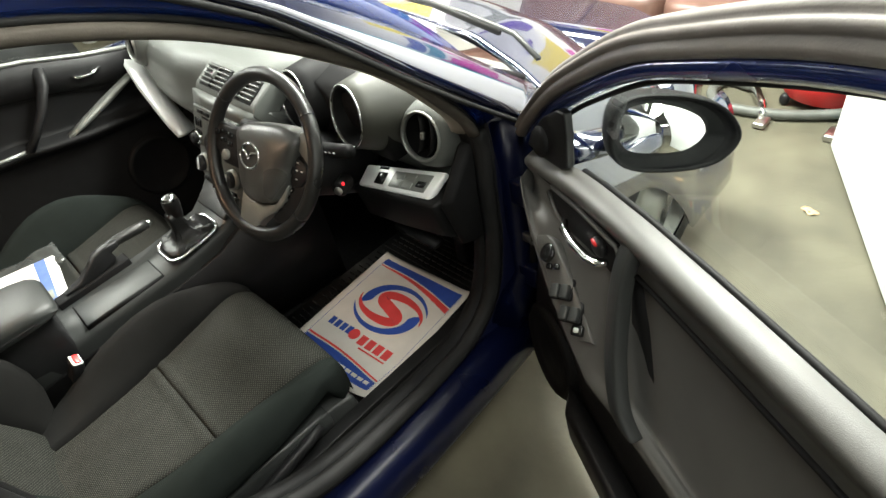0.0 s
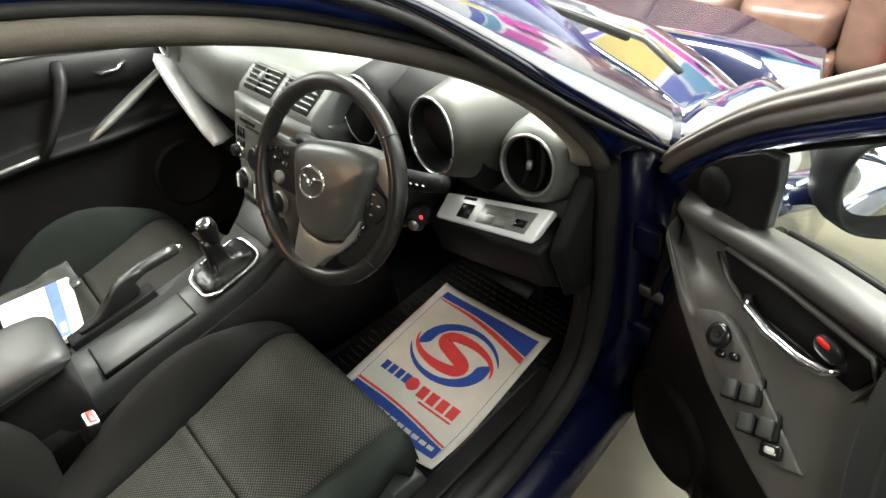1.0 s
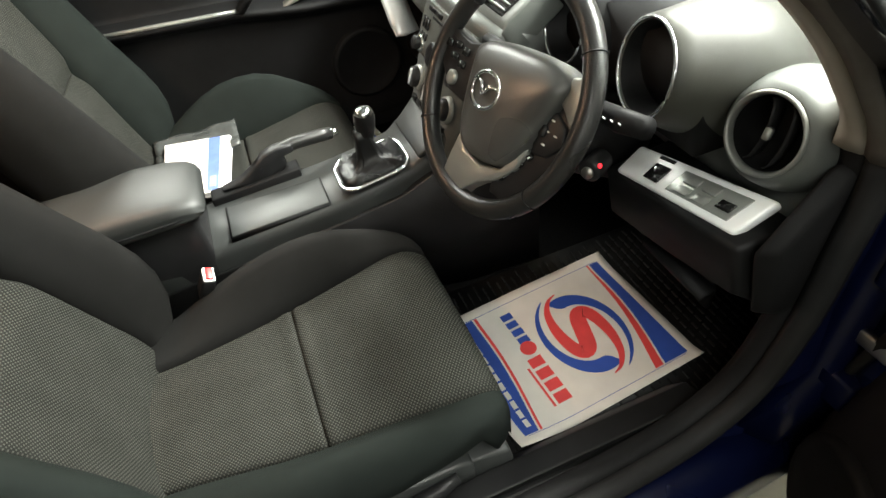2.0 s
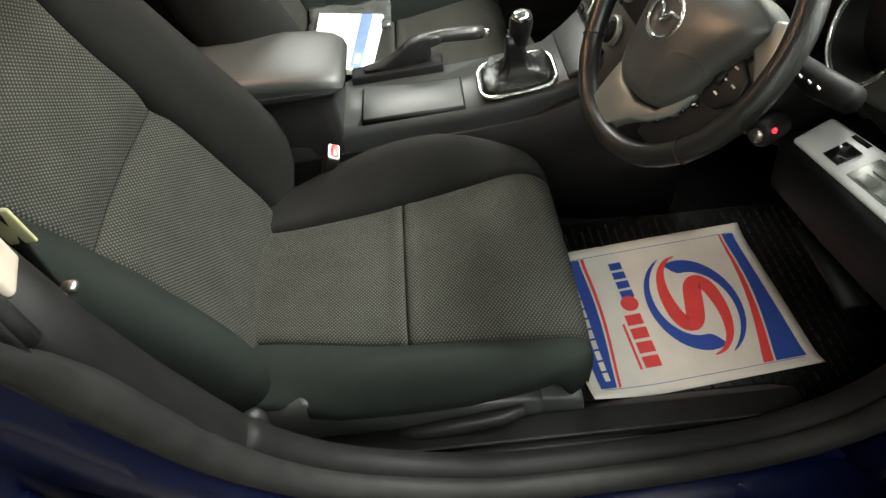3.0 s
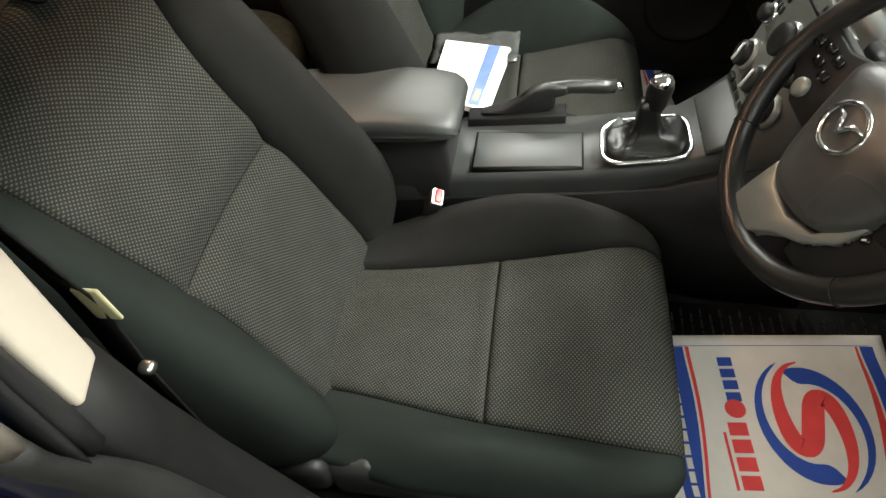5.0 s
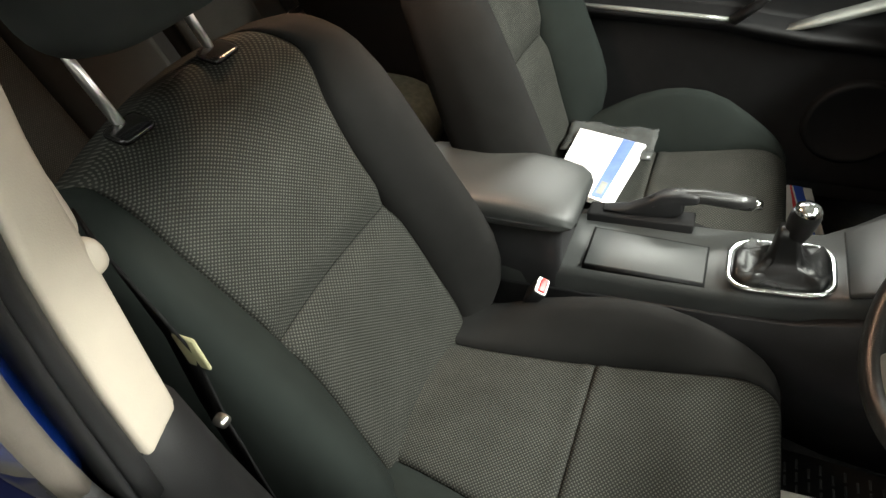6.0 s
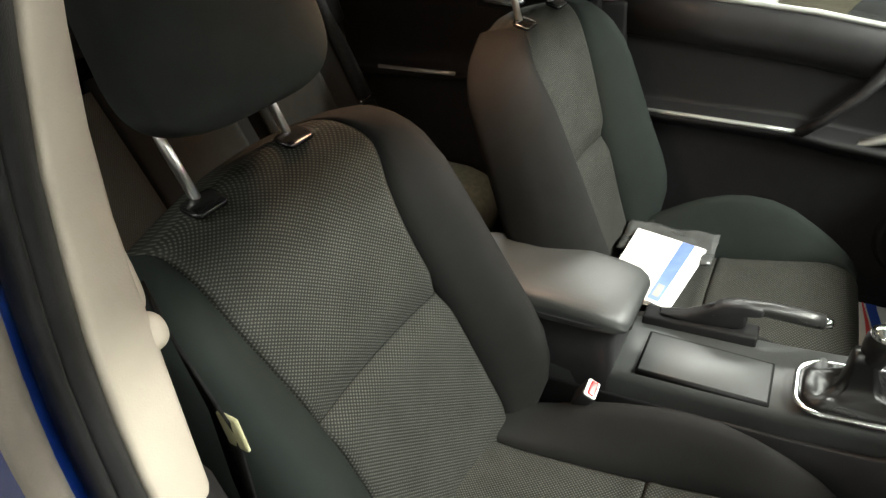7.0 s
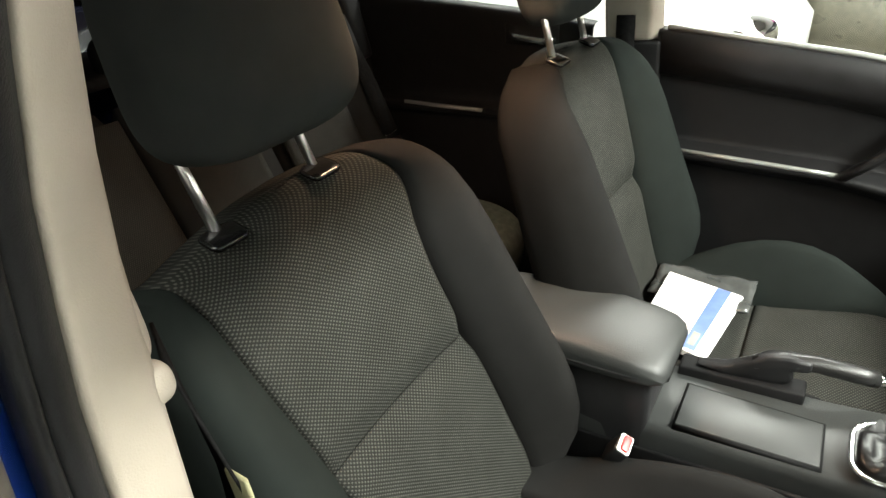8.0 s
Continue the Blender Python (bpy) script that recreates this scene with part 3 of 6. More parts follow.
def bonnet(u, v):
    x = -0.735 + 1.47 * u
    k = abs(x) / 0.735
    y0 = curve(x, WB) + 0.035
    y1 = 1.68 - 0.26 * k ** 2
    y = y0 + (y1 - y0) * v
    z = 0.945 - 0.05 * k ** 3 - 0.11 * v - 0.02 * k ** 2 * v - 0.32 * max(0, (v - 0.30) / 0.70) ** 1.8
    return Vector((x, y, z + 0.012 * math.exp(-((abs(x) - 0.45) / 0.06) ** 2) * (1 - v)))


part("bonnet", grid(bonnet, 40, 30), PAINT, car, "glossy dark blue bonnet reflecting banners", thick=0.012)


def wing(u, v):
    y = 0.80 + 1.0 * u
    b = bonnet(1.0, max(0, min(1, (y - 0.915) / 0.585)))
    if u < 0.115:
        b = Vector((0.735, y, 0.905))
    s = v
    return Vector((0.742 + 0.075 * math.sin(s * math.pi / 2) - 0.05 * max(0, u - 0.6), y, b.z + 0.004 - 0.02 * s - 0.30 * s * s))


part("front_wing", grid(wing, 30, 12), PAINT, car, "glossy dark blue front wing", thick=0.012)
part("front_bumper", loft([[(x * w, 1.62 + d, z) for x, d in ((-1, -0.25), (-0.9, 0.05), (-0.5, 0.20), (0, 0.24), (0.5, 0.20), (0.9, 0.05), (1, -0.25), (0.5, -0.1), (-0.5, -0.1))] for z, w in ((0.2, 0.78), (0.35, 0.80), (0.55, 0.80), (0.68, 0.77))]), PAINT, car, "dark blue front bumper")
for sx in (1, -1):
    wh = part("front_wheel", lathe([(0.20, -0.10), (0.295, -0.10), (0.315, -0.07), (0.318, 0.05), (0.30, 0.09), (0.215, 0.095)], frame_at((sx * 0.70, 1.33, 0.318), (sx, 0, 0)), 40), RUBBER, car, "black tyre")
    part("rim", lathe([(0.212, 0.0), (0.215, 0.09), (0.20, 0.092), (0.19, 0.06), (0.08, 0.07), (0.04, 0.085), (0.01, 0.086)], frame_at((sx * 0.70, 1.33, 0.318), (sx, 0, 0)), 40), SATIN, wh, "silver alloy rim")
wiper = part("wiper", tube([(0.70, 0.905, 0.955), (0.62, 0.93, 0.985), (0.45, 0.965, 0.992), (0.20, 0.995, 1.0), (-0.05, 1.0, 1.005)], [0.007, 0.008, 0.007, 0.006, 0.004], 8, flat=0.7), CONSOLE, car, "grey wiper arm with a black blade")
part("blade", tube([(0.60, 0.905, 0.995), (0.35, 0.955, 1.005), (0.0, 0.975, 1.015)], 0.007, 6), RUBBER, wiper)


# roof, headlining, tailgate and left side
def roof(u, v):
    x = -0.64 + 1.28 * u
    k = abs(x) / 0.64
    y = 0.14 - 1.75 * v
    return Vector((x, y - 0.05 * k * k * (1 - 2 * v), 1.435 - 0.055 * k ** 2.2 + 0.03 * math.sin(math.pi * min(1, v * 1.3)) - 0.10 * max(0, v - 0.6) ** 2 * 4))


part("roof", grid(roof, 20, 20), PAINT, car, "dark blue roof", thick=0.02)
part("headlining", grid(lambda u, v: roof(u, v) + Vector((0, 0, -0.045)), 20, 20), HEADLINE, car, "beige headlining", thick=0.012)
part("roof_edge", tube([(0.722, 0.24, 1.350), (0.728, 0.12, 1.392), (0.724, 0.0, 1.420), (0.70, -0.3, 1.405), (0.66, -0.8, 1.385), (0.63, -1.5, 1.34)], 0.034, 10, flat=0.9), PAINT, car, "dark blue roof edge")
part("roof_edge", tube([(-0.655, 0.16, 1.335), (-0.65, 0.0, 1.375), (-0.655, -0.3, 1.388), (-0.65, -0.8, 1.385), (-0.63, -1.5, 1.34)], 0.034, 10, flat=0.9), PAINT, car, "dark blue roof edge")
dome = part("dome_lamp", slab(rounded(0.16, 0.10, 0.02), pose(0, -0.42, 1.404, 180), 0.008), BEIGE, car, "cabin dome lamp switched on", bevel=0.003)
part("lens", slab(rounded(0.11, 0.06, 0.015), pose(0, -0.42, 1.398, 180), 0.006), glow("dome_lens", (1.0, 0.75, 0.5), 4.0), dome, "glowing lens")
part("tailgate", box((-0.68, 0.68, -1.80, -1.72, 0.35, 1.21)), PAINT, car, "dark blue tailgate", bevel=0.03)
part("parcel_shelf", box((-0.62, 0.62, -1.72, -1.30, 1.06, 1.09)), CARPET, car, "black parcel shelf", bevel=0.01)
rwg = part("rear_window", grid(lambda u, v: Vector(((1.2 - 0.16 * v) * (u - 0.5), -1.77 + 0.16 * v, 1.14 + 0.25 * v)), 8, 4), CLEAR, car, "clear rear window glass")
rwg.visible_shadow = False
part("rear_side_lining", box((0.655, 0.712, -1.7, -0.36, 0.28, 1.02)), DARK, car, "black rear door lining", bevel=0.015)
part("rear_quarter", box((-0.74, -0.66, -1.75, -1.22, 0.28, 1.13)), DARK, car, "black rear side lining", bevel=0.02)
part("left_sill", box((-0.80, -0.70, -1.4, 0.98, 0.14, 0.32)), DARK, car, "black left sill cover", bevel=0.02)
part("cabin_floor", box((-0.72, 0.70, -1.5, 1.0, 0.20, 0.262)), CARPET, car, "black cabin carpet")
part("bulkhead", box((-0.66, 0.64, 0.98, 1.03, 0.25, 0.80)), CARPET, car, "black footwell bulkhead")

# ---- front seats ----
def front_seat(cx, label, group):
    st = thing("front_seat", (cx, 0, 0.28), label, "car seat", group)
    zi = [(-0.28, 0.470), (-0.1, 0.466), (0.0, 0.468), (0.12, 0.482), (0.22, 0.494), (0.262, 0.492), (0.29, 0.478), (0.308, 0.452), (0.315, 0.40)]
    hw = [(-0.28, 0.125), (-0.2, 0.13), (0.0, 0.16), (0.15, 0.178), (0.25, 0.19), (0.32, 0.18)]

    def insert(y0, y1, n):
        def f(u, v):
            y = y0 + (y1 - y0) * v
            s = 2 * u - 1
            w = curve(y, hw)
            edge = min(abs(y - y0), abs(y1 - y)) if y1 < 0.1 else abs(y - y0)
            z = curve(y, zi) + 0.008 * (1 - s * s) - 0.010 * math.exp(-((1 - abs(s)) * w / 0.007) ** 2) - 0.0016 * math.exp(-(edge / 0.006) ** 2) + 0.003 * math.exp(-((edge - 0.014) / 0.008) ** 2)
            return Vector((cx + s * w, y, z))
        return grid(f, 30, n, lambda u, v: ((2 * u - 1) * 0.165, y0 + (y1 - y0) * v))

    def path_z(y):
        return curve(y, zi)

    part("cushion_insert", insert(0.0127, 0.315, 40), WEAVE, st, "grey woven cloth seat panel", thick=0.03)
    part("cushion_insert", insert(-0.27, 0.0123, 34), WEAVE, st, "grey woven cloth seat panel", thick=0.03)
    for side in (-1, 1):
        rings = []
        for y in (-0.275, -0.25, -0.2, -0.15, -0.1, -0.05, 0.0, 0.05, 0.1, 0.15, 0.2, 0.24, 0.27, 0.29, 0.304, 0.312):
            w, z = curve(y, hw), path_z(y)
            wo = interp(y, [(-0.28, 0.235), (-0.1, 0.266), (0.1, 0.270), (0.2, 0.262), (0.26, 0.248), (0.29, 0.230), (0.312, 0.20)])
            W = wo - w
            hgt = curve(y, [(-0.28, 0.005), (-0.2, 0.025), (-0.12, 0.062), (-0.02, 0.098), (0.07, 0.100), (0.15, 0.076), (0.22, 0.036), (0.27, 0.012), (0.312, 0.0)]) * (0.62 if side > 0 and cx > 0 else 1.38 if side < 0 and cx < 0 else 1)
            prof = [(w, z - 0.07), (w, z - 0.004), (w + 0.2 * W, z + 0.5 * hgt), (w + 0.5 * W, z + hgt), (w + 0.78 * W, z + 0.75 * hgt), (w + 0.96 * W, z - 0.015), (w + W, z - 0.05), (w + 0.95 * W, min(z - 0.09, 0.385)), (w + 0.6 * W, 0.365 if z > 0.42 else z - 0.1)]
            if side > 0 and cx > 0 and y < 0.25:
                prof[5:] = [(w + 0.97 * W, z + 0.006), (w + W, z - 0.014), (w + 0.95 * W, z - 0.034), (w + 0.6 * W, z - 0.060)]
            rings.append([(cx + side * a.x, y, a.y) for a in smoothed([(a, b, 0) for a, b in prof], 22)])
        part("cushion_bolster", loft(rings), CLOTH_CAST if side * cx > 0 else CLOTH, st)
    # backrest, in its own leaning plane
    C0, D = Vector((cx, -0.23 if cx > 0 else -0.192, 0.47)), Vector((0, -0.23 if cx > 0 else -0.158, 0.60)).normalized()
    N = Vector((0, D.z, -D.y))
    sink = lambda x, s: 0.030 * min(1.4, max(0, (abs(x) - 0.03) / 0.20)) ** 1.4 * min(1, max(0, (s - 0.42) / 0.23)) ** 2
    P = lambda x, s, o: C0 + Vector((x, 0, 0)) + D * (s - sink(x, s) - (0.08 * x * min(1, max(0, (s - 0.4) / 0.25)) if cx > 0 else 0)) + N * o
    bw = [(-0.02, 0.15), (0.06, 0.158), (0.2, 0.142), (0.3, 0.135), (0.42, 0.148), (0.50, 0.155), (0.57, 0.148), (0.61, 0.132), (0.646, 0.112)]
    # half widths of the woven panel, towards the tunnel and towards the door
    bin_ = [(-0.02, 0.175), (0.06, 0.178), (0.2, 0.168), (0.3, 0.158), (0.42, 0.153), (0.5, 0.162), (0.55, 0.175), (0.585, 0.172), (0.615, 0.148), (0.646, 0.115)] if cx > 0 else bw
    bout = [(-0.02, 0.152), (0.06, 0.152), (0.2, 0.148), (0.3, 0.153), (0.42, 0.167), (0.5, 0.177), (0.57, 0.184), (0.61, 0.192), (0.646, 0.196)] if cx > 0 else bw
    bo = [(-0.03, -0.016), (0.03, -0.004), (0.12, -0.002), (0.22, 0.002), (0.31, 0.004), (0.42, 0.0), (0.52, -0.004), (0.60, -0.007), (0.625, -0.014), (0.636, -0.026), (0.642, -0.045), (0.645, -0.070), (0.646, -0.095)]

    def back_insert(s0, s1, n):
        def f(u, v):
            t = s0 + (s1 - s0) * v
            s = 1 - 2 * u
            wi, wd = curve(t, bin_), curve(t, bout)
            w = (wi + wd) / 2
            edge = abs(t - (s1 if s1 < 0.4 else s0))
            o = curve(t, bo) - 0.014 * (1 - s * s) - 0.010 * math.exp(-((1 - abs(s)) * w / 0.007) ** 2) - 0.001 * math.exp(-(edge / 0.005) ** 2) - 0.013 * math.exp(-(edge / 0.026) ** 2)
            return P(s * w + (wd - wi) / 2, t, o)
        return grid(f, 30, n, lambda u, v: ((1 - 2 * u) * 0.16, s0 + (s1 - s0) * v))

    part("backrest_insert", back_insert(-0.02, 0.3098, 60), WEAVE, st, "grey woven cloth back panel", thick=0.03)
    part("backrest_insert", back_insert(0.3102, 0.646, 70), WEAVE, st, "grey woven cloth back panel", thick=0.03)
    for side in (-1, 1):
        rings = []
        for t in (-0.05, -0.03, 0.0, 0.05, 0.1, 0.15, 0.2, 0.25, 0.3, 0.35, 0.4, 0.45, 0.5, 0.55, 0.575, 0.60, 0.615, 0.626, 0.635, 0.642, 0.646):
            w, o = curve(t, bout if side > 0 else bin_), curve(t, bo)
            wo = curve(t, [(-0.05, 0.21), (0.0, 0.25), (0.08, 0.284), (0.2, 0.292), (0.35, 0.290), (0.45, 0.284), (0.53, 0.272), (0.57, 0.260), (0.60, 0.244), (0.62, 0.226), (0.635, 0.204), (0.646, 0.170)])
            hgt = curve(t, [(-0.05, 0.0), (0.0, 0.035), (0.08, 0.078), (0.16, 0.090), (0.3, 0.070), (0.45, 0.058), (0.52, 0.048), (0.57, 0.030), (0.61, 0.012), (0.646, 0.0)])
            W = max(wo - w, 0.022)
            bk = interp(t, [(-0.05, -0.05), (0.05, -0.10), (0.5, -0.10), (0.640, -0.075)])
            bk = -0.105 if t > 0.5 else bk
            prof = [(w, o - 0.05), (w, o - 0.003), (w + 0.22 * W, o + 0.55 * hgt), (w + 0.5 * W, o + hgt), (w + 0.78 * W, o + 0.85 * hgt), (w + 0.97 * W, max(o + 0.2 * hgt - 0.01, bk + 0.035)), (w + W, max(o - 0.04, bk + 0.022)), (w + 0.93 * W, bk + 0.01), (w + 0.6 * W, bk)]
            rings.append([P(side * a.x, t, max(a.y, -0.115)) for a in smoothed([(a, b, 0) for a, b in prof], 22)])
        part("backrest_bolster", loft(rings), CLOTH_CAST if side * cx > 0 else CLOTH, st)

    rings = []
    for t, w, o in ((-0.06, 0.17, -0.10), (-0.03, 0.19, -0.125), (0.2, 0.205, -0.135), (0.4, 0.205, -0.13), (0.53, 0.20, -0.125), (0.60, 0.185, -0.125), (0.628, 0.165, -0.12), (0.640, 0.13, -0.11)):
        rings.append([P(x * w, t, y) for x, y in ((-1, -0.06), (-1, o * 0.75), (-0.85, o), (0, o - 0.012), (0.85, o), (1, o * 0.75), (1, -0.06), (0, -0.045))])
    part("backrest_shell", loft(rings), CLOTH, st)
    # head restraint
    ox = 0.030 if cx > 0 else 0.012
    hm = Matrix.Translation((cx + (0.030 if cx > 0 else -0.02), -0.475 if cx > 0 else -0.425, 1.238)) @ pose(0, 0, 0, 12)
    pad = puff(0, 0, 0, 0.134, 0.058, 0.116, 3.6, 40, 26)
    for v in pad.verts:
        v.co.x *= 1 - 0.085 * v.co.z / 0.116
    part("head_restraint", turned(pad, hm), CLOTH_H_LIT, st, "black cloth head restraint with a centre seam")
    for x in (ox - 0.083, ox + 0.083):
        post = part("post", tube([P(x, 0.62 + sink(x, 0.7), -0.036), P(x, 0.70 + sink(x, 0.7), -0.034), P(x, 0.78 + sink(x, 0.8), -0.03)], 0.0065, 12), POSTS, st, "chrome head restraint post")
        part("guide", slab(rounded(0.050, 0.036, 0.010), frame_at(P(x, 0.630 + sink(x, 0.65) * 0.5, -0.028), D + N * 0.7, N), 0.008), GLOSS, post, "black plastic post guide", bevel=0.003)
    # base
    part("seat_frame", box((cx - 0.20, cx + 0.20, -0.24, 0.24, 0.30, 0.40)), DARK, st, bevel=0.02)
    for s in (-1, 1):
        part("seat_rail", box((cx + s * 0.185 - 0.02, cx + s * 0.185 + 0.02, -0.26, 0.30, 0.27, 0.305)), PLASTIC, st, "black seat rail", bevel=0.006)
    return st


seat = front_seat(0.346, "black driver seat with grey woven cloth panels", "front seats")
front_seat(-0.346, "black passenger seat with grey woven cloth panels", "front seats")

# driver seat side trim, on the door side
part("side_valance", loft([[(0.56, y, z0), (0.600, y, z0 + 0.006), (0.604, y, z1 - 0.02), (0.596, y, z1), (0.56, y, z1)] for y, z0, z1 in ((-0.22, 0.345, 0.46), (-0.15, 0.34, 0.485), (-0.10, 0.335, 0.455), (-0.04, 0.33, 0.432), (0.04, 0.328, 0.418), (0.12, 0.332, 0.412), (0.19, 0.34, 0.412), (0.22, 0.35, 0.405))]), CONSOLE, seat, "grey plastic seat valance", bevel=0.006)
part("height_lever", tube([(0.606, -0.030, 0.350), (0.614, 0.01, 0.366), (0.615, 0.08, 0.382), (0.614, 0.15, 0.396), (0.608, 0.188, 0.402)], [0.010, 0.013, 0.014, 0.013, 0.009], 12, flat=1.1), PLASTIC, seat, "black seat height lever")
part("rail_cover", loft([[(0.535, y, 0.29), (0.535, y, z), (0.594, y, z), (0.60, y, 0.29)] for y, z in ((0.20, 0.405), (0.24, 0.398), (0.288, 0.385), (0.294, 0.35))]), CONSOLE, seat, "grey rail end cover", bevel=0.008)
part("recline_cover", puff(0.600, -0.26, 0.44, 0.018, 0.05, 0.045, 3), PLASTIC, seat, "black recliner cover")

# ---- steering wheel ----
WC, WT = Vector((0.323, 0.422, 0.878)), 30.7
WM = frame_at(WC, (math.sin(radians(8.7)) * math.cos(radians(WT)), -math.cos(radians(8.7)) * math.cos(radians(WT)), math.sin(radians(WT))))
sw = thing("steering_wheel", WC, "black leather steering wheel with satin silver lower spokes", "steering wheel")
W = lambda x, y, z=0.0: WM @ Vector((x, y, z))
circ = [W(0.169 * math.cos(a), 0.169 * math.sin(a)) for a in (k * math.tau / 72 for k in range(72))]
rim = part("rim", tube(circ, 0.0155, 14, closed=True), LEATHER, sw, "black stitched leather rim")
for a in (38, 142, 215, 325):
    c, s = math.cos(radians(a)), math.sin(radians(a))
    part("stitch_band", tube([W(0.169 * c + 0.0161 * (math.cos(b) * c), 0.169 * s + 0.0161 * math.cos(b) * s, 0.0161 * math.sin(b)) for b in (k * math.tau / 16 for k in range(16))], 0.0012, 5, closed=True), PLASTIC, rim)
hub = [(-0.068, 0.050), (-0.035, 0.066), (0.03, 0.075), (0.085, 0.077), (0.120, 0.066), (0.127, 0.048), (0.110, -0.005), (0.096, -0.052), (0.068, -0.085), (0.025, -0.099), (-0.018, -0.097), (-0.043, -0.075), (-0.058, -0.03), (-0.068, 0.02)]
o = [tuple(p[:2]) for p in smoothed([(a, b, 0) for a, b in hub], 56, closed=True)]
part("airbag_cover", loft([[W(0.026 + (x - 0.026) * f, -0.01 + (y + 0.01) * f, z) for x, y in o] for f, z in ((0.97, -0.035), (1.0, -0.010), (0.985, 0.006), (0.94, 0.016), (0.80, 0.024), (0.45, 0.028), (0.05, 0.029))]), PAD, sw, "black airbag cover with a worn sheen")
bd = part("badge", tube([W(0.030 * math.cos(a), 0.026 * math.sin(a), 0.029) for a in (k * math.tau / 36 for k in range(36))], 0.0034, 8, closed=True), CHROME, sw, "chrome oval emblem")
part("emblem_wings", joined(tube([W(-0.026, 0.010, 0.029), W(-0.010, 0.008, 0.031), W(0, -0.006, 0.032)], [0.002, 0.0035, 0.003], 8), tube([W(0.026, 0.010, 0.029), W(0.010, 0.008, 0.031), W(0, -0.006, 0.032)], [0.002, 0.0035, 0.003], 8)), CHROME, bd)
def wheel_plate(outline, z0, z1):
    return loft([[W(x, y, z) for x, y in outline] for z in (z0, z1 - 0.004, z1)])


sp = part("side_spoke", wheel_plate([(-0.05, 0.055), (-0.10, 0.043), (-0.158, 0.050), (-0.165, 0.0), (-0.115, -0.040), (-0.05, -0.045)], -0.022, 0.004), PLASTIC, sw, "black spoke with control buttons", bevel=0.005)
for bx, by, bw_, bh in ((-0.148, 0.026, 0.016, 0.012), (-0.124, 0.030, 0.018, 0.010), (-0.100, 0.026, 0.016, 0.012), (-0.124, 0.012, 0.018, 0.010), (-0.100, 0.006, 0.016, 0.012)):
    part("button", slab(rounded(bw_, bh, 0.003, 2), WM @ Matrix.Translation((bx, by, 0.002)), 0.006), GLOSS, sp)
part("round_button", lathe([(0.012, 0), (0.012, 0.007), (0.009, 0.009), (0.003, 0.009)], WM @ Matrix.Translation((-0.112, -0.019, 0.002)), 20), SATIN, sp, "silver round button")
sp = part("side_spoke", wheel_plate([(0.085, 0.030), (0.12, 0.040), (0.160, 0.030), (0.166, -0.005), (0.150, -0.045), (0.128, -0.095), (0.100, -0.130), (0.055, -0.132), (0.045, -0.095), (0.085, -0.05)], -0.024, -0.002), PLASTIC, sw, "black spoke with control buttons", bevel=0.005)
panel_ = part("button_panel", wheel_plate([(0.091, 0.020), (0.116, 0.022), (0.143, 0.010), (0.152, -0.014), (0.132, -0.038), (0.108, -0.044), (0.094, -0.020)], -0.010, 0.003), PLASTIC, sp, "black button panel", bevel=0.003)
for bx, by in ((0.104, 0.008), (0.118, -0.006), (0.134, -0.006), (0.120, 0.010), (0.120, -0.024)):
    part("button_mark", slab(rounded(0.007, 0.0025, 0.001, 2), WM @ Matrix.Translation((bx, by, 0.0025)), 0.0012), WHITE, panel_)
part("rocker", slab(rounded(0.010, 0.016, 0.003, 2), WM @ Matrix.Translation((0.112, -0.008, 0.002)), 0.005), PLASTIC, panel_)
part("spoke_trim", wheel_plate([(0.120, 0.070), (0.142, 0.079), (0.160, 0.074), (0.168, 0.040), (0.166, 0.006), (0.150, 0.012), (0.138, 0.022), (0.120, 0.034)], -0.012, 0.006), SATIN, sp, "satin silver spoke trim", bevel=0.004)
for k in range(4):
    part("button", slab(rounded(0.011, 0.008, 0.002, 2), WM @ Matrix.Translation((0.072 + 0.011 * k, -0.099 + 0.016 * k, -0.004)) @ pose(0, 0, 0, 0, 0, 50), 0.005), GLOSS, sp)
    part("button_mark", slab(rounded(0.005, 0.002, 0.0008, 2), WM @ Matrix.Translation((0.072 + 0.011 * k, -0.099 + 0.016 * k, 0.001)) @ pose(0, 0, 0, 0, 0, 50), 0.0008), WHITE, sp)
part("lower_spoke", wheel_plate([(-0.046, -0.080), (-0.02, -0.100), (0.025, -0.104), (0.066, -0.090), (0.094, -0.045), (0.102, -0.040), (0.094, -0.076), (0.066, -0.108), (0.034, -0.128), (0.014, -0.148), (0.002, -0.166), (-0.052, -0.166), (-0.050, -0.12)], -0.02, 0.007), SATIN, sw, "satin silver lower spoke", bevel=0.005)
low_arc = [W(0.160 * math.cos(radians(a)), 0.160 * math.sin(radians(a)), 0.002) for a in range(228, 318, 6)]
part("rim_inlay", tube(low_arc, 0.006, 8), SATIN, sw, "satin grey rim inlay")
# column
AX = -(WM.to_3x3() @ Vector((0, 0, 1)))
CX, CY = WM.to_3x3() @ Vector((1, 0, 0)), WM.to_3x3() @ Vector((0, 1, 0))
part("column_shroud", loft([[WC + AX * d + CX * (x * w) + CY * (y * h - 0.012) for x, y in ((-1, 0.2), (-0.85, 0.8), (0, 1.0), (0.85, 0.8), (1, 0.2), (1.0, -0.7), (0.8, -1.15), (0, -1.25), (-0.8, -1.15), (-1.0, -0.7))] for d, w, h in ((0.035, 0.048, 0.046), (0.05, 0.058, 0.056), (0.12, 0.066, 0.064), (0.20, 0.070, 0.066), (0.30, 0.070, 0.066))]), PLASTIC, sw, "black steering column shroud", bevel=0.004)
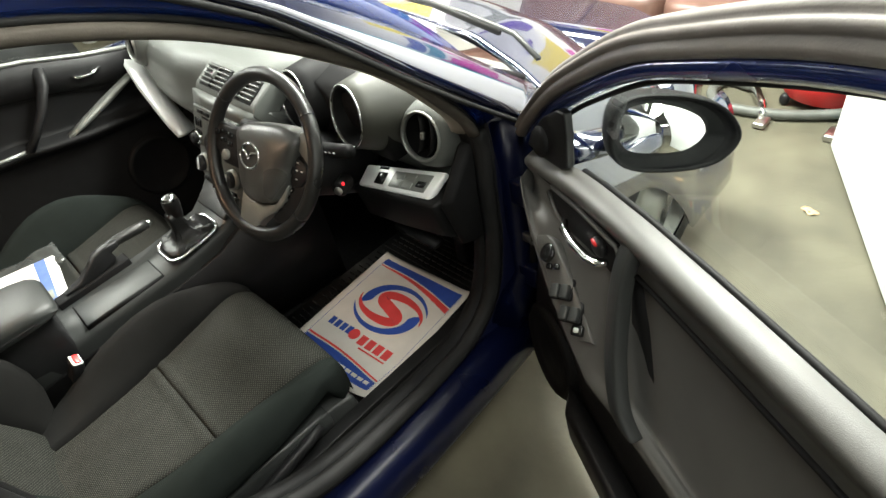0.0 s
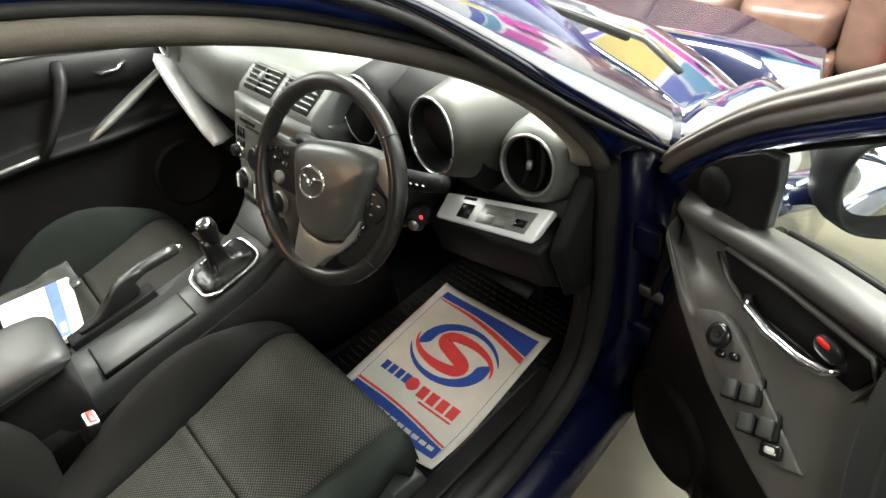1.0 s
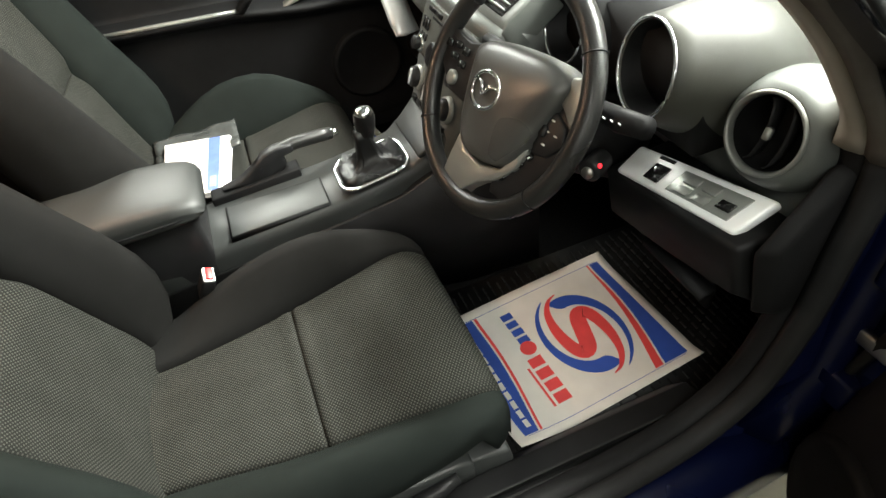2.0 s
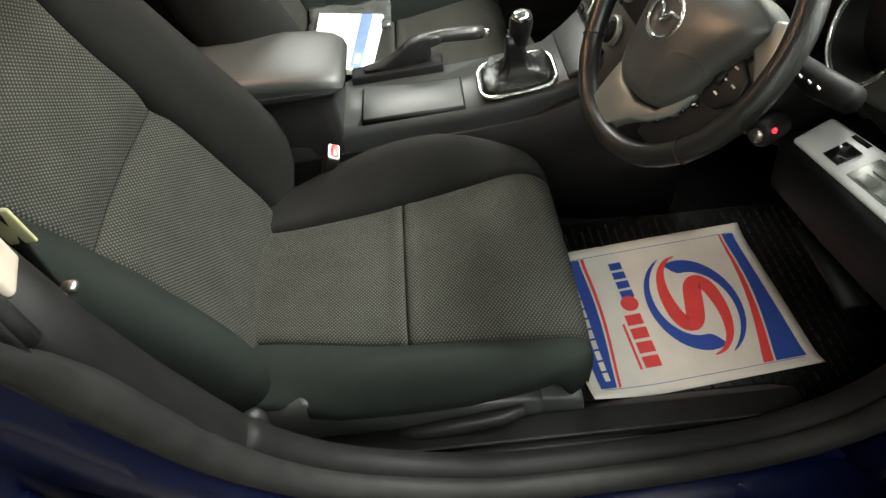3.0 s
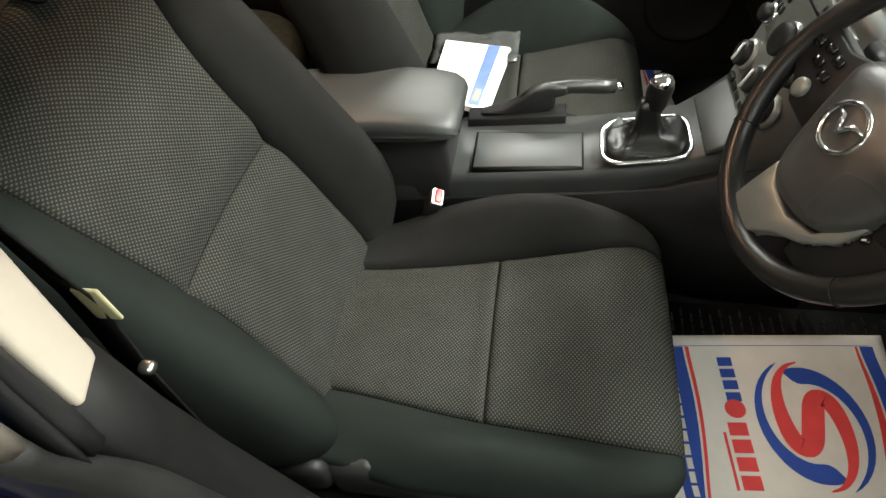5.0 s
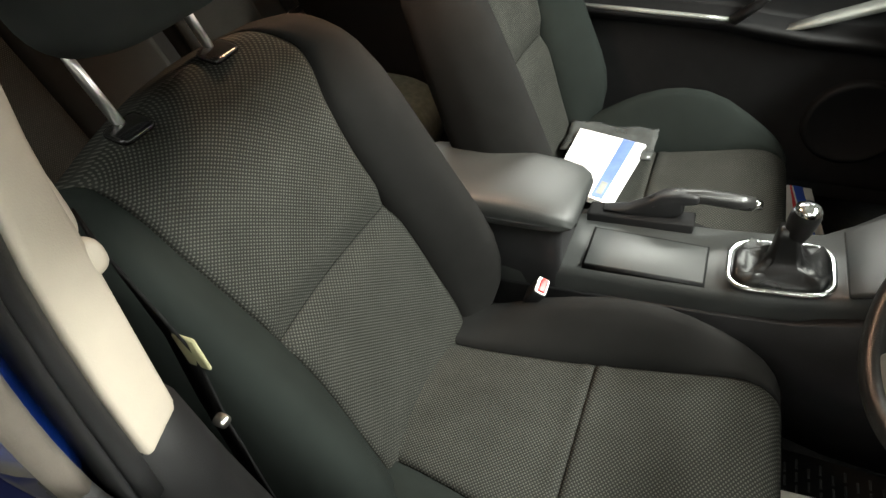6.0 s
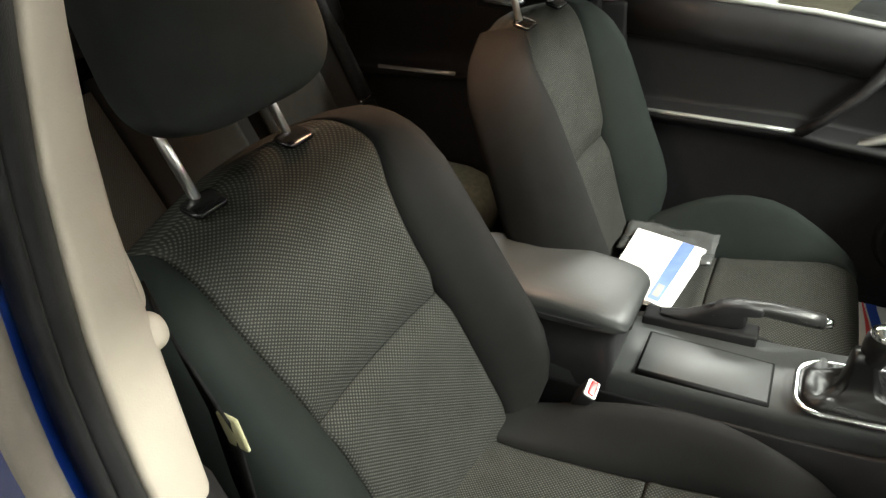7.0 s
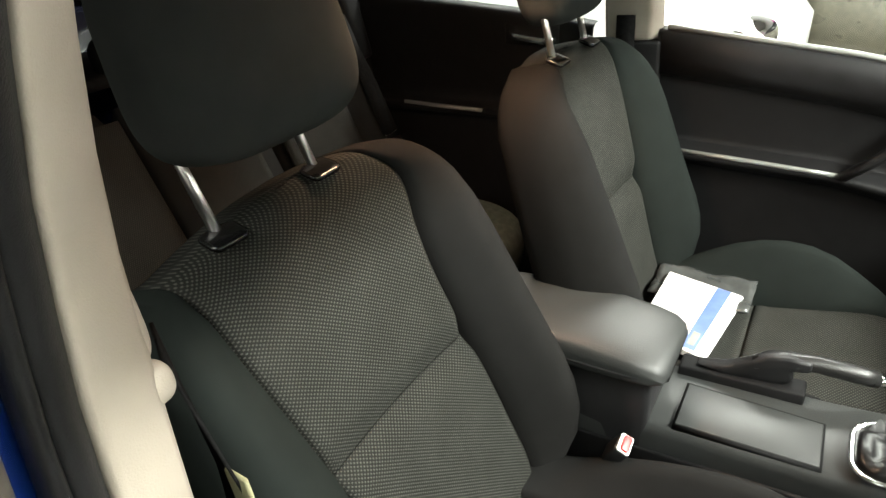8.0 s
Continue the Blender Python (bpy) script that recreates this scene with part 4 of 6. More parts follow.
st1 = part("wiper_stalk", tube([(0.39, 0.515, 0.872), (0.45, 0.505, 0.890), (0.50, 0.500, 0.902), (0.548, 0.505, 0.914)], [0.007, 0.013, 0.016, 0.014], 12), DARK, sw, "black indicator stalk with white marks")
for k in range(4):
    part("mark", box((0.472 + 0.016 * k, 0.477 + 0.016 * k, 0.4836, 0.4846, 0.9005 + 0.004 * k, 0.9025 + 0.004 * k)), WHITE, st1, smooth=False)
part("light_stalk", tube([(0.29, 0.50, 0.87), (0.24, 0.487, 0.878), (0.20, 0.48, 0.882), (0.165, 0.477, 0.884)], [0.007, 0.012, 0.014, 0.012], 12), PLASTIC, sw, "black wiper stalk")
ign = part("ignition_lock", lathe([(0.019, -0.03), (0.019, 0.010), (0.015, 0.014), (0.008, 0.015)], frame_at((0.398, 0.540, 0.748), (0.5, -0.85, 0.1))), PLASTIC, sw, "worn ignition lock with key slot")
part("key_slot", lathe([(0.010, 0), (0.010, 0.003)], frame_at((0.398 + 0.0087, 0.540 - 0.0147, 0.7497), (0.5, -0.85, 0.1))), STEEL, ign)
part("warning_lamp", puff(0.430, 0.530, 0.776, 0.0035, 0.003, 0.004, 2, 10, 8), LED, sw, "glowing red security lamp")

# ---- dashboard ----
dash = thing("dashboard", (0, 0.8, 0.28), "grey soft plastic dashboard with silver trim and round vents", "dashboard")
prof = [(0.99, 0.90), (0.88, 0.915), (0.78, 0.918), (0.72, 0.905), (0.685, 0.87), (0.675, 0.82), (0.665, 0.785), (0.68, 0.75), (0.74, 0.68), (0.84, 0.62), (1.0, 0.58)]
pp = smoothed([(0, a, b) for a, b in prof], 44)


def dash_ring(x):
    k = abs(x) / 0.69
    c = math.exp(-(x / 0.22) ** 2)
    back = interp(x, [(-0.69, 0.165), (-0.3, 0.165), (-0.2, 0.14), (0.06, 0.12), (0.145, 0.02), (0.18, 0.0), (0.69, 0.0)])
    lift = interp(x, [(-0.69, 0.05), (-0.2, 0.03), (0.1, 0.015), (0.25, 0.0), (0.69, 0.0)])
    return [(x, p.y + 0.03 * k * k - back * min(1, max(0, (0.97 - p.y) / 0.26)), p.z - 0.03 * max(0, x / 0.69) ** 3 + 0.012 * c + lift * min(1, max(0, (p.z - 0.7) / 0.2))) for p in pp]


part("dash_shell", loft([dash_ring(-0.685 + 1.37 * i / 44) for i in range(45)]), DASH, dash, "grey grained upper dashboard")
# right and left round vents
for sx in (1, -1):
    c = Vector((sx * 0.585, 0.655 if sx > 0 else 0.53, 0.876 if sx > 0 else 0.93))
    vm = frame_at(c, (0.10 * sx, -0.95, 0.28)) @ Matrix.Scale(0.88, 4)
    part("vent_housing", lathe([(0.092, -0.075), (0.086, -0.04), (0.075, -0.012), (0.064, 0.004), (0.057, 0.005), (0.055, -0.002), (0.0545, -0.02), (0.053, -0.055), (0.01, -0.056)], vm, 40), DASH, dash, "round grey vent housing")
    vent = part("vent_ring", lathe([(0.0615, 0.004), (0.060, 0.009), (0.057, 0.010), (0.0545, 0.006), (0.0535, -0.008), (0.056, -0.010)], vm, 40), SATIN, dash, "silver vent ring")
    part("vent_well", lathe([(0.0532, -0.004), (0.0525, -0.050), (0.01, -0.051)], vm, 32), DARK, vent)
    for dx in (-0.018, 0.014):
        part("vane", loft([[vm @ Vector((dx + 0.012 * math.cos(b) + t, 0.046 * math.sin(b), z)) for b in (k * math.pi / 10 - math.pi / 2 for k in range(11))] + [vm @ Vector((dx + 0.012 * math.cos(b) + t + 0.003, 0.046 * math.sin(b), z)) for b in (math.pi / 2 - k * math.pi / 10 for k in range(11))] for z, t in ((-0.002, 0), (-0.035, -0.004))]), PLASTIC, vent)
    part("vent_tab", slab(rounded(0.010, 0.018, 0.003, 2), vm @ Matrix.Translation((0.0, 0.0, -0.008)), 0.008), SATIN, vent)
# switch panel on the driver side
TL, TR, BR, BL = Vector((0.400, 0.624, 0.763)), Vector((0.630, 0.664, 0.797)), Vector((0.620, 0.608, 0.757)), Vector((0.402, 0.580, 0.732))
Q = lambda a, b: (TL * (1 - a) + TR * a) * (1 - b) + (BL * (1 - a) + BR * a) * b
QN = (TR - TL).cross(BL - TL).normalized() * -1
if QN.z < 0:
    QN = -QN


def q_plate(a0, a1, b0, b1, lo, hi):
    return loft([[Q(a, b) + QN * h for a, b in ((a0, b0), (a1, b0), (a1, b1), (a0, b1))] for h in (lo, hi)])


pan = part("switch_panel", q_plate(0, 1, 0, 1, -0.02, 0.0), SILVER, dash, "silver switch panel", bevel=0.006, segments=3)
part("rocker", q_plate(0.22, 0.34, 0.30, 0.80, -0.002, 0.003), GLOSS, pan, "black dimmer switch", bevel=0.001)
plate = part("button_plate", q_plate(0.42, 0.90, 0.18, 0.82, -0.002, 0.0015), SATIN, pan, "grey button plate", bevel=0.001)
for a, b, m_ in ((0.48, 0.26, SATIN), (0.62, 0.26, SATIN), (0.48, 0.56, SATIN), (0.62, 0.56, SATIN), (0.77, 0.45, GLOSS)):
    part("button", q_plate(a, a + 0.10, b, b + 0.22, 0.001, 0.005), m_, plate, bevel=0.001)
part("card_slot", q_plate(0.20, 0.32, 0.06, 0.16, -0.002, 0.001), DARK, pan)
# knee panel below
part("knee_panel", loft([[(0.380, 0.575, 0.725), (0.372, 0.600, 0.62), (0.36, 0.68, 0.56), (0.36, 0.90, 0.56), (0.37, 0.90, 0.75)], [(0.52, 0.585, 0.740), (0.52, 0.605, 0.64), (0.52, 0.68, 0.575), (0.52, 0.90, 0.57), (0.52, 0.90, 0.76)],
                         [(0.645, 0.595, 0.755), (0.65, 0.615, 0.66), (0.66, 0.69, 0.60), (0.67, 0.90, 0.58), (0.67, 0.90, 0.77)]]), DARK, dash, "black lower knee panel", bevel=0.01)
part("knee_slot", box((0.46, 0.60, 0.61, 0.64, 0.600, 0.612)), DARK, dash)
part("dash_end", loft([[(0.66, 0.60, 0.76), (0.66, 0.68, 0.87), (0.66, 0.90, 0.88), (0.66, 0.90, 0.60), (0.66, 0.64, 0.62)], [(0.685, 0.62, 0.77), (0.685, 0.70, 0.865), (0.685, 0.90, 0.87), (0.685, 0.90, 0.60), (0.685, 0.66, 0.63)]]), DARK, dash, "black dashboard end cap", bevel=0.008)
part("lower_dash", box((-0.66, -0.13, 0.56, 0.90, 0.50, 0.66)), DARK, dash, "black lower passenger dashboard", bevel=0.04)
# instrument pods
for cx, cz, r, nm in ((0.418, 0.906, 0.066, "right"), (0.205, 0.896, 0.066, "left")):
    pm_ = frame_at((cx, 0.600, cz), (-0.14 if nm == "right" else -0.10, -0.97, 0.22))
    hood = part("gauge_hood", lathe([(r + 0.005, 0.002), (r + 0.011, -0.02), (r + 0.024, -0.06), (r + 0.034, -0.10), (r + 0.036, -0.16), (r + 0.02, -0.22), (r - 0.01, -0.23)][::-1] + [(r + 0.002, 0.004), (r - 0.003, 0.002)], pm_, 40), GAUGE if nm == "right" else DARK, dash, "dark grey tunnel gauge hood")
    part("gauge_well", lathe([(r - 0.003, 0.002), (r - 0.006, -0.01), (r - 0.010, -0.05), (0.01, -0.052)], pm_, 40), DARK, hood, "black gauge well")
    part("gauge_ring", tube([pm_ @ Vector(((r + 0.001) * math.cos(a), (r + 0.001) * math.sin(a), 0.004)) for a in (k * math.tau / 48 for k in range(48))], 0.0028, 8, closed=True), RING, hood, "satin silver gauge ring")
    face = part("gauge_face", lathe([(r - 0.009, -0.044), (0.005, -0.043)], pm_, 32), GLOSS, hood, "black gauge face")
    part("needle", box((-0.002, 0.002, 0.0, 0.042, -0.041, -0.038)), LED if nm == "right" else PRED, hood, "red gauge needle", xf=pm_ @ pose(0, 0, 0, 0, 0, 120 if nm == "left" else 155), smooth=False)
    for k in range(11):
        part("tick", box((-0.0012, 0.0012, r - 0.022, r - 0.013, -0.0425, -0.0415)), WHITE, hood, xf=pm_ @ pose(0, 0, 0, 0, 0, 125 - 25 * k), smooth=False)
part("gauge_cowl", loft([[(x, y, z) for y, z in ((0.63, 0.80), (0.63, 0.935 + h), (0.70, 0.958 + h), (0.84, 0.95), (0.86, 0.88), (0.80, 0.80))] for x, h in ((0.16, -0.05), (0.20, -0.005), (0.27, 0.004), (0.33, -0.008), (0.40, 0.004), (0.47, -0.005), (0.505, -0.05))]), DARK, dash, "black instrument cowl")
# centre stack
S0, S1 = Vector((0, 0.520, 0.935)), Vector((0, 0.400, 0.640))
SU = (S1 - S0).normalized()
SN = Vector((0, SU.z, -SU.y))
if SN.y > 0:
    SN = -SN
S = lambda x, t, h=0.0: S0 + Vector((x, 0, 0)) + SU * t + SN * h


def s_plate(x0, x1, t0, t1, lo, hi, k=0.0):
    return loft([[S(x0 + k, t0, h), S(x1 - k, t0, h), S(x1 - k, t1, h), S(x0 + k, t1, h)] for h in (lo, hi)])


stack = part("fascia", loft([[S(-w, t, 0), S(-w * 0.5, t, 0.012), S(0, t, 0.016), S(w * 0.5, t, 0.012), S(w, t, 0), S(w * 1.05, t, -0.12), S(-w * 1.05, t, -0.12)] for t, w in ((0.048, 0.152), (0.07, 0.150), (0.13, 0.145), (0.20, 0.132), (0.27, 0.118), (0.33, 0.105))]), STACK, dash, "satin grey centre stack with radio and heater controls")
V0, V1 = Vector((0, 0.585, 0.930)), Vector((0, 0.512, 0.884))
VU = (V1 - V0).normalized()
VN = Vector((0, VU.z, -VU.y))
VP = lambda x, t, h: V0 + Vector((x, 0, 0)) + VU * t + VN * h


def v_plate(x0, x1, t0, t1, lo, hi):
    return loft([[VP(x0, t0, h), VP(x1, t0, h), VP(x1, t1, h), VP(x0, t1, h)] for h in (lo, hi)])


part("vent_shelf", loft([[VP(x * k, -0.02, -0.05), VP(x * k, -0.012, 0.0), VP(x * k, 0.0, 0.008), VP(x * k, 0.07, 0.010), VP(x * k, 0.092, 0.0), VP(x * k, 0.092, -0.06)] for x, k in ((-0.155, 1), (-0.145, 1), (0.0, 1), (0.145, 1), (0.155, 1))]), DASH, stack, "grey vent surround", bevel=0.004)
for x0, x1 in ((-0.134, -0.010), (0.010, 0.134)):
    cv = part("centre_vent", v_plate(x0, x1, 0.006, 0.072, 0.004, 0.0115), DARK, stack, "black slatted centre vent", bevel=0.003)
    for k in range(5):
        part("slat", v_plate(x0 + 0.004, x1 - 0.004, 0.011 + k * 0.0122, 0.0155 + k * 0.0122, 0.0115, 0.0165), DASH, cv)
    part("vent_tab", v_plate((x0 + x1) / 2 - 0.006, (x0 + x1) / 2 + 0.006, 0.026, 0.046, 0.013, 0.023), DASH, cv, bevel=0.002)
    part("divider", v_plate((x0 + x1) / 2 - 0.0012, (x0 + x1) / 2 + 0.0012, 0.008, 0.070, 0.012, 0.0175), PLASTIC, cv)
radio = part("radio", s_plate(-0.115, 0.115, 0.078, 0.185, 0.006, 0.019), DASH, stack, "grey radio panel", bevel=0.004)
part("disc_slot", s_plate(-0.06, 0.06, 0.100, 0.1045, 0.018, 0.0205), DARK, radio)
for k in range(6):
    part("button", s_plate(-0.10 + 0.012 * (k % 3), -0.092 + 0.012 * (k % 3), 0.110 + 0.030 * (k // 3), 0.132 + 0.022 * (k // 3), 0.018, 0.022), PLASTIC, radio)
for x0, x1, t in ((-0.085, -0.055, 0.086), (-0.05, -0.02, 0.086), (0.02, 0.05, 0.086), (0.055, 0.085, 0.086), (0.07, 0.10, 0.115), (0.07, 0.10, 0.135), (0.07, 0.10, 0.155)):
    part("button", s_plate(x0, x1, t, t + 0.009, 0.018, 0.022), PLASTIC, radio, bevel=0.001)
for x, t, r in ((-0.092, 0.165, 0.014), (0.0, 0.158, 0.026), (0.092, 0.168, 0.012)):
    kn = part("knob", lathe([(r, 0), (r, 0.016), (r * 0.85, 0.019), (r * 0.3, 0.019)], frame_at(S(x, t, 0.018), SN), 24), PLASTIC, radio, "black rotary knob")
    part("knob_ring", lathe([(r + 0.004, 0.0), (r + 0.003, 0.006), (r, 0.007)], frame_at(S(x, t, 0.018), SN), 24), CHROME, kn)
for x in (-0.078, 0.0, 0.078):
    kn = part("heater_knob", lathe([(0.022, 0), (0.021, 0.018), (0.017, 0.021), (0.005, 0.021)], frame_at(S(x, 0.232, 0.010), SN), 24), PLASTIC, stack, "black heater knob")
    part("knob_ring", lathe([(0.027, 0.0), (0.026, 0.008), (0.022, 0.009)], frame_at(S(x, 0.232, 0.010), SN), 24), SATIN, kn)
    part("pointer", slab(rounded(0.004, 0.034, 0.0015, 2), frame_at(S(x, 0.232, 0.030), SN), 0.004), SILVER, kn)
for k in range(6):
    part("button", s_plate(-0.085 + 0.029 * k, -0.062 + 0.029 * k, 0.270, 0.280, 0.008, 0.016), PLASTIC, stack, bevel=0.001)
part("ashtray_lid", loft([[(-0.072, 0.352, 0.636), (0.082, 0.352, 0.636), (0.092, 0.405, 0.672), (-0.085, 0.405, 0.672)], [(-0.070, 0.348, 0.644), (0.080, 0.348, 0.644), (0.090, 0.401, 0.680), (-0.083, 0.401, 0.680)]]), CONSOLE, stack, "grey ashtray lid", bevel=0.004)
# passenger trim strip
strip = [(-0.64, 0.500, 0.855, 0.026), (-0.55, 0.482, 0.825, 0.029), (-0.45, 0.470, 0.780, 0.028), (-0.37, 0.463, 0.740, 0.022), (-0.32, 0.462, 0.715, 0.006)]
part("passenger_trim", loft([[(x, y, z + w), (x, y - 0.012, z + w * 0.4), (x, y - 0.012, z - w * 0.4), (x, y + 0.012, z - w), (x, y + 0.05, z)] for x, y, z, w in strip]), SILVER_D, dash, "silver passenger dashboard strip")

# ---- centre console ----
con = thing("centre_console", (0, 0.1, 0.28), "grey plastic centre console with gear lever and handbrake", "centre console")


def sec(x0, x1, z, b=0.27):
    return [(x0, b), (x0 + 0.002, z - 0.03), (x0 + 0.006, z - 0.008), (x0 + 0.016, z), (x1 - 0.014, z), (x1 - 0.004, z - 0.007), (x1, z - 0.024), (x1 + 0.004, b)]


rings = []
for y, x0, x1, z in ((-0.42, -0.09, 0.085, 0.54), (-0.06, -0.105, 0.070, 0.575), (0.05, -0.108, 0.070, 0.580), (0.17, -0.108, 0.070, 0.586), (0.25, -0.104, 0.074, 0.598), (0.33, -0.10, 0.078, 0.618), (0.37, -0.105, 0.086, 0.645), (0.42, -0.112, 0.10, 0.69), (0.47, -0.12, 0.112, 0.74)):
    rings.append([(x, y, z2) for x, z2 in sec(x0, x1, z)])
part("console_body", loft(rings), CONSOLE, con, "grey console body")
part("console_side", loft([[(0.0755, y, 0.275), (0.0785, y, z - 0.045), (0.082 + d, y, z - 0.05), (0.085 + d, y, 0.275)] for y, z, d in ((-0.30, 0.55, 0), (0.17, 0.59, 0), (0.30, 0.61, 0.004), (0.42, 0.68, 0.03), (0.60, 0.78, 0.04))]), PLASTIC, con, "black console side panel")
part("cup_lid", loft([[(-0.042, -0.045, h), (0.060, -0.045, h), (0.058, 0.155, h + 0.006), (-0.034, 0.155, h + 0.006)] for h in (0.572, 0.5835)]), CONSOLE, con, "grey sliding cup holder lid", bevel=0.002)
part("lid_gap", loft([[(-0.045, -0.048, h), (0.063, -0.048, h), (0.061, 0.158, h + 0.006), (-0.037, 0.158, h + 0.006)] for h in (0.570, 0.5815)]), DARK, con)


rings = []
for y, w, zt, zb in ((-0.445, 0.07, 0.680, 0.670), (-0.43, 0.084, 0.694, 0.664), (-0.38, 0.090, 0.706, 0.660), (-0.30, 0.092, 0.711, 0.658), (-0.20, 0.092, 0.710, 0.658), (-0.12, 0.090, 0.704, 0.660), (-0.085, 0.087, 0.697, 0.663), (-0.068, 0.080, 0.688, 0.668), (-0.062, 0.066, 0.680, 0.672)):
    sp_ = [(-w, (zt + zb) / 2 - 0.008), (-w * 0.97, zt - 0.014), (-w * 0.8, zt - 0.003), (0, zt + 0.002), (w * 0.8, zt - 0.003), (w * 0.97, zt - 0.014), (w, (zt + zb) / 2 - 0.008), (w * 0.92, zb), (0, zb - 0.002), (-w * 0.92, zb)]
    rings.append([(-0.005 + a.x, y, a.y) for a in smoothed([(a, b, 0) for a, b in sp_], 30, closed=True)])
lid = part("armrest", loft(rings), ARMREST, con, "worn grey vinyl armrest lid with a seam")
part("piping", tube([(-0.005 + 0.0905 * math.copysign(abs(math.cos(a)) ** 0.35, math.cos(a)), -0.254 + 0.188 * math.copysign(abs(math.sin(a)) ** 0.35, math.sin(a)), 0.672) for a in (k * math.tau / 60 for k in range(60))], 0.0035, 6, closed=True), PLASTIC, lid)
part("storage_box", loft([[(-0.082 + d, y, 0.45), (-0.086 + d, y, 0.666), (0.076 - d, y, 0.666), (0.074 - d, y, 0.45)] for y, d in ((-0.42, 0.004), (-0.11, 0.0), (-0.085, 0.004))]), PLASTIC, con, "black armrest box", bevel=0.01)
# gear lever
GB = pose(0.010, 0.265, 0.608, 8)
part("shift_ring", tube([GB @ Vector((x, y, 0.004)) for x, y in rounded(0.118, 0.150, 0.034)], 0.0052, 8, closed=True, flat=0.8), RING, con, "bright silver gear surround")
rings = []
for k, (f, h) in enumerate(((0.96, 0.0), (0.98, 0.008), (0.88, 0.016), (0.72, 0.015), (0.52, 0.020), (0.36, 0.030), (0.28, 0.050), (0.24, 0.072), (0.19, 0.09))):
    rings.append([GB @ Vector((x * f * (1 + 0.10 * math.sin(9 * i * math.tau / 24 + k) * (0.2 < f < 0.9)), y * f + 0.006 * (1 - f), h + 0.006 * math.sin(5 * i * math.tau / 24 + 1.7 * k) * (0.2 < f < 0.95))) for i, (x, y) in enumerate(rounded(0.114, 0.146, 0.034))])
part("gear_gaiter", loft(rings), GAITER, con, "black leather gear gaiter with folds")
kn = part("gear_knob", lathe([(0.013, -0.03), (0.015, 0.0), (0.019, 0.018), (0.0215, 0.040), (0.0215, 0.052), (0.019, 0.060)], pose(0.006, 0.268, 0.672, -5, 2, 0), 28), GAITER, con, "black gear knob")
part("knob_cap", lathe([(0.0195, 0.058), (0.019, 0.064), (0.014, 0.069), (0.005, 0.071)], pose(0.006, 0.268, 0.672, -5, 2, 0), 28), CHROME, kn, "chrome knob cap")
# handbrake
hb = part("handbrake_base", loft([[(x, y, z) for x, z in ((-0.118, z0), (-0.113, z1), (-0.072, z1), (-0.066, z0))] for y, z0, z1 in ((-0.07, 0.56, 0.590), (0.0, 0.56, 0.594), (0.06, 0.56, 0.598), (0.125, 0.565, 0.602))]), DARK, con, "black handbrake slot cover", bevel=0.004)
LEVER = [(-0.045, 0.596), (0.0, 0.606), (0.035, 0.628), (0.060, 0.648), (0.090, 0.655), (0.125, 0.652), (0.125, 0.634), (0.100, 0.630), (0.104, 0.612), (0.092, 0.600), (0.03, 0.590)]
part("lever_arm", loft([[(x - 0.10 * max(0, y - 0.04), y, z) for y, z in LEVER] for x in (-0.108, -0.080)]), PLASTIC, hb, "black handbrake lever with a bent elbow", bevel=0.005)
part("handbrake_grip", tube([(-0.095, 0.045, 0.622), (-0.100, 0.085, 0.640), (-0.108, 0.13, 0.643), (-0.116, 0.19, 0.637), (-0.119, 0.215, 0.634)], [0.014, 0.015, 0.014, 0.0145, 0.013], 14), LEATHER, hb, "black leather handbrake grip")
part("button", tube([(-0.119, 0.214, 0.634), (-0.1205, 0.228, 0.632)], [0.0085, 0.008], 12), CHROME, hb, "chrome handbrake button")
# belt buckle
bk = thing("belt_buckle", (0.119, -0.105, 0.45), "black belt buckle with red button beside driver seat", "belt buckle")
bmx = frame_at((0.119, -0.105, 0.562), (0.15, 0.45, 0.88), (0, 1, 0))
part("buckle_body", slab(rounded(0.036, 0.026, 0.006), bmx @ Matrix.Translation((0, 0, -0.055)), 0.052), PLASTIC, bk, bevel=0.003)
part("stem", tube([(0.112, -0.13, 0.43), (0.116, -0.115, 0.52)], 0.010, 10), PLASTIC, bk)
part("bezel", slab(rounded(0.034, 0.022, 0.004), bmx @ Matrix.Translation((0, 0, -0.003)), 0.004), WHITE, bk, "white buckle bezel", bevel=0.001)
part("release_button", slab(rounded(0.028, 0.013, 0.003), bmx @ Matrix.Translation((0, 0.001, 0.001)), 0.004), REDPL, bk, "red release button", bevel=0.001)

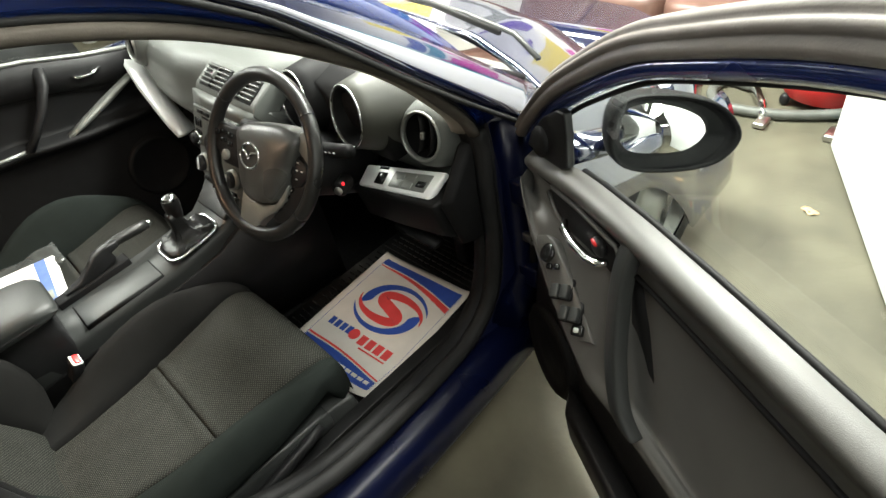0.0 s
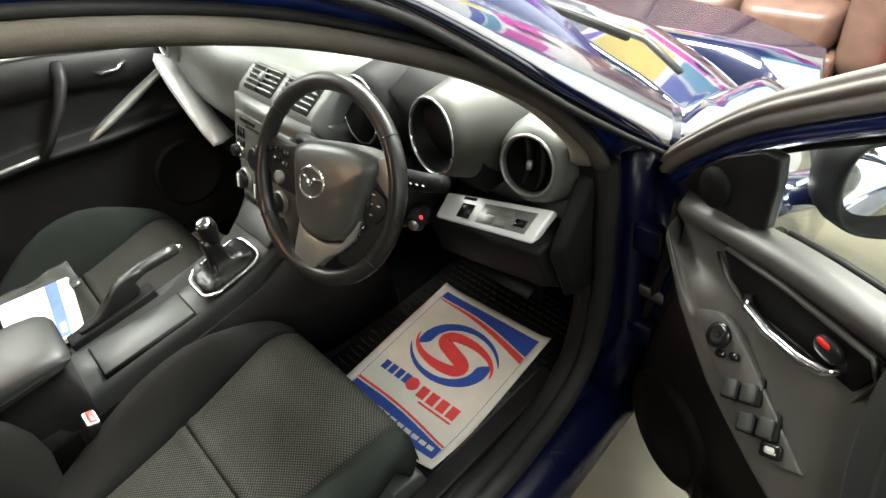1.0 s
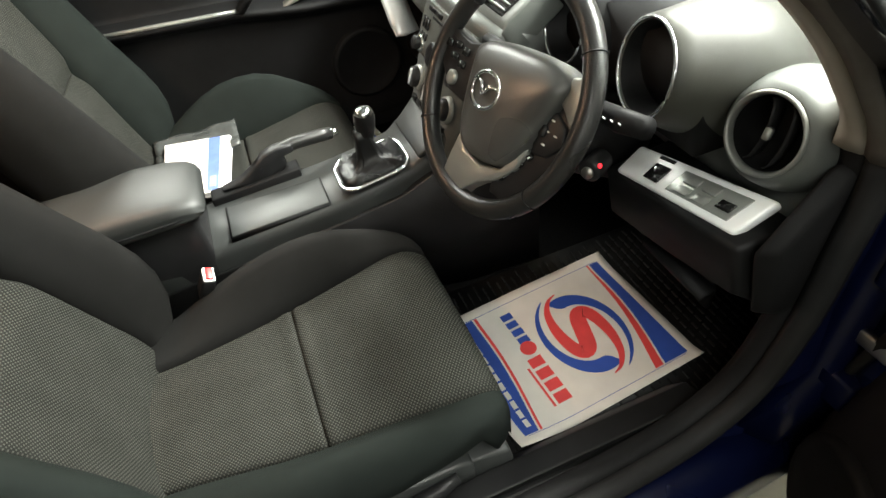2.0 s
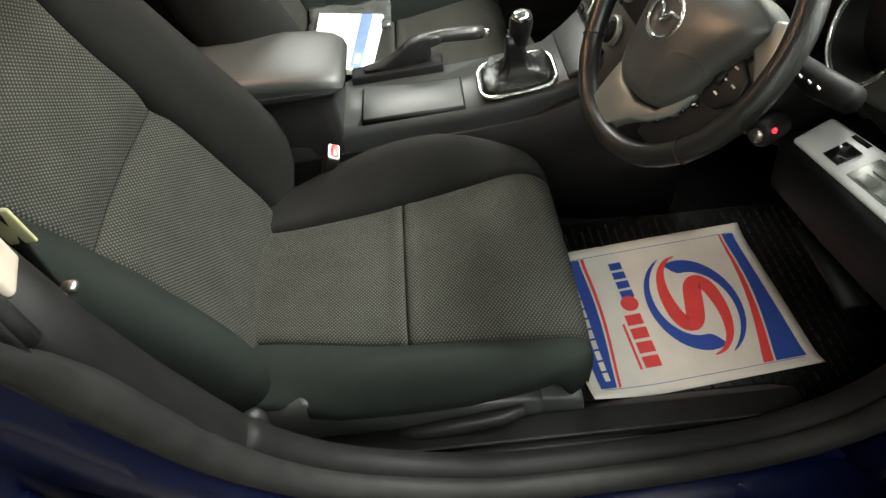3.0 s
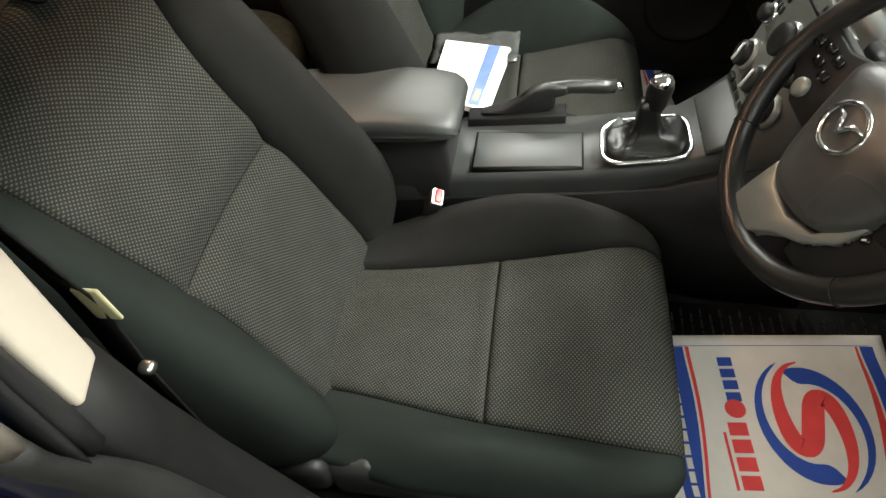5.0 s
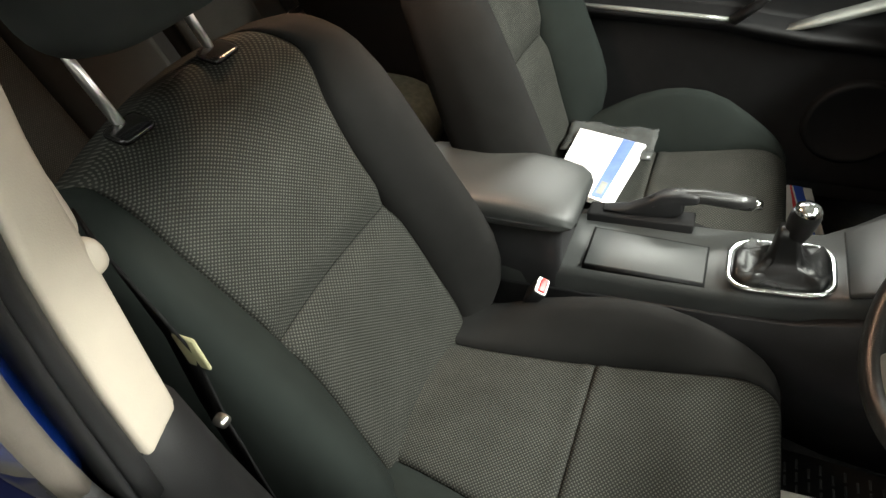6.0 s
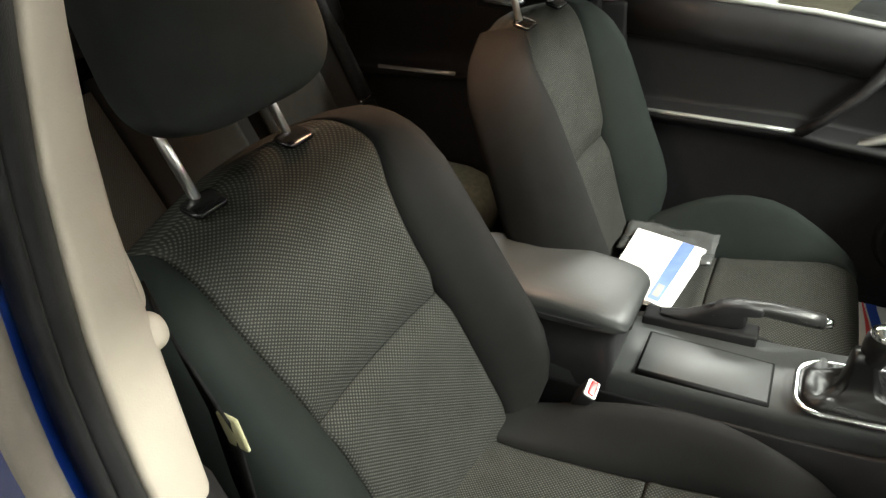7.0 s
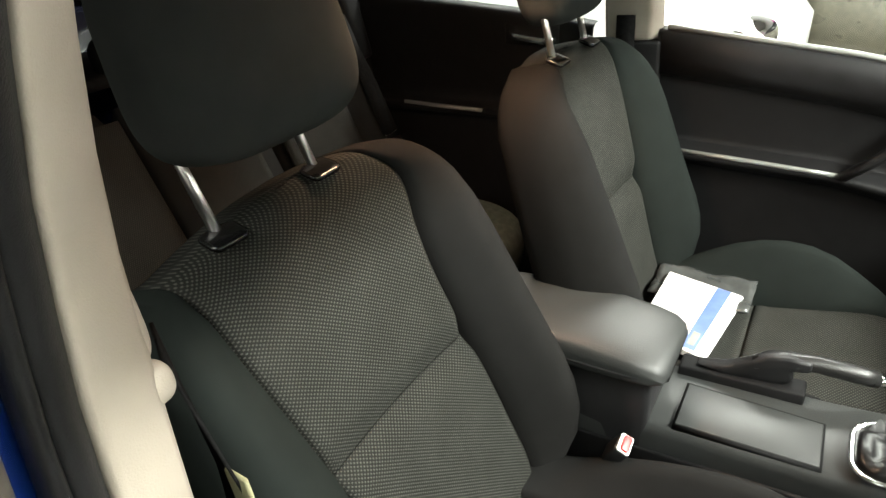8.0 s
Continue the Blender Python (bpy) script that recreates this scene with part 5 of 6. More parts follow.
# ---- mats ----
def paper_mat(name_pose, parent_label):
    """Printed paper mat, 0.35 by 0.44, with its print as thin inked shapes on top. Local x across, y forward."""
    pm = thing("paper_floor_mat", name_pose.translation, parent_label, "floor mat", "paper floor mats")
    W2, L2 = 0.172, 0.217
    lift = lambda x, y: 0.030 * max(0, (x - 0.08) / 0.09) ** 2 * max(0, (-y - 0.08) / 0.137) ** 1.5 + 0.004 * math.sin(9 * x + 2) * math.sin(7 * y + 1) + 0.014 * max(0, (-x - 0.11) / 0.07) ** 2 + 0.016 * max(0, (x - 0.13) / 0.05) ** 2 * max(0, y + 0.1) * 3 + 0.006
    pt = lambda x, y, h=0.0: name_pose @ Vector((x, y, lift(x, y) + h))
    part("sheet", grid(lambda u, v: pt((2 * u - 1) * W2, (2 * v - 1) * L2), 24, 28), PAPER, pm, "cream paper sheet", thick=0.0008)

    def ink(name, outline_a, outline_b, material, h=0.0012):
        """A strip of print between two lines of equal length."""
        bm = bmesh.new()
        a = [bm.verts.new(pt(x, y, h)) for x, y in outline_a]
        b = [bm.verts.new(pt(x, y, h)) for x, y in outline_b]
        for i in range(len(a) - 1):
            bm.faces.new((a[i], a[i + 1], b[i + 1], b[i]))
        bmesh.ops.recalc_face_normals(bm, faces=bm.faces)
        for f in bm.faces:
            if f.normal.z < 0:
                f.normal_flip()
        return part(name, bm, material, pm)

    xs = [-0.150 + 0.300 * k / 16 for k in range(17)]
    wave = lambda x: 0.022 * math.sin((x + 0.15) / 0.30 * math.pi * 0.9 + 0.3)
    # front band and rear band
    ink("front_band", [(x, 0.196) for x in xs], [(x, 0.168 - 0.030 * ((x + 0.15) / 0.30) + wave(x) * 0.7) for x in xs], PBLUE)
    ink("front_stripe", [(x, 0.164 - 0.030 * ((x + 0.15) / 0.30) + wave(x) * 0.7) for x in xs], [(x, 0.160 - 0.046 * ((x + 0.15) / 0.30) + wave(x) * 0.7) for x in xs], PRED)
    ink("rear_band", [(x, -0.196) for x in xs], [(x, -0.150 - 0.016 * ((x + 0.15) / 0.30) + wave(x) * 0.5) for x in xs], PBLUE)
    ink("rear_stripe", [(x, -0.146 - 0.016 * ((x + 0.15) / 0.30) + wave(x) * 0.5) for x in xs], [(x, -0.139 - 0.018 * ((x + 0.15) / 0.30) + wave(x) * 0.5) for x in xs], PRED)
    for sx in (-0.152, 0.152):
        ink("border_line", [(sx, -0.19 + 0.38 * k / 16) for k in range(17)], [(sx + 0.0012, -0.19 + 0.38 * k / 16) for k in range(17)], PBLUE)
    # swirl emblem: two red and two blue curved blades about a centre
    C = (0.0, 0.045)
    K = 1.14

    def blade(off):
        """Blue crescent: a thin tip that swells to a round head as it winds inwards."""
        A, B = [], []
        for k in range(25):
            t = k / 24
            g = radians(18 + off + 180 * t)
            r1 = 0.108 - 0.016 * t
            r0 = r1 - 0.001 - 0.032 * t ** 0.7 * min(1, (1 - t) / 0.10) ** 0.5
            A.append((C[0] + K * r1 * math.cos(g), C[1] + K * r1 * math.sin(g) * 0.78))
            B.append((C[0] + K * r0 * math.cos(g), C[1] + K * r0 * math.sin(g) * 0.78))
        ink("swirl_blade", A, B, PBLUE)

    blade(0)
    blade(180)
    # heavy S stroke with thin tails
    half_s = [(0.103, -0.006, 0), (0.095, 0.014, 0), (0.072, 0.032, 0), (0.040, 0.041, 0), (0.006, 0.042, 0), (-0.026, 0.036, 0), (-0.040, 0.023, 0), (-0.030, 0.010, 0)]
    path = smoothed(half_s + [(0, 0, 0)] + [(-x, -y, 0) for x, y, z in reversed(half_s)], 60)
    A, B = [], []
    for i, p in enumerate(path):
        t = (path[min(59, i + 1)] - path[max(0, i - 1)]).normalized()
        w = 0.001 + 0.0150 * math.sin(math.pi * i / 59) ** 1.1
        A.append((C[0] + K * (p.x - t.y * w), C[1] + K * (p.y + t.x * w)))
        B.append((C[0] + K * (p.x + t.y * w), C[1] + K * (p.y - t.x * w)))
    ink("swirl_stroke", A, B, PRED, 0.0020)
    # brand line as plain bars
    for k in range(4):
        x = -0.128 + 0.024 * k
        ink("bar", [(x, -0.062), (x + 0.018, -0.062)], [(x, -0.088), (x + 0.018, -0.088)], PBLUE)
    ink("dot", [(-0.024 + 0.018 * math.cos(a), -0.078 + 0.018 * math.sin(a)) for a in (k * math.pi / 10 for k in range(11))], [(-0.024 + 0.018 * math.cos(a), -0.078 - 0.018 * math.sin(a)) for a in (k * math.pi / 10 for k in range(11))], PRED)
    for k in range(4):
        x = 0.002 + 0.031 * k
        ink("bar", [(x, -0.066), (x + 0.024, -0.066)], [(x, -0.098), (x + 0.024, -0.098)], PRED)
    ink("bar", [(0.02, -0.104), (0.12, -0.104)], [(0.02, -0.109), (0.12, -0.109)], PRED)
    for k in range(11):
        x = -0.125 + 0.024 * k
        y = -0.172 - 0.004 * k / 11
        ink("bar", [(x, y + 0.004), (x + 0.019, y + 0.004)], [(x, y - 0.006), (x + 0.019, y - 0.006)], PAPER, 0.0022)
    return pm


paper_mat(pose(0.375, 0.526, 0.272, 0, 0, 4.5), "crumpled cream paper mat with blue and red print, driver footwell")
paper_mat(pose(-0.53, 0.215, 0.272, 0, 0, 8), "cream paper mat with blue and red print, passenger footwell")
rm = thing("rubber_mat", (0.37, 0.62, 0.262), "black rubber mat with raised tread bars under the paper mat", "car mat")
part("mat_sheet", box((0.12, 0.64, 0.28, 0.97, 0.2625, 0.2665)), RUBMAT, rm)
tagged(part("tread", box(*[(x, x + 0.018, y, y + 0.004, 0.266, 0.2695) for x, y in ((0.135 + 0.026 * i + 0.013 * (j % 2), 0.30 + 0.019 * j) for i in range(19) for j in range(35))]), RUBBER, rm, smooth=False), kind="stuff")
for px, nm in ((0.31, "brake_pedal"), (0.21, "clutch_pedal"), (0.43, "throttle_pedal")):
    pd = thing(nm, (px, 0.86, 0.44), "worn dark metal pedal under the dashboard", "pedal", "pedals")
    part("pad", box((px - 0.03, px + 0.03, 0.80, 0.815, 0.38, 0.435) if nm != "throttle_pedal" else (px - 0.02, px + 0.02, 0.82, 0.835, 0.30, 0.44)), RUBBER, pd, bevel=0.006)
    part("pedal_arm", tube([(px, 0.815, 0.41), (px, 0.90, 0.46), (px, 0.97, 0.70)], 0.007, 8), STEEL, pd)

# ---- driver door, open ----
DA = 61
DM = Matrix.Translation((0.72, 0.753, 0)) @ pose(0, 0, 0, 0, 0, DA - 90)
door = thing("driver_door", (0.72, 0.753, 0.25), "open dark blue driver door with grey plastic inner trim", "car door")
RIDGE = [(0.08, 0.876), (0.157, 0.900), (0.325, 0.945), (0.47, 0.968), (0.61, 0.983), (0.73, 0.993), (0.84, 1.001), (1.08, 1.012)]
LEDGE = [(0.04, 0.88), (0.12, 0.842), (0.175, 0.808), (0.21, 0.768), (0.30, 0.716), (0.39, 0.699), (0.48, 0.694), (0.57, 0.694), (0.70, 0.697), (0.85, 0.705), (1.08, 0.72)]
upper, lower = [], []
for u in [0.10, 0.115, 0.13, 0.16, 0.20, 0.25, 0.30, 0.35, 0.40, 0.45, 0.48, 0.52, 0.56, 0.62, 0.70, 0.78, 0.86, 0.94, 1.02, 1.06, 1.08]:
    zr, ze = interp(u, RIDGE), interp(u, LEDGE)
    g = zr - 0.085 - ze
    bulge = interp(u, [(0.10, 0.5), (0.22, 0.9), (0.30, 1.0), (0.43, 1.0), (0.485, 0.75), (0.56, 0.30), (0.70, 0.2)])
    lip = interp(u, [(0.10, -0.012), (0.175, -0.032), (0.30, -0.045), (0.39, -0.056), (0.48, -0.066), (0.57, -0.056), (0.70, -0.050), (1.08, -0.048)])
    top_ = [(0.030, zr + 0.004), (0.012, zr + 0.004), (-0.004, zr - 0.002), (-0.007, zr - 0.014), (0.000, zr - 0.030), (0.008, zr - 0.048), (0.004, zr - 0.085), (lip * 0.42, ze + 0.62 * g * bulge), (lip * 0.70, ze + 0.30 * g * bulge), (lip * 0.94, ze + 0.012), (lip, ze), (lip * 0.97, ze - 0.008), (lip * 0.80, ze - 0.016)]
    low_ = [(lip * 0.80, ze - 0.016), (lip * 0.4, ze - 0.028), (0.004, ze - 0.05), (0.010, ze - 0.10), (0.008, 0.45), (0.010, 0.34), (0.014, 0.262), (0.030, 0.25)]
    f = interp(u, [(0.10, 0.0), (0.13, 1.0)])
    for ps, rows, n in ((top_, upper, 56), (low_, lower, 30)):
        rows.append([Vector((u - interp(p.y, [(0.25, 0.085), (0.45, 0.055), (0.60, 0.02), (0.75, 0.0), (0.9, 0.0)]) * (1 - min(1, (u - 0.10) / 0.3)), 0.03 + (p.x - 0.03) * f, p.y)) for p in smoothed([(a, b, 0) for a, b in ps], n)])
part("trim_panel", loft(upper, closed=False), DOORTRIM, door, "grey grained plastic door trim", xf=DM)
part("lower_panel", loft(lower, closed=False), PLASTIC, door, "black lower door panel", xf=DM)
part("door_shell", loft([[(u, 0.032, 0.25), (u, 0.032, interp(u, RIDGE)), (u, 0.075, interp(u, RIDGE) - 0.05), (u, 0.11, 0.75), (u, 0.115, 0.55), (u, 0.09, 0.25)] for u in (0.0, 0.05, 0.3, 0.6, 0.9, 1.10)]), PAINT, door, "dark blue door shell", xf=DM)
part("door_seal", tube([DM @ Vector((u, 0.028, z)) for u, z in ((0.085, 0.85), (0.07, 0.7), (0.035, 0.55), (0.005, 0.40), (-0.005, 0.28), (0.03, 0.245), (0.2, 0.236), (0.6, 0.236), (1.08, 0.245))], 0.009, 8), RUBBER, door, "black door edge seal")
# window frame
FRAME = [(0.060, 0.890), (0.10, 0.935), (0.20, 1.030), (0.29, 1.096), (0.41, 1.172), (0.53, 1.224), (0.67, 1.275), (0.80, 1.305), (0.95, 1.325), (1.06, 1.30), (1.09, 1.2), (1.09, 1.0)]
fl = smoothed([(a, 0, b) for a, b in FRAME], 50)
inner = lambda d, y: [Vector((p.x + d * 0.45 * (1 if p.x < 0.9 else -1), y, p.z - d)) for p in fl]
part("window_frame", loft([[DM @ Vector((p.x, y, p.z + dz)) for y, dz in ((0.032, -0.030), (0.024, -0.022), (0.022, -0.006), (0.050, 0.004), (0.062, -0.010), (0.058, -0.030))] for p in fl]), PAINT_LIT, door, "dark blue painted window frame")
part("frame_seal", loft([[DM @ Vector((p.x - 0.006, y, p.z + dz)) for y, dz in ((0.026, -0.010), (0.012, -0.004), (0.007, 0.008), (0.013, 0.012), (0.012, 0.015), (0.006, 0.020), (0.010, 0.027), (0.017, 0.028), (0.016, 0.031), (0.020, 0.037), (0.030, 0.038), (0.042, 0.024), (0.044, 0.004))] for p in fl]), SEAL_D, door, "thick grey rubber window frame seal")
part("glass_channel", tube([DM @ Vector((p.x + 0.010, 0.046, p.z - 0.031)) for p in fl], 0.004, 6), RUBBER, door, "black glass channel")


def pane(u, v):
    a = 0.12 + 0.96 * u
    z0 = interp(a, RIDGE) - 0.03
    z1 = curve(a, FRAME[:10]) - 0.015
    return DM @ Vector((a, 0.046, z0 + (z1 - z0) * v))


gp = part("window_glass", grid(pane, 20, 4), CLEAR, door, "clear side window")
gp.visible_shadow = False
part("waist_seal", tube([DM @ Vector((u, 0.036, interp(u, RIDGE) + 0.002)) for u in (0.28, 0.35, 0.45, 0.6, 0.75, 0.9, 1.08)], 0.005, 8), RUBBER, door, "black window waist seal")
# mirror sail and tweeter
sail = part("mirror_sail", loft([[DM @ Vector((u, y, z)) for u, z in ((0.105, 0.898), (0.125, 0.935), (0.18, 0.990), (0.24, 1.032), (0.262, 1.036), (0.268, 1.00), (0.268, 0.940), (0.25, 0.926), (0.18, 0.908))] for y in (0.026, 0.014, 0.010)]), PLASTIC, door, "black mirror sail", bevel=0.006)
part("tweeter", lathe([(0.027, 0), (0.0265, 0.005), (0.022, 0.009), (0.01, 0.010)], DM @ frame_at((0.180, 0.008, 0.945), (0, -1, 0.15)), 24), DARK, sail, "round black tweeter")
# inner handle
part("handle_recess", loft([[DM @ Vector((u, y, z)) for u, z in ((0.225, 0.880), (0.24, 0.888), (0.33, 0.905), (0.44, 0.918), (0.452, 0.90), (0.44, 0.855), (0.40, 0.838), (0.30, 0.838), (0.25, 0.848))] for y in (0.03, 0.0005, -0.001)]), DARK, door, "dark handle recess", bevel=0.004)
part("handle_rim", tube([DM @ Vector((u, -0.002, z)) for u, z in ((0.220, 0.872), (0.235, 0.890), (0.33, 0.910), (0.445, 0.924), (0.460, 0.902), (0.445, 0.848), (0.40, 0.832), (0.29, 0.832), (0.245, 0.846))], 0.004, 8, closed=True), DOORTRIM, door)
part("door_handle", tube([DM @ Vector(p) for p in ((0.288, -0.004, 0.858), (0.30, -0.013, 0.851), (0.34, -0.017, 0.853), (0.39, -0.017, 0.862), (0.414, -0.012, 0.870), (0.424, -0.002, 0.876))], [0.005, 0.0075, 0.008, 0.008, 0.0075, 0.005], 12, flat=0.8), CHROME, door, "chrome door handle")
lk = part("lock_tab", puff(0, 0, 0, 0.017, 0.008, 0.014, 2.5, 18, 12, DM @ Matrix.Translation((0.405, -0.006, 0.893))), PLASTIC, door, "black lock tab")
part("lock_mark", puff(0, 0, 0, 0.009, 0.003, 0.004, 2.5, 14, 8, DM @ Matrix.Translation((0.402, -0.012, 0.901))), REDPL, lk, "red lock mark")
# window switches on the sloping ledge
SWM = lambda u: DM @ frame_at((u, interp(u, [(0.25, -0.034), (0.46, -0.052)]), interp(u, [(0.25, 0.822), (0.2945, 0.803), (0.343, 0.778), (0.424, 0.747)])), (-0.1, -0.75, 0.62), (-0.5, 0.5, 0.5))
swp = part("switch_plate", loft([[SWM(u) @ Vector((x, 0, h)) for x, h in ((-w, -0.02), (-w, -0.001), (-w + 0.003, 0.001), (w - 0.003, 0.001), (w, -0.001), (w, -0.02))] for u, w in ((0.262, 0.016), (0.275, 0.026), (0.31, 0.030), (0.37, 0.030), (0.42, 0.026), (0.448, 0.020))]), DOORTRIM, door, "grey window switch plate", bevel=0.002)
part("mirror_dial", lathe([(0.017, 0), (0.017, 0.006), (0.013, 0.008), (0.004, 0.006)], SWM(0.2945), 20), GLOSS, swp, "black mirror adjuster")
part("button", slab(rounded(0.012, 0.010, 0.003, 2), SWM(0.318) @ Matrix.Translation((-0.010, 0, 0)), 0.006), GLOSS, swp)
part("button", slab(rounded(0.012, 0.010, 0.003, 2), SWM(0.318) @ Matrix.Translation((0.010, 0, 0)), 0.006), GLOSS, swp)
for u in (0.355, 0.394):
    part("switch_recess", slab(rounded(0.054, 0.036, 0.004, 3), SWM(u) @ Matrix.Translation((0, 0, -0.002)), 0.0045), DARK, swp, "black switch recess")
    for sx in (-0.013, 0.013):
        part("window_switch", slab(rounded(0.020, 0.024, 0.004, 3), SWM(u) @ Matrix.Translation((sx, -0.004, 0)), 0.009), CONSOLE, swp, bevel=0.002)
part("lock_switch", slab(rounded(0.026, 0.018, 0.004, 3), SWM(0.426), 0.008), GLOSS, swp, bevel=0.002)
part("lock_symbol", slab(rounded(0.012, 0.008, 0.002, 2), SWM(0.426), 0.0086), WHITE, swp)
# pull handle
PULL = smoothed([(0.474, 0.006, 0.950), (0.483, -0.012, 0.912), (0.503, -0.030, 0.850), (0.530, -0.046, 0.790), (0.562, -0.056, 0.735), (0.585, -0.052, 0.702)], 20)
part("pull_handle", loft([[DM @ (p + Vector((a * (0.016 + 0.006 * max(0, k - 14) / 5), b, 0.3 * a * 0.016))) for a, b in ((-1, 0.010), (-1, -0.006), (-0.8, -0.011), (0.8, -0.012), (1, -0.008), (1, 0.010))] for k, p in enumerate(PULL)]), CONSOLE, door, "dark grey slab pull handle", bevel=0.003)
# Dark slab in place of the shadow in the hollow behind the handle
part("pull_shade", loft([[DM @ Vector((u, d - 0.016 + (z - 0.70) * 0.10, z)) for u, z in ((0.490, 0.905), (0.506, 0.893), (0.540, 0.850), (0.572, 0.790), (0.596, 0.735), (0.600, 0.708), (0.570, 0.700), (0.53, 0.76), (0.505, 0.83))] for d in (0.02, -0.006)]), DARK, door, "dark slab standing for shade in the hollow behind the pull")
part("ridge_seam", tube([DM @ Vector((u, 0.001, z)) for u, z in ((0.125, 0.868), (0.21, 0.886), (0.30, 0.905), (0.40, 0.921), (0.484, 0.929))], 0.003, 6), DARK, door)
part("panel_groove", tube([DM @ Vector((u, -0.003, interp(u, RIDGE) - 0.055)) for u in (0.50, 0.6, 0.7, 0.8, 0.95, 1.06)], 0.004, 6), DARK, door)
# loudspeaker and pocket
part("loudspeaker", lathe([(0.118, -0.02), (0.116, 0.012), (0.104, 0.022), (0.098, 0.016), (0.05, 0.020), (0.005, 0.021)], DM @ frame_at((0.185, 0.006, 0.385), (0, -1, 0.05)), 36), DARK, door, "round black loudspeaker grille")
part("door_pocket", loft([[DM @ Vector((u, y, z)) for y, z in ((0.01, 0.26), (-0.035 * k, 0.27), (-0.045 * k, 0.36 + 0.02 * k), (-0.035 * k, 0.40), (0.0, 0.38))] for u, k in ((0.29, 0.3), (0.34, 1.0), (0.6, 1.2), (0.9, 1.2), (1.04, 0.6))]), PLASTIC, door, "black door pocket")
# wing mirror
mm = frame_at((1.062, 0.755, 0.968), (0.74, -0.62, 0.22)) @ Matrix(((1, 0, 0, 0), (0, 0, 1, 0), (0, -1, 0, 0), (0, 0, 0, 1))) @ Matrix.Rotation(radians(13), 4, "Y") @ Matrix.Scale(0.80, 4)
MO = [tuple(p[:2]) for p in smoothed([(-0.118, 0.035, 0), (-0.085, 0.070, 0), (0.0, 0.076, 0), (0.085, 0.060, 0), (0.135, 0.018, 0), (0.138, -0.02, 0), (0.10, -0.058, 0), (0.02, -0.075, 0), (-0.07, -0.072, 0), (-0.112, -0.035, 0)], 48, closed=True)]
wm = part("wing_mirror", loft([[mm @ Vector((x * f, y, z * f)) for x, z in MO] for f, y in ((0.86, 0.004), (0.90, -0.004), (0.955, -0.013), (0.985, -0.011), (1.0, 0.0), (1.0, 0.03), (0.93, 0.065), (0.75, 0.088), (0.45, 0.102), (0.1, 0.106))]), DARK, door, "black-backed wing mirror housing")
part("mirror_glass", loft([[mm @ Vector((x * 0.84 - 0.010, y, z * 0.88)) for x, z in MO] for y in (-0.003, -0.0055)]), MIRROR, wm, "mirror glass reflecting the garage")
part("mirror_arm", tube([DM @ Vector((0.20, 0.045, 0.93)), DM @ Vector((0.205, 0.09, 0.925)), DM @ Vector((0.225, 0.14, 0.935))], [0.040, 0.034, 0.03], 12, flat=0.6), PAINT, wm, "dark blue mirror arm")

# ---- passenger door, closed ----
pdr = thing("passenger_door", (-0.74, 0.1, 0.3), "closed passenger door with black trim and a silver strip", "car door")
BELT = [(-0.30, 1.045), (0.14, 0.985), (0.30, 0.950), (0.50, 0.885), (0.72, 0.86)]
rings = []
for y in [-0.31, -0.29, -0.2, -0.1, 0.0, 0.1, 0.2, 0.3, 0.4, 0.5, 0.6, 0.70]:
    zb = interp(y, BELT)
    zl = interp(y, [(-0.3, 0.765), (0.12, 0.742), (0.25, 0.715), (0.5, 0.70), (0.7, 0.66)])
    ps = [(-0.745, zb + 0.002), (-0.715, zb), (-0.702, zb - 0.012), (-0.700, zb - 0.06), (-0.708, zb - 0.105), (-0.716, zb - 0.115), (-0.716, zl + 0.03), (-0.70, zl + 0.014), (-0.668, zl + 0.002), (-0.664, zl - 0.012), (-0.682, zl - 0.03), (-0.706, zl - 0.06), (-0.706, 0.45), (-0.70, 0.30), (-0.745, 0.29)]
    rings.append([(p.x, y, p.y) for p in smoothed([(a, b, 0) for a, b in ps], 50)])
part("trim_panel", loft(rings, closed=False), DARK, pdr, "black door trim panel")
part("upper_roll", loft([[(-0.712, y, interp(y, BELT) + 0.004), (-0.697, y, interp(y, BELT) - 0.004), (-0.694, y, interp(y, BELT) - 0.055), (-0.703, y, interp(y, BELT) - 0.098), (-0.716, y, interp(y, BELT) - 0.098)] for y in (-0.30, -0.1, 0.1, 0.25, 0.4, 0.6)]), PLASTIC, pdr, "dark grey upper door roll")
# Pale strip takes the place of the bright highlight along the roll's top
part("waist_highlight", tube([(-0.712, y, interp(y, BELT) + 0.006) for y in (-0.29, -0.1, 0.1, 0.25, 0.4, 0.6)], 0.007, 8), SATIN, pdr, "pale strip standing for light along the window waist")
part("armrest_trim", tube([(-0.667, y, z) for y, z in ((-0.27, 0.766), (-0.1, 0.757), (0.05, 0.748), (0.12, 0.743))], 0.006, 8), SATIN, pdr, "satin silver armrest edge")
part("door_shell", box((-0.80, -0.745, -0.33, 0.80, 0.28, 0.90)), PAINT, pdr, "dark blue door skin", bevel=0.02)
part("pull_handle", tube([(-0.70, 0.275, 0.935), (-0.668, 0.255, 0.895), (-0.652, 0.215, 0.84), (-0.650, 0.165, 0.785), (-0.664, 0.125, 0.745)], [0.018, 0.019, 0.017, 0.016, 0.018], 12, flat=0.7), PLASTIC, pdr, "dark grey pull handle")
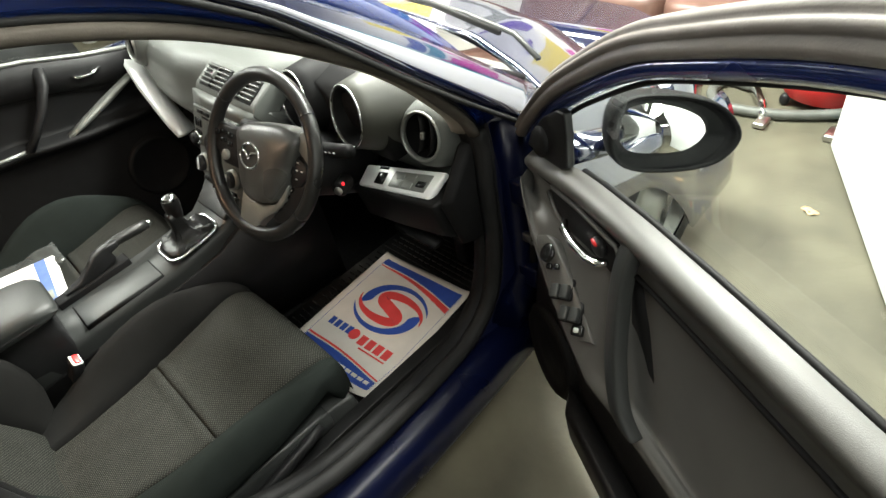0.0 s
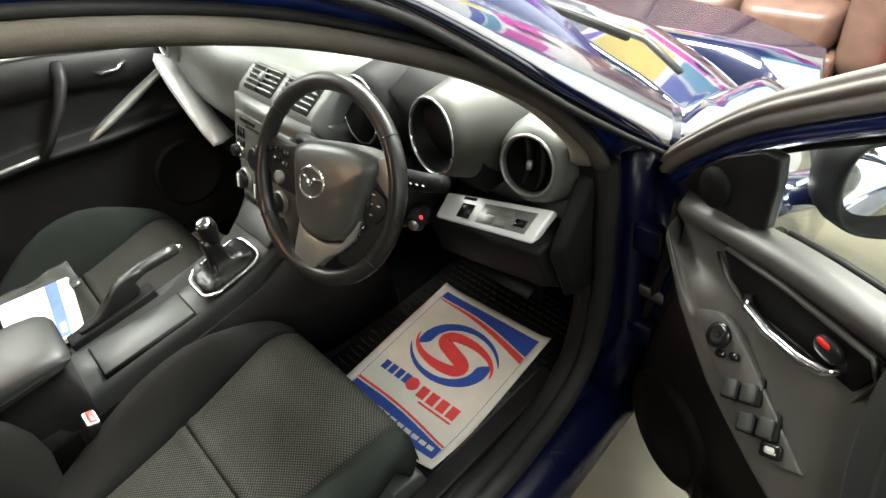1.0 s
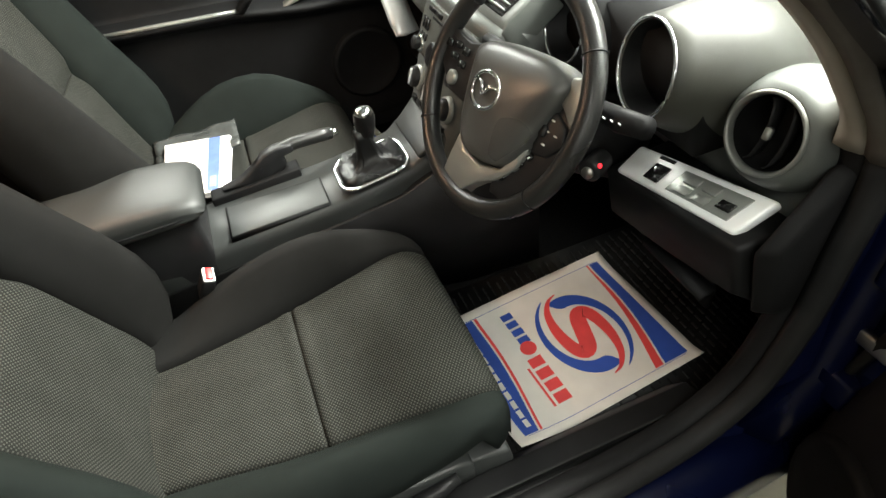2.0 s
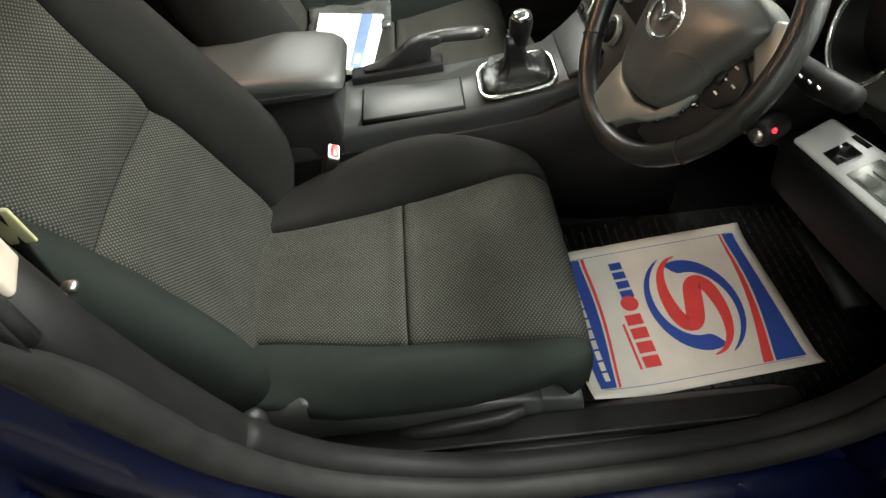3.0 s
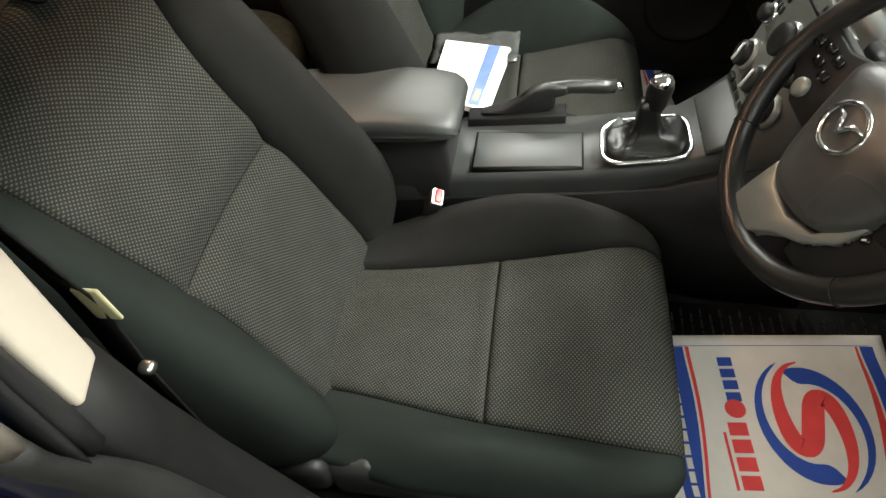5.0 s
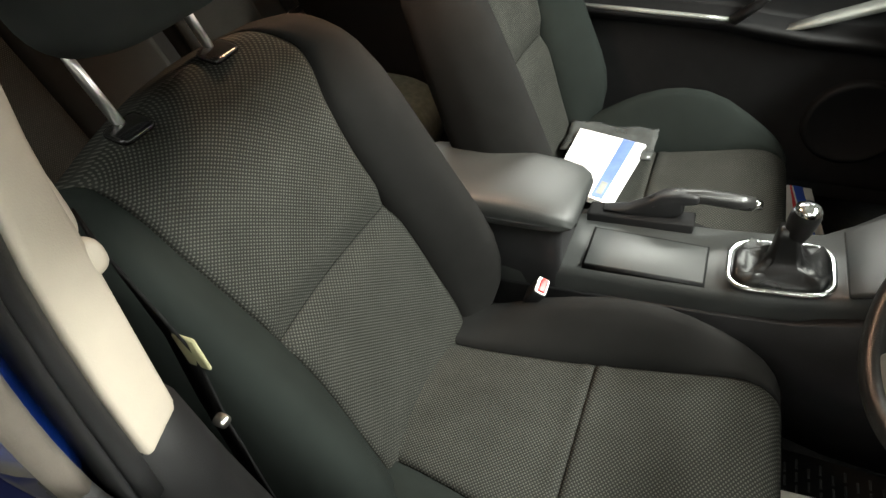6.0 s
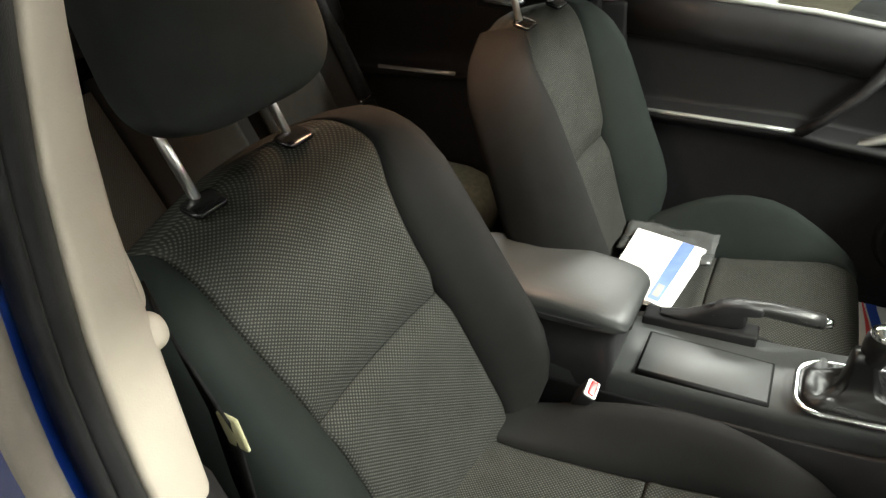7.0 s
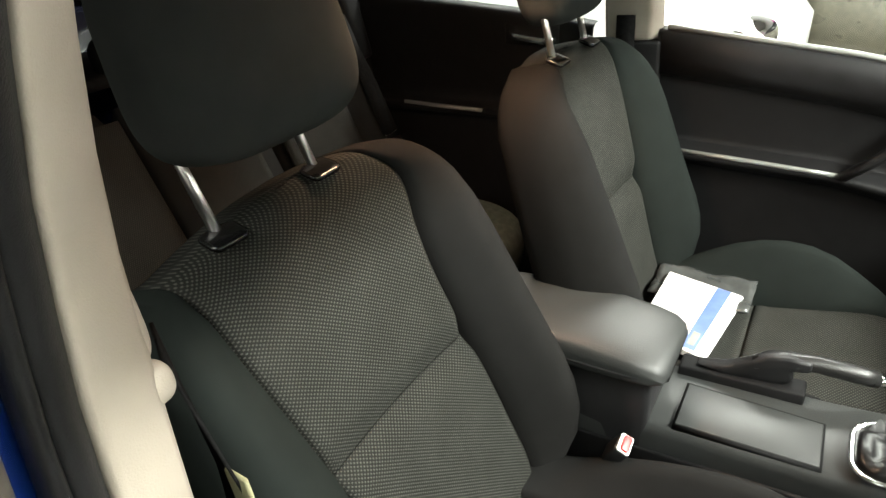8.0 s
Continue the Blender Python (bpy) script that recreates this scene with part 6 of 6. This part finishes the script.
part("door_strip", loft([[(-0.690, y, z + w), (-0.672, y, z + w * 0.4), (-0.672, y, z - w * 0.6), (-0.692, y, z - w)] for y, z, w in ((0.22, 0.716, 0.005), (0.30, 0.742, 0.014), (0.40, 0.778, 0.016), (0.50, 0.815, 0.012), (0.55, 0.835, 0.006))]), SATIN, pdr, "silver door strip")
part("handle_recess", box((-0.712, -0.700, 0.33, 0.45, 0.845, 0.905)), DARK, pdr, bevel=0.006)
part("door_handle", tube([(-0.700, 0.345, 0.882), (-0.688, 0.36, 0.872), (-0.686, 0.40, 0.868), (-0.698, 0.432, 0.874)], 0.007, 10, flat=0.8), CHROME, pdr, "chrome inner handle")
part("loudspeaker", lathe([(0.115, -0.02), (0.112, 0.010), (0.10, 0.018), (0.095, 0.012), (0.01, 0.016)], frame_at((-0.704, 0.445, 0.49), (1, 0, 0)), 36), DARK, pdr, "round black loudspeaker grille")
wgl = part("window_glass", grid(lambda u, v: Vector((-0.725 + 0.075 * v, -0.28 + 0.95 * u, interp(-0.28 + 0.95 * u, BELT) + v * (interp(-0.28 + 0.95 * u, [(-0.28, 1.35), (0.1, 1.33), (0.35, 1.2), (0.72, 0.87)]) - interp(-0.28 + 0.95 * u, BELT)))), 16, 4), CLEAR, pdr, "clear side window")
wgl.visible_shadow = False
# White colour stands for the bright light on this side of the car
part("wing_mirror", puff(-0.90, 0.50, 0.965, 0.085, 0.05, 0.065, 3, 24, 16), WHITE, pdr, "passenger wing mirror coloured white to stand for bright light")

# rear passenger door and pillars
prd = thing("rear_passenger_door", (-0.74, -0.8, 0.3), "closed rear passenger door with black trim", "car door")
RB = [(-1.30, 1.150), (-1.10, 1.135), (-0.74, 1.098), (-0.46, 1.055)]
rings = []
for y in (-1.26, -1.15, -1.0, -0.85, -0.7, -0.55, -0.47):
    zb = interp(y, RB)
    ps = [(-0.745, zb), (-0.712, zb - 0.004), (-0.702, zb - 0.03), (-0.706, zb - 0.12), (-0.718, 0.86), (-0.70, 0.828), (-0.674, 0.818), (-0.676, 0.80), (-0.70, 0.775), (-0.706, 0.45), (-0.745, 0.30)]
    rings.append([(p.x, y, p.y) for p in smoothed([(a, b, 0) for a, b in ps], 40)])
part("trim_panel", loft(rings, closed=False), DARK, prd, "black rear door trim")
part("armrest_trim", tube([(-0.674, -1.07, 0.826), (-0.672, -0.93, 0.822), (-0.672, -0.79, 0.819)], 0.006, 8), SATIN, prd, "satin silver armrest edge")
part("door_handle", tube([(-0.705, -0.70, 1.035), (-0.685, -0.68, 1.025), (-0.684, -0.60, 1.015), (-0.70, -0.57, 1.018)], 0.009, 10), CHROME, prd, "chrome inner handle")
part("handle_recess", box((-0.710, -0.699, -0.72, -0.56, 1.0, 1.06)), DARK, prd, bevel=0.006)
part("door_shell", box((-0.81, -0.745, -1.28, -0.45, 0.28, 1.0)), PAINT, prd, "dark blue door skin", bevel=0.02)
rgl = part("window_glass", grid(lambda u, v: Vector((-0.725 + 0.075 * v, -1.26 + 0.80 * u, interp(-1.26 + 0.80 * u, RB) + v * (1.35 - interp(-1.26 + 0.80 * u, RB)))), 8, 4), CLEAR, prd, "clear side window")
rgl.visible_shadow = False
part("left_pillar", loft([[(-0.74, y0, z), (-0.69 + d, y0, z), (-0.69 + d, y1, z), (-0.74, y1, z)] for z, y0, y1, d in ((0.3, -0.46, -0.30, 0), (1.0, -0.46, -0.30, 0), (1.02, -0.46, -0.30, 0.002))]), DARK, car, "black lower left centre pillar", bevel=0.008)
part("left_pillar_cover", loft([[(-0.735 + d, -0.44, z), (-0.690 + d, -0.435, z), (-0.690 + d, -0.325, z), (-0.735 + d, -0.30, z)] for z, d in ((1.02, 0), (1.2, 0.035), (1.38, 0.07))]), BEIGE, car, "beige left centre pillar cover", bevel=0.01)
part("left_seat_belt", loft([[(-0.682, -0.405, z), (-0.678, -0.405, z), (-0.678, -0.36, z), (-0.682, -0.36, z)] for z in (0.5, 1.18)]), CARPET, car, "black seat belt webbing")
part("rear_pillar", loft([[(-0.72 + d, y0, z), (-0.64 + d, y0, z), (-0.64 + d, y1, z), (-0.72 + d, y1, z)] for z, y0, y1, d in ((0.95, -1.75, -1.20, 0), (1.15, -1.75, -1.22, 0.02), (1.40, -1.7, -1.28, 0.08))]), DARK, car, "dark rear pillar lining", bevel=0.02)
part("rear_pillar", loft([[(0.72 - d, y0, z), (0.64 - d, y0, z), (0.64 - d, y1, z), (0.72 - d, y1, z)] for z, y0, y1, d in ((0.95, -1.75, -1.20, 0), (1.15, -1.75, -1.22, 0.02), (1.40, -1.7, -1.28, 0.08))]), DARK, car, "dark rear pillar lining", bevel=0.02)

# ---- rear bench ----
rb = thing("rear_bench", (0, -1.05, 0.28), "black rear bench seat with grey woven cloth", "car seat")
for x0, x1, nm in ((-0.64, -0.18, "left"), (-0.16, 0.16, "middle"), (0.18, 0.64, "right")):
    xm, hx = (x0 + x1) / 2, (x1 - x0) / 2
    part("cushion", puff(xm, -0.868, 0.475, hx, 0.285, 0.115, 3.2, 36, 20), CLOTH_REAR_LIT, rb, "plain cloth rear cushion, coloured grey-green as if lit")
    Cb, Db = Vector((xm, -1.02, 0.49)), Vector((0, -0.22, 0.60)).normalized()
    Nb = Vector((0, Db.z, -Db.y))
    rings = []
    for t, w, o in ((0, 0.9, 0.02), (0.04, 1, 0.05), (0.2, 1, 0.055), (0.42, 1, 0.05), (0.54, 0.98, 0.04), (0.58, 0.93, 0.015)):
        rings.append([Cb + Vector((hx * w * a, 0, 0)) + Db * t + Nb * (o * b) for a, b in ((-1, -1), (-1, 0.2), (-0.9, 0.8), (-0.5, 0.85), (0, 0.8), (0.5, 0.85), (0.9, 0.8), (1, 0.2), (1, -1))])
    part("backrest", loft(rings), CLOTH, rb, "dark plain cloth rear backrest")
    part("back_panel", grid(lambda u, v: Cb + Vector(((0.10 if nm == "middle" else 0.13) * (2 * u - 1) - (math.copysign(0.10, xm) if nm != "middle" else 0), 0, 0)) + Db * (0.05 + 0.50 * v) + Nb * (0.047 - 0.004 * abs(2 * v - 0.9)), 12, 14, lambda u, v: (0.4 * u, 0.5 * v)), WEAVE2, rb, "grey woven cloth back panel", thick=0.008)
    part("head_restraint", puff(xm, -1.33, 1.115, 0.12 if nm != "middle" else 0.10, 0.045, 0.055, 3.2), CLOTH, rb, "low black head restraint")
rbelt = thing("rear_seat_belt", (-0.60, -1.16, 0.7), "dark grey rear seat belt with a bright tongue beside the backrest", "seat belt")
part("webbing", loft([[(x, y, z), (x + 0.003, y + 0.004, z), (x + 0.048, y - 0.004, z), (x + 0.045, y - 0.008, z)] for x, y, z in ((-0.60, -1.20, 1.10), (-0.585, -1.115, 0.92), (-0.58, -1.055, 0.76))]), CARPET, rbelt)
part("tongue", box((-0.595, -0.525, -1.055, -1.045, 0.745, 0.765)), CHROME, rbelt, "bright metal tongue", bevel=0.004)

# ---- papers on the passenger seat ----
bkt = thing("brochure", (-0.32, -0.10, 0.51), "white leaflets with a pale blue stripe on the passenger seat", "brochure")
A_, B_, C_, D_ = Vector((-0.444, -0.007, 0.522)), Vector((-0.171, -0.041, 0.535)), Vector((-0.205, -0.180, 0.542)), Vector((-0.470, -0.175, 0.530))
qq = lambda a, b, h=0.0: (A_ * (1 - a) + B_ * a) * (1 - b) + (D_ * (1 - a) + C_ * a) * b + Vector((0, 0, h))
for k in range(3):
    part("sheet", loft([[qq(0.0 + 0.012 * k, 0.0 + 0.01 * k, h), qq(1, 0.012 * k, h), qq(1, 1, h), qq(0.01 * k, 1, h)] for h in (-0.010 + 0.005 * k, -0.0062 + 0.005 * k)]), WHITE, bkt, smooth=False)
part("stripe", loft([[qq(a, b, h) for a, b in ((0.03, 0.16), (0.97, 0.16), (0.97, 0.34), (0.03, 0.34))] for h in (0.0040, 0.0046)]), mat("pale_blue_print", (0.10, 0.16, 0.40), 0.6), bkt, "pale blue stripe", smooth=False)
part("caption_bar", loft([[qq(a, b, h) for a, b in ((0.74, 0.20), (0.92, 0.20), (0.92, 0.30), (0.74, 0.30))] for h in (0.0046, 0.0052)]), GREYCL, bkt, smooth=False)
wl = thing("document_wallet", (-0.45, -0.10, 0.5), "crumpled clear plastic wallet under the leaflets", "wallet")
FILM = mat("clear_film", (0.055, 0.058, 0.056), 0.14, vary=0.3, scale=25, spec=0.6)
part("cover", grid(lambda u, v: Vector((-0.385 - 0.125 * u, -0.205 + 0.215 * v, 0.514 + 0.008 * u + 0.006 * math.sin(9 * u + 4 * v) * math.sin(11 * v + 2 * u))), 14, 14), FILM, wl, "wrinkled clear film", thick=0.006)

# ---- garage things ----
sofa = thing("sofa", (-0.4, 2.9, 0), "brown leather three-seat sofa against the garage wall", "sofa")
part("base", box((-1.45, 0.44, 2.76, 3.50, 0.02, 0.135)), SOFA, sofa, bevel=0.03, segments=3)
for k in range(3):
    x0, x1 = ((-1.28, -0.65), (-0.65, -0.02), (-0.02, 0.42))[k]
    part("seat_cushion", puff((x0 + x1) / 2, 3.10, 0.235, (x1 - x0) / 2, 0.37, 0.105, 5, 44, 22), SOFA, sofa, "creased brown leather seat cushion")
    part("back_cushion", puff((x0 + x1) / 2, 3.46, 0.56, (x1 - x0) / 2, 0.15, 0.26, 4, 40, 20), SOFA, sofa, "creased brown leather back cushion")
for x in (0.53, -1.40):
    part("arm", puff(x, 3.18, 0.27, 0.125, 0.42, 0.27, 4.5, 36, 22), SOFA, sofa, "padded brown leather arm")
part("back", box((-1.45, 0.70, 3.56, 3.70, 0.04, 0.80)), SOFA, sofa, bevel=0.05, segments=3)
fold = thing("folded_cloth", (0.33, 3.05, 0.365), "folded grey cover lying on the sofa seat", "folded cloth")
for k in range(4):
    part("layer", grid(lambda u, v, k=k: Vector((0.06 + 0.42 * u + 0.01 * k, 2.90 + 0.30 * v - 0.008 * k, 0.345 + 0.017 * k + 0.006 * math.sin(9 * u + 2 * k) + 0.004 * math.sin(12 * v + k))), 16, 10), GREYCL, fold, thick=0.010)
vac = thing("vacuum_cleaner", (0.86, 2.72, 0), "red tub vacuum cleaner with black hose and chrome wand", "vacuum cleaner")
part("tub", lathe([(0.14, 0.03), (0.175, 0.05), (0.18, 0.16), (0.17, 0.22), (0.12, 0.25)], pose(0.83, 2.72, 0), 32), REDPL, vac, "red plastic tub")
part("motor_head", lathe([(0.172, 0.22), (0.165, 0.27), (0.12, 0.32), (0.03, 0.335)], pose(0.83, 2.72, 0), 32), PLASTIC, vac, "black motor head")
for dx, dy in ((-0.13, -0.12), (0.13, -0.12), (-0.13, 0.13), (0.13, 0.13)):
    part("castor", puff(0.83 + dx, 2.72 + dy, 0.028, 0.022, 0.022, 0.028, 2.2, 14, 10), PLASTIC, vac)
hose = smoothed([(0.97, 2.70, 0.14), (0.98, 2.60, 0.05), (0.86, 2.53, 0.025), (0.70, 2.46, 0.025), (0.50, 2.44, 0.025), (0.405, 2.53, 0.025), (0.42, 2.66, 0.025), (0.56, 2.64, 0.03)], 90)
part("hose", tube(hose, [0.022 + 0.002 * (k % 2) for k in range(90)], 10), mat("hose_grey", (0.10, 0.10, 0.09), 0.5), vac, "ribbed dark grey hose")
part("wand", tube([(0.55, 2.645, 0.03), (0.63, 2.53, 0.03), (0.675, 2.43, 0.03)], [0.026, 0.018, 0.016], 12), CHROME, vac, "chrome wand end")
part("nozzle", box((0.665, 0.715, 2.35, 2.43, 0.005, 0.030)), STEEL, vac, bevel=0.008)
tank = thing("compressor", (0.72, 3.10, 0), "steel drum with a rubber hose beside the sofa", "compressor")
part("drum", lathe([(0.02, 0.03), (0.15, 0.05), (0.16, 0.10), (0.16, 0.26), (0.12, 0.33), (0.04, 0.36)], pose(1.02, 3.16, 0), 32), STEEL, tank, "bright steel drum")
part("drum_hose", tube(smoothed([(0.94, 3.06, 0.30), (0.84, 3.00, 0.34), (0.80, 3.02, 0.20), (0.86, 3.04, 0.06), (0.96, 3.02, 0.05)], 30), 0.022, 10), RUBBER, tank, "black rubber hose")
struct("wood_panel", box((0.98, 2.0, 3.45, 3.50, 0, 0.85)), WOOD, "pale plywood panel against the wall", smooth=False)
# white shutter with teal post
P0, P1 = Vector((1.018, 2.37, 0)), Vector((2.06, 0.435, 0))
dv = (P1 - P0).normalized()
nv = Vector((dv.y, -dv.x, 0))
sh = thing("white_door", (P0 + P1) / 2, "tall white painted panel door standing on the garage floor", "panel door")
part("panel", loft([[P0 + nv * a + Vector((0, 0, z)) for z in (0.015, 2.3)] + [P0 + nv * (a + 0.05) + Vector((0, 0, z)) for z in (2.3, 0.015)] + [] for a in (0,)] + [[P1 + nv * a + Vector((0, 0, z)) for z in (0.015, 2.3)] + [P1 + nv * (a + 0.05) + Vector((0, 0, z)) for z in (2.3, 0.015)] for a in (0,)]), WHITE, sh, smooth=False)
part("bottom_strip", tube([P0 + Vector((-0.01, 0, 0.016)), P1 + Vector((-0.01, 0, 0.016))], 0.016, 8), STEEL, sh, "bright metal bottom strip")
tp = thing("teal_post", (1.03, 2.46, 0), "teal painted post with steel foot", "post")
part("post", box((0.945, 1.005, 2.50, 2.56, 0, 2.4)), TEAL, tp, bevel=0.005)
part("channel", box((1.0, 1.04, 2.44, 2.50, 0, 2.4)), STEEL, tp, bevel=0.004)
part("foot", box((0.93, 1.05, 2.38, 2.47, 0, 0.03), (1.03, 1.07, 2.28, 2.36, 0.0, 0.09)), STEEL, tp, "rusty steel floor catch", bevel=0.008)
lit = thing("paper_scrap", (1.06, 1.92, 0), "torn pale paper scrap on the concrete floor", "litter")
part("scrap", grid(lambda u, v: Vector((1.03 + 0.048 * u + 0.008 * math.sin(7 * v), 1.91 + 0.032 * v + 0.008 * math.sin(8 * u), 0.003 + 0.004 * math.sin(6 * u + 5 * v) ** 2)), 8, 6), WOOD, lit, thick=0.001)
# banners on the front wall, seen in the paintwork
bn = thing("wall_banner", (-1.6, 3.88, 1.2), "white wall banner printed pink, yellow, blue and teal", "banner")
part("sheet", box((-4.2, 2.6, 3.885, 3.895, 0.90, 2.6)), WHITE, bn, smooth=False)
for x0, x1, z0, z1, m_ in ((-0.75, -0.2, 1.5, 1.95, YELLOW), (-1.6, -0.85, 1.5, 1.9, PURPLE), (-0.1, 1.0, 1.44, 1.56, TEAL), (-0.1, 1.0, 1.58, 1.70, PBLUE), (-0.50, 0.15, 1.00, 1.40, PINK), (0.42, 1.10, 1.06, 1.40, PINK), (0.95, 2.0, 0.95, 1.45, PINK), (-0.05, 0.2, 0.95, 1.3, OLIVE), (-3.9, -2.5, 1.5, 2.0, PINK), (-2.3, -1.7, 1.9, 2.3, PBLUE), (-2.2, -1.3, 1.05, 1.35, GREYCL)):
    part("print_block", box((x0, x1, 3.880, 3.884, z0, z1)), m_, bn, smooth=False)
for k in range(5):
    part("bar", box((-3.75 + 0.22 * k, -3.6 + 0.22 * k, 3.8765, 3.8795, 1.62, 1.88)), WHITE, bn, smooth=False)
for k in range(5):
    part("bar", box((0.17 + 0.05 * k, 0.205 + 0.05 * k, 3.8765, 3.8795, 1.10, 1.32)), PINK, bn, smooth=False)
# Board out of view, added so that its print reflects in the paintwork
bd2 = thing("reflection_board", (-1.9, 2.3, 0), "unseen white board with yellow and purple print, added for reflections", "board")
part("panel", box((-2.9, -0.86, 2.28, 2.30, 0.05, 1.75)), WHITE, bd2, bevel=0.004)
part("print_block", box((-1.45, -0.96, 2.272, 2.277, 1.14, 1.42)), YELLOW, bd2, "yellow print block", smooth=False)
part("print_block", box((-2.1, -1.48, 2.272, 2.277, 1.12, 1.50)), PURPLE, bd2, "purple print block", smooth=False)
for k in range(4):
    part("bar", box((-1.58 + 0.13 * k, -1.50 + 0.13 * k, 2.269, 2.273, 0.86, 0.94)), PINK, bd2, smooth=False)
for z0, z1 in ((0.96, 1.06), (0.76, 0.84)):
    part("print_block", box((-1.85, -0.86, 2.274, 2.279, z0, z1)), PINK, bd2, "pink print band", smooth=False)
part("stripe", box((-2.9, -0.86, 2.274, 2.279, 0.55, 0.66)), PBLUE, bd2, "blue stripe", smooth=False)
for x in (-2.7, -1.05):
    part("foot", box((x - 0.02, x + 0.02, 2.14, 2.44, 0, 0.05)), STEEL, bd2, bevel=0.004)
b2 = thing("wall_banner", (-4.88, 1.5, 1.2), "white banner with a wide pink band on the side wall", "banner")
part("sheet", box((-4.895, -4.885, -1.5, 3.6, 0.6, 2.6)), WHITE, b2, smooth=False)
part("print_block", box((-4.884, -4.880, 0.4, 3.2, 1.2, 1.7)), PINK, b2, smooth=False)


# ---- parked cars beyond the passenger window ----
def parked_car(m, material, label):
    pc = thing("parked_car", m.translation, label, "car", "parked cars")
    rings = []
    for y, w, zt in ((-2.0, 0.72, 0.75), (-1.9, 0.80, 0.92), (-1.2, 0.84, 0.95), (-0.7, 0.84, 0.95), (0.6, 0.84, 0.93), (1.3, 0.82, 0.88), (1.85, 0.76, 0.74), (2.0, 0.66, 0.60)):
        rings.append([m @ Vector((x, y, z)) for x, z in ((-w * 0.9, 0.2), (-w, 0.4), (-w, zt - 0.12), (-w * 0.92, zt), (0, zt + 0.03), (w * 0.92, zt), (w, zt - 0.12), (w, 0.4), (w * 0.9, 0.2))])
    part("body", loft(rings), material, pc)
    rings = [[m @ Vector((x, y, z)) for x, z in ((-w, 0.9), (-w * 0.85, zt), (0, zt + 0.03), (w * 0.85, zt), (w, 0.9))] for y, w, zt in ((-1.8, 0.72, 0.95), (-1.2, 0.74, 1.40), (0.1, 0.74, 1.42), (0.95, 0.72, 0.95))]
    part("cabin", loft(rings), GLOSS, pc, "dark glazed cabin")
    for sx in (-1, 1):
        part("headlamp", puff(0, 0, 0, 0.16, 0.12, 0.07, 2.6, 24, 14, m @ Matrix.Translation((sx * 0.58, 1.80, 0.68)) @ pose(0, 0, 0, 0, 0, -sx * 25)), CHROME, pc, "clear headlamp")
        for y in (-1.3, 1.25):
            part("wheel", lathe([(0.02, 0.0), (0.2, 0.01), (0.21, -0.01), (0.30, 0.0), (0.315, -0.04), (0.31, -0.18), (0.2, -0.2)], m @ frame_at((sx * 0.85, y, 0.315), (sx, 0, 0)), 28), RUBBER, pc, "black tyre")
    return pc


parked_car(pose(-2.42, -2.08, 0) @ Matrix.Diagonal((1, 1, 1.18, 1)), WHITE, "white car parked alongside with a clear headlamp")
parked_car(pose(-3.92, 1.84, 0), mat("beige_metallic", (0.10, 0.09, 0.066), 0.3, metal=0.4, coat=1.0), "pale gold car parked alongside")
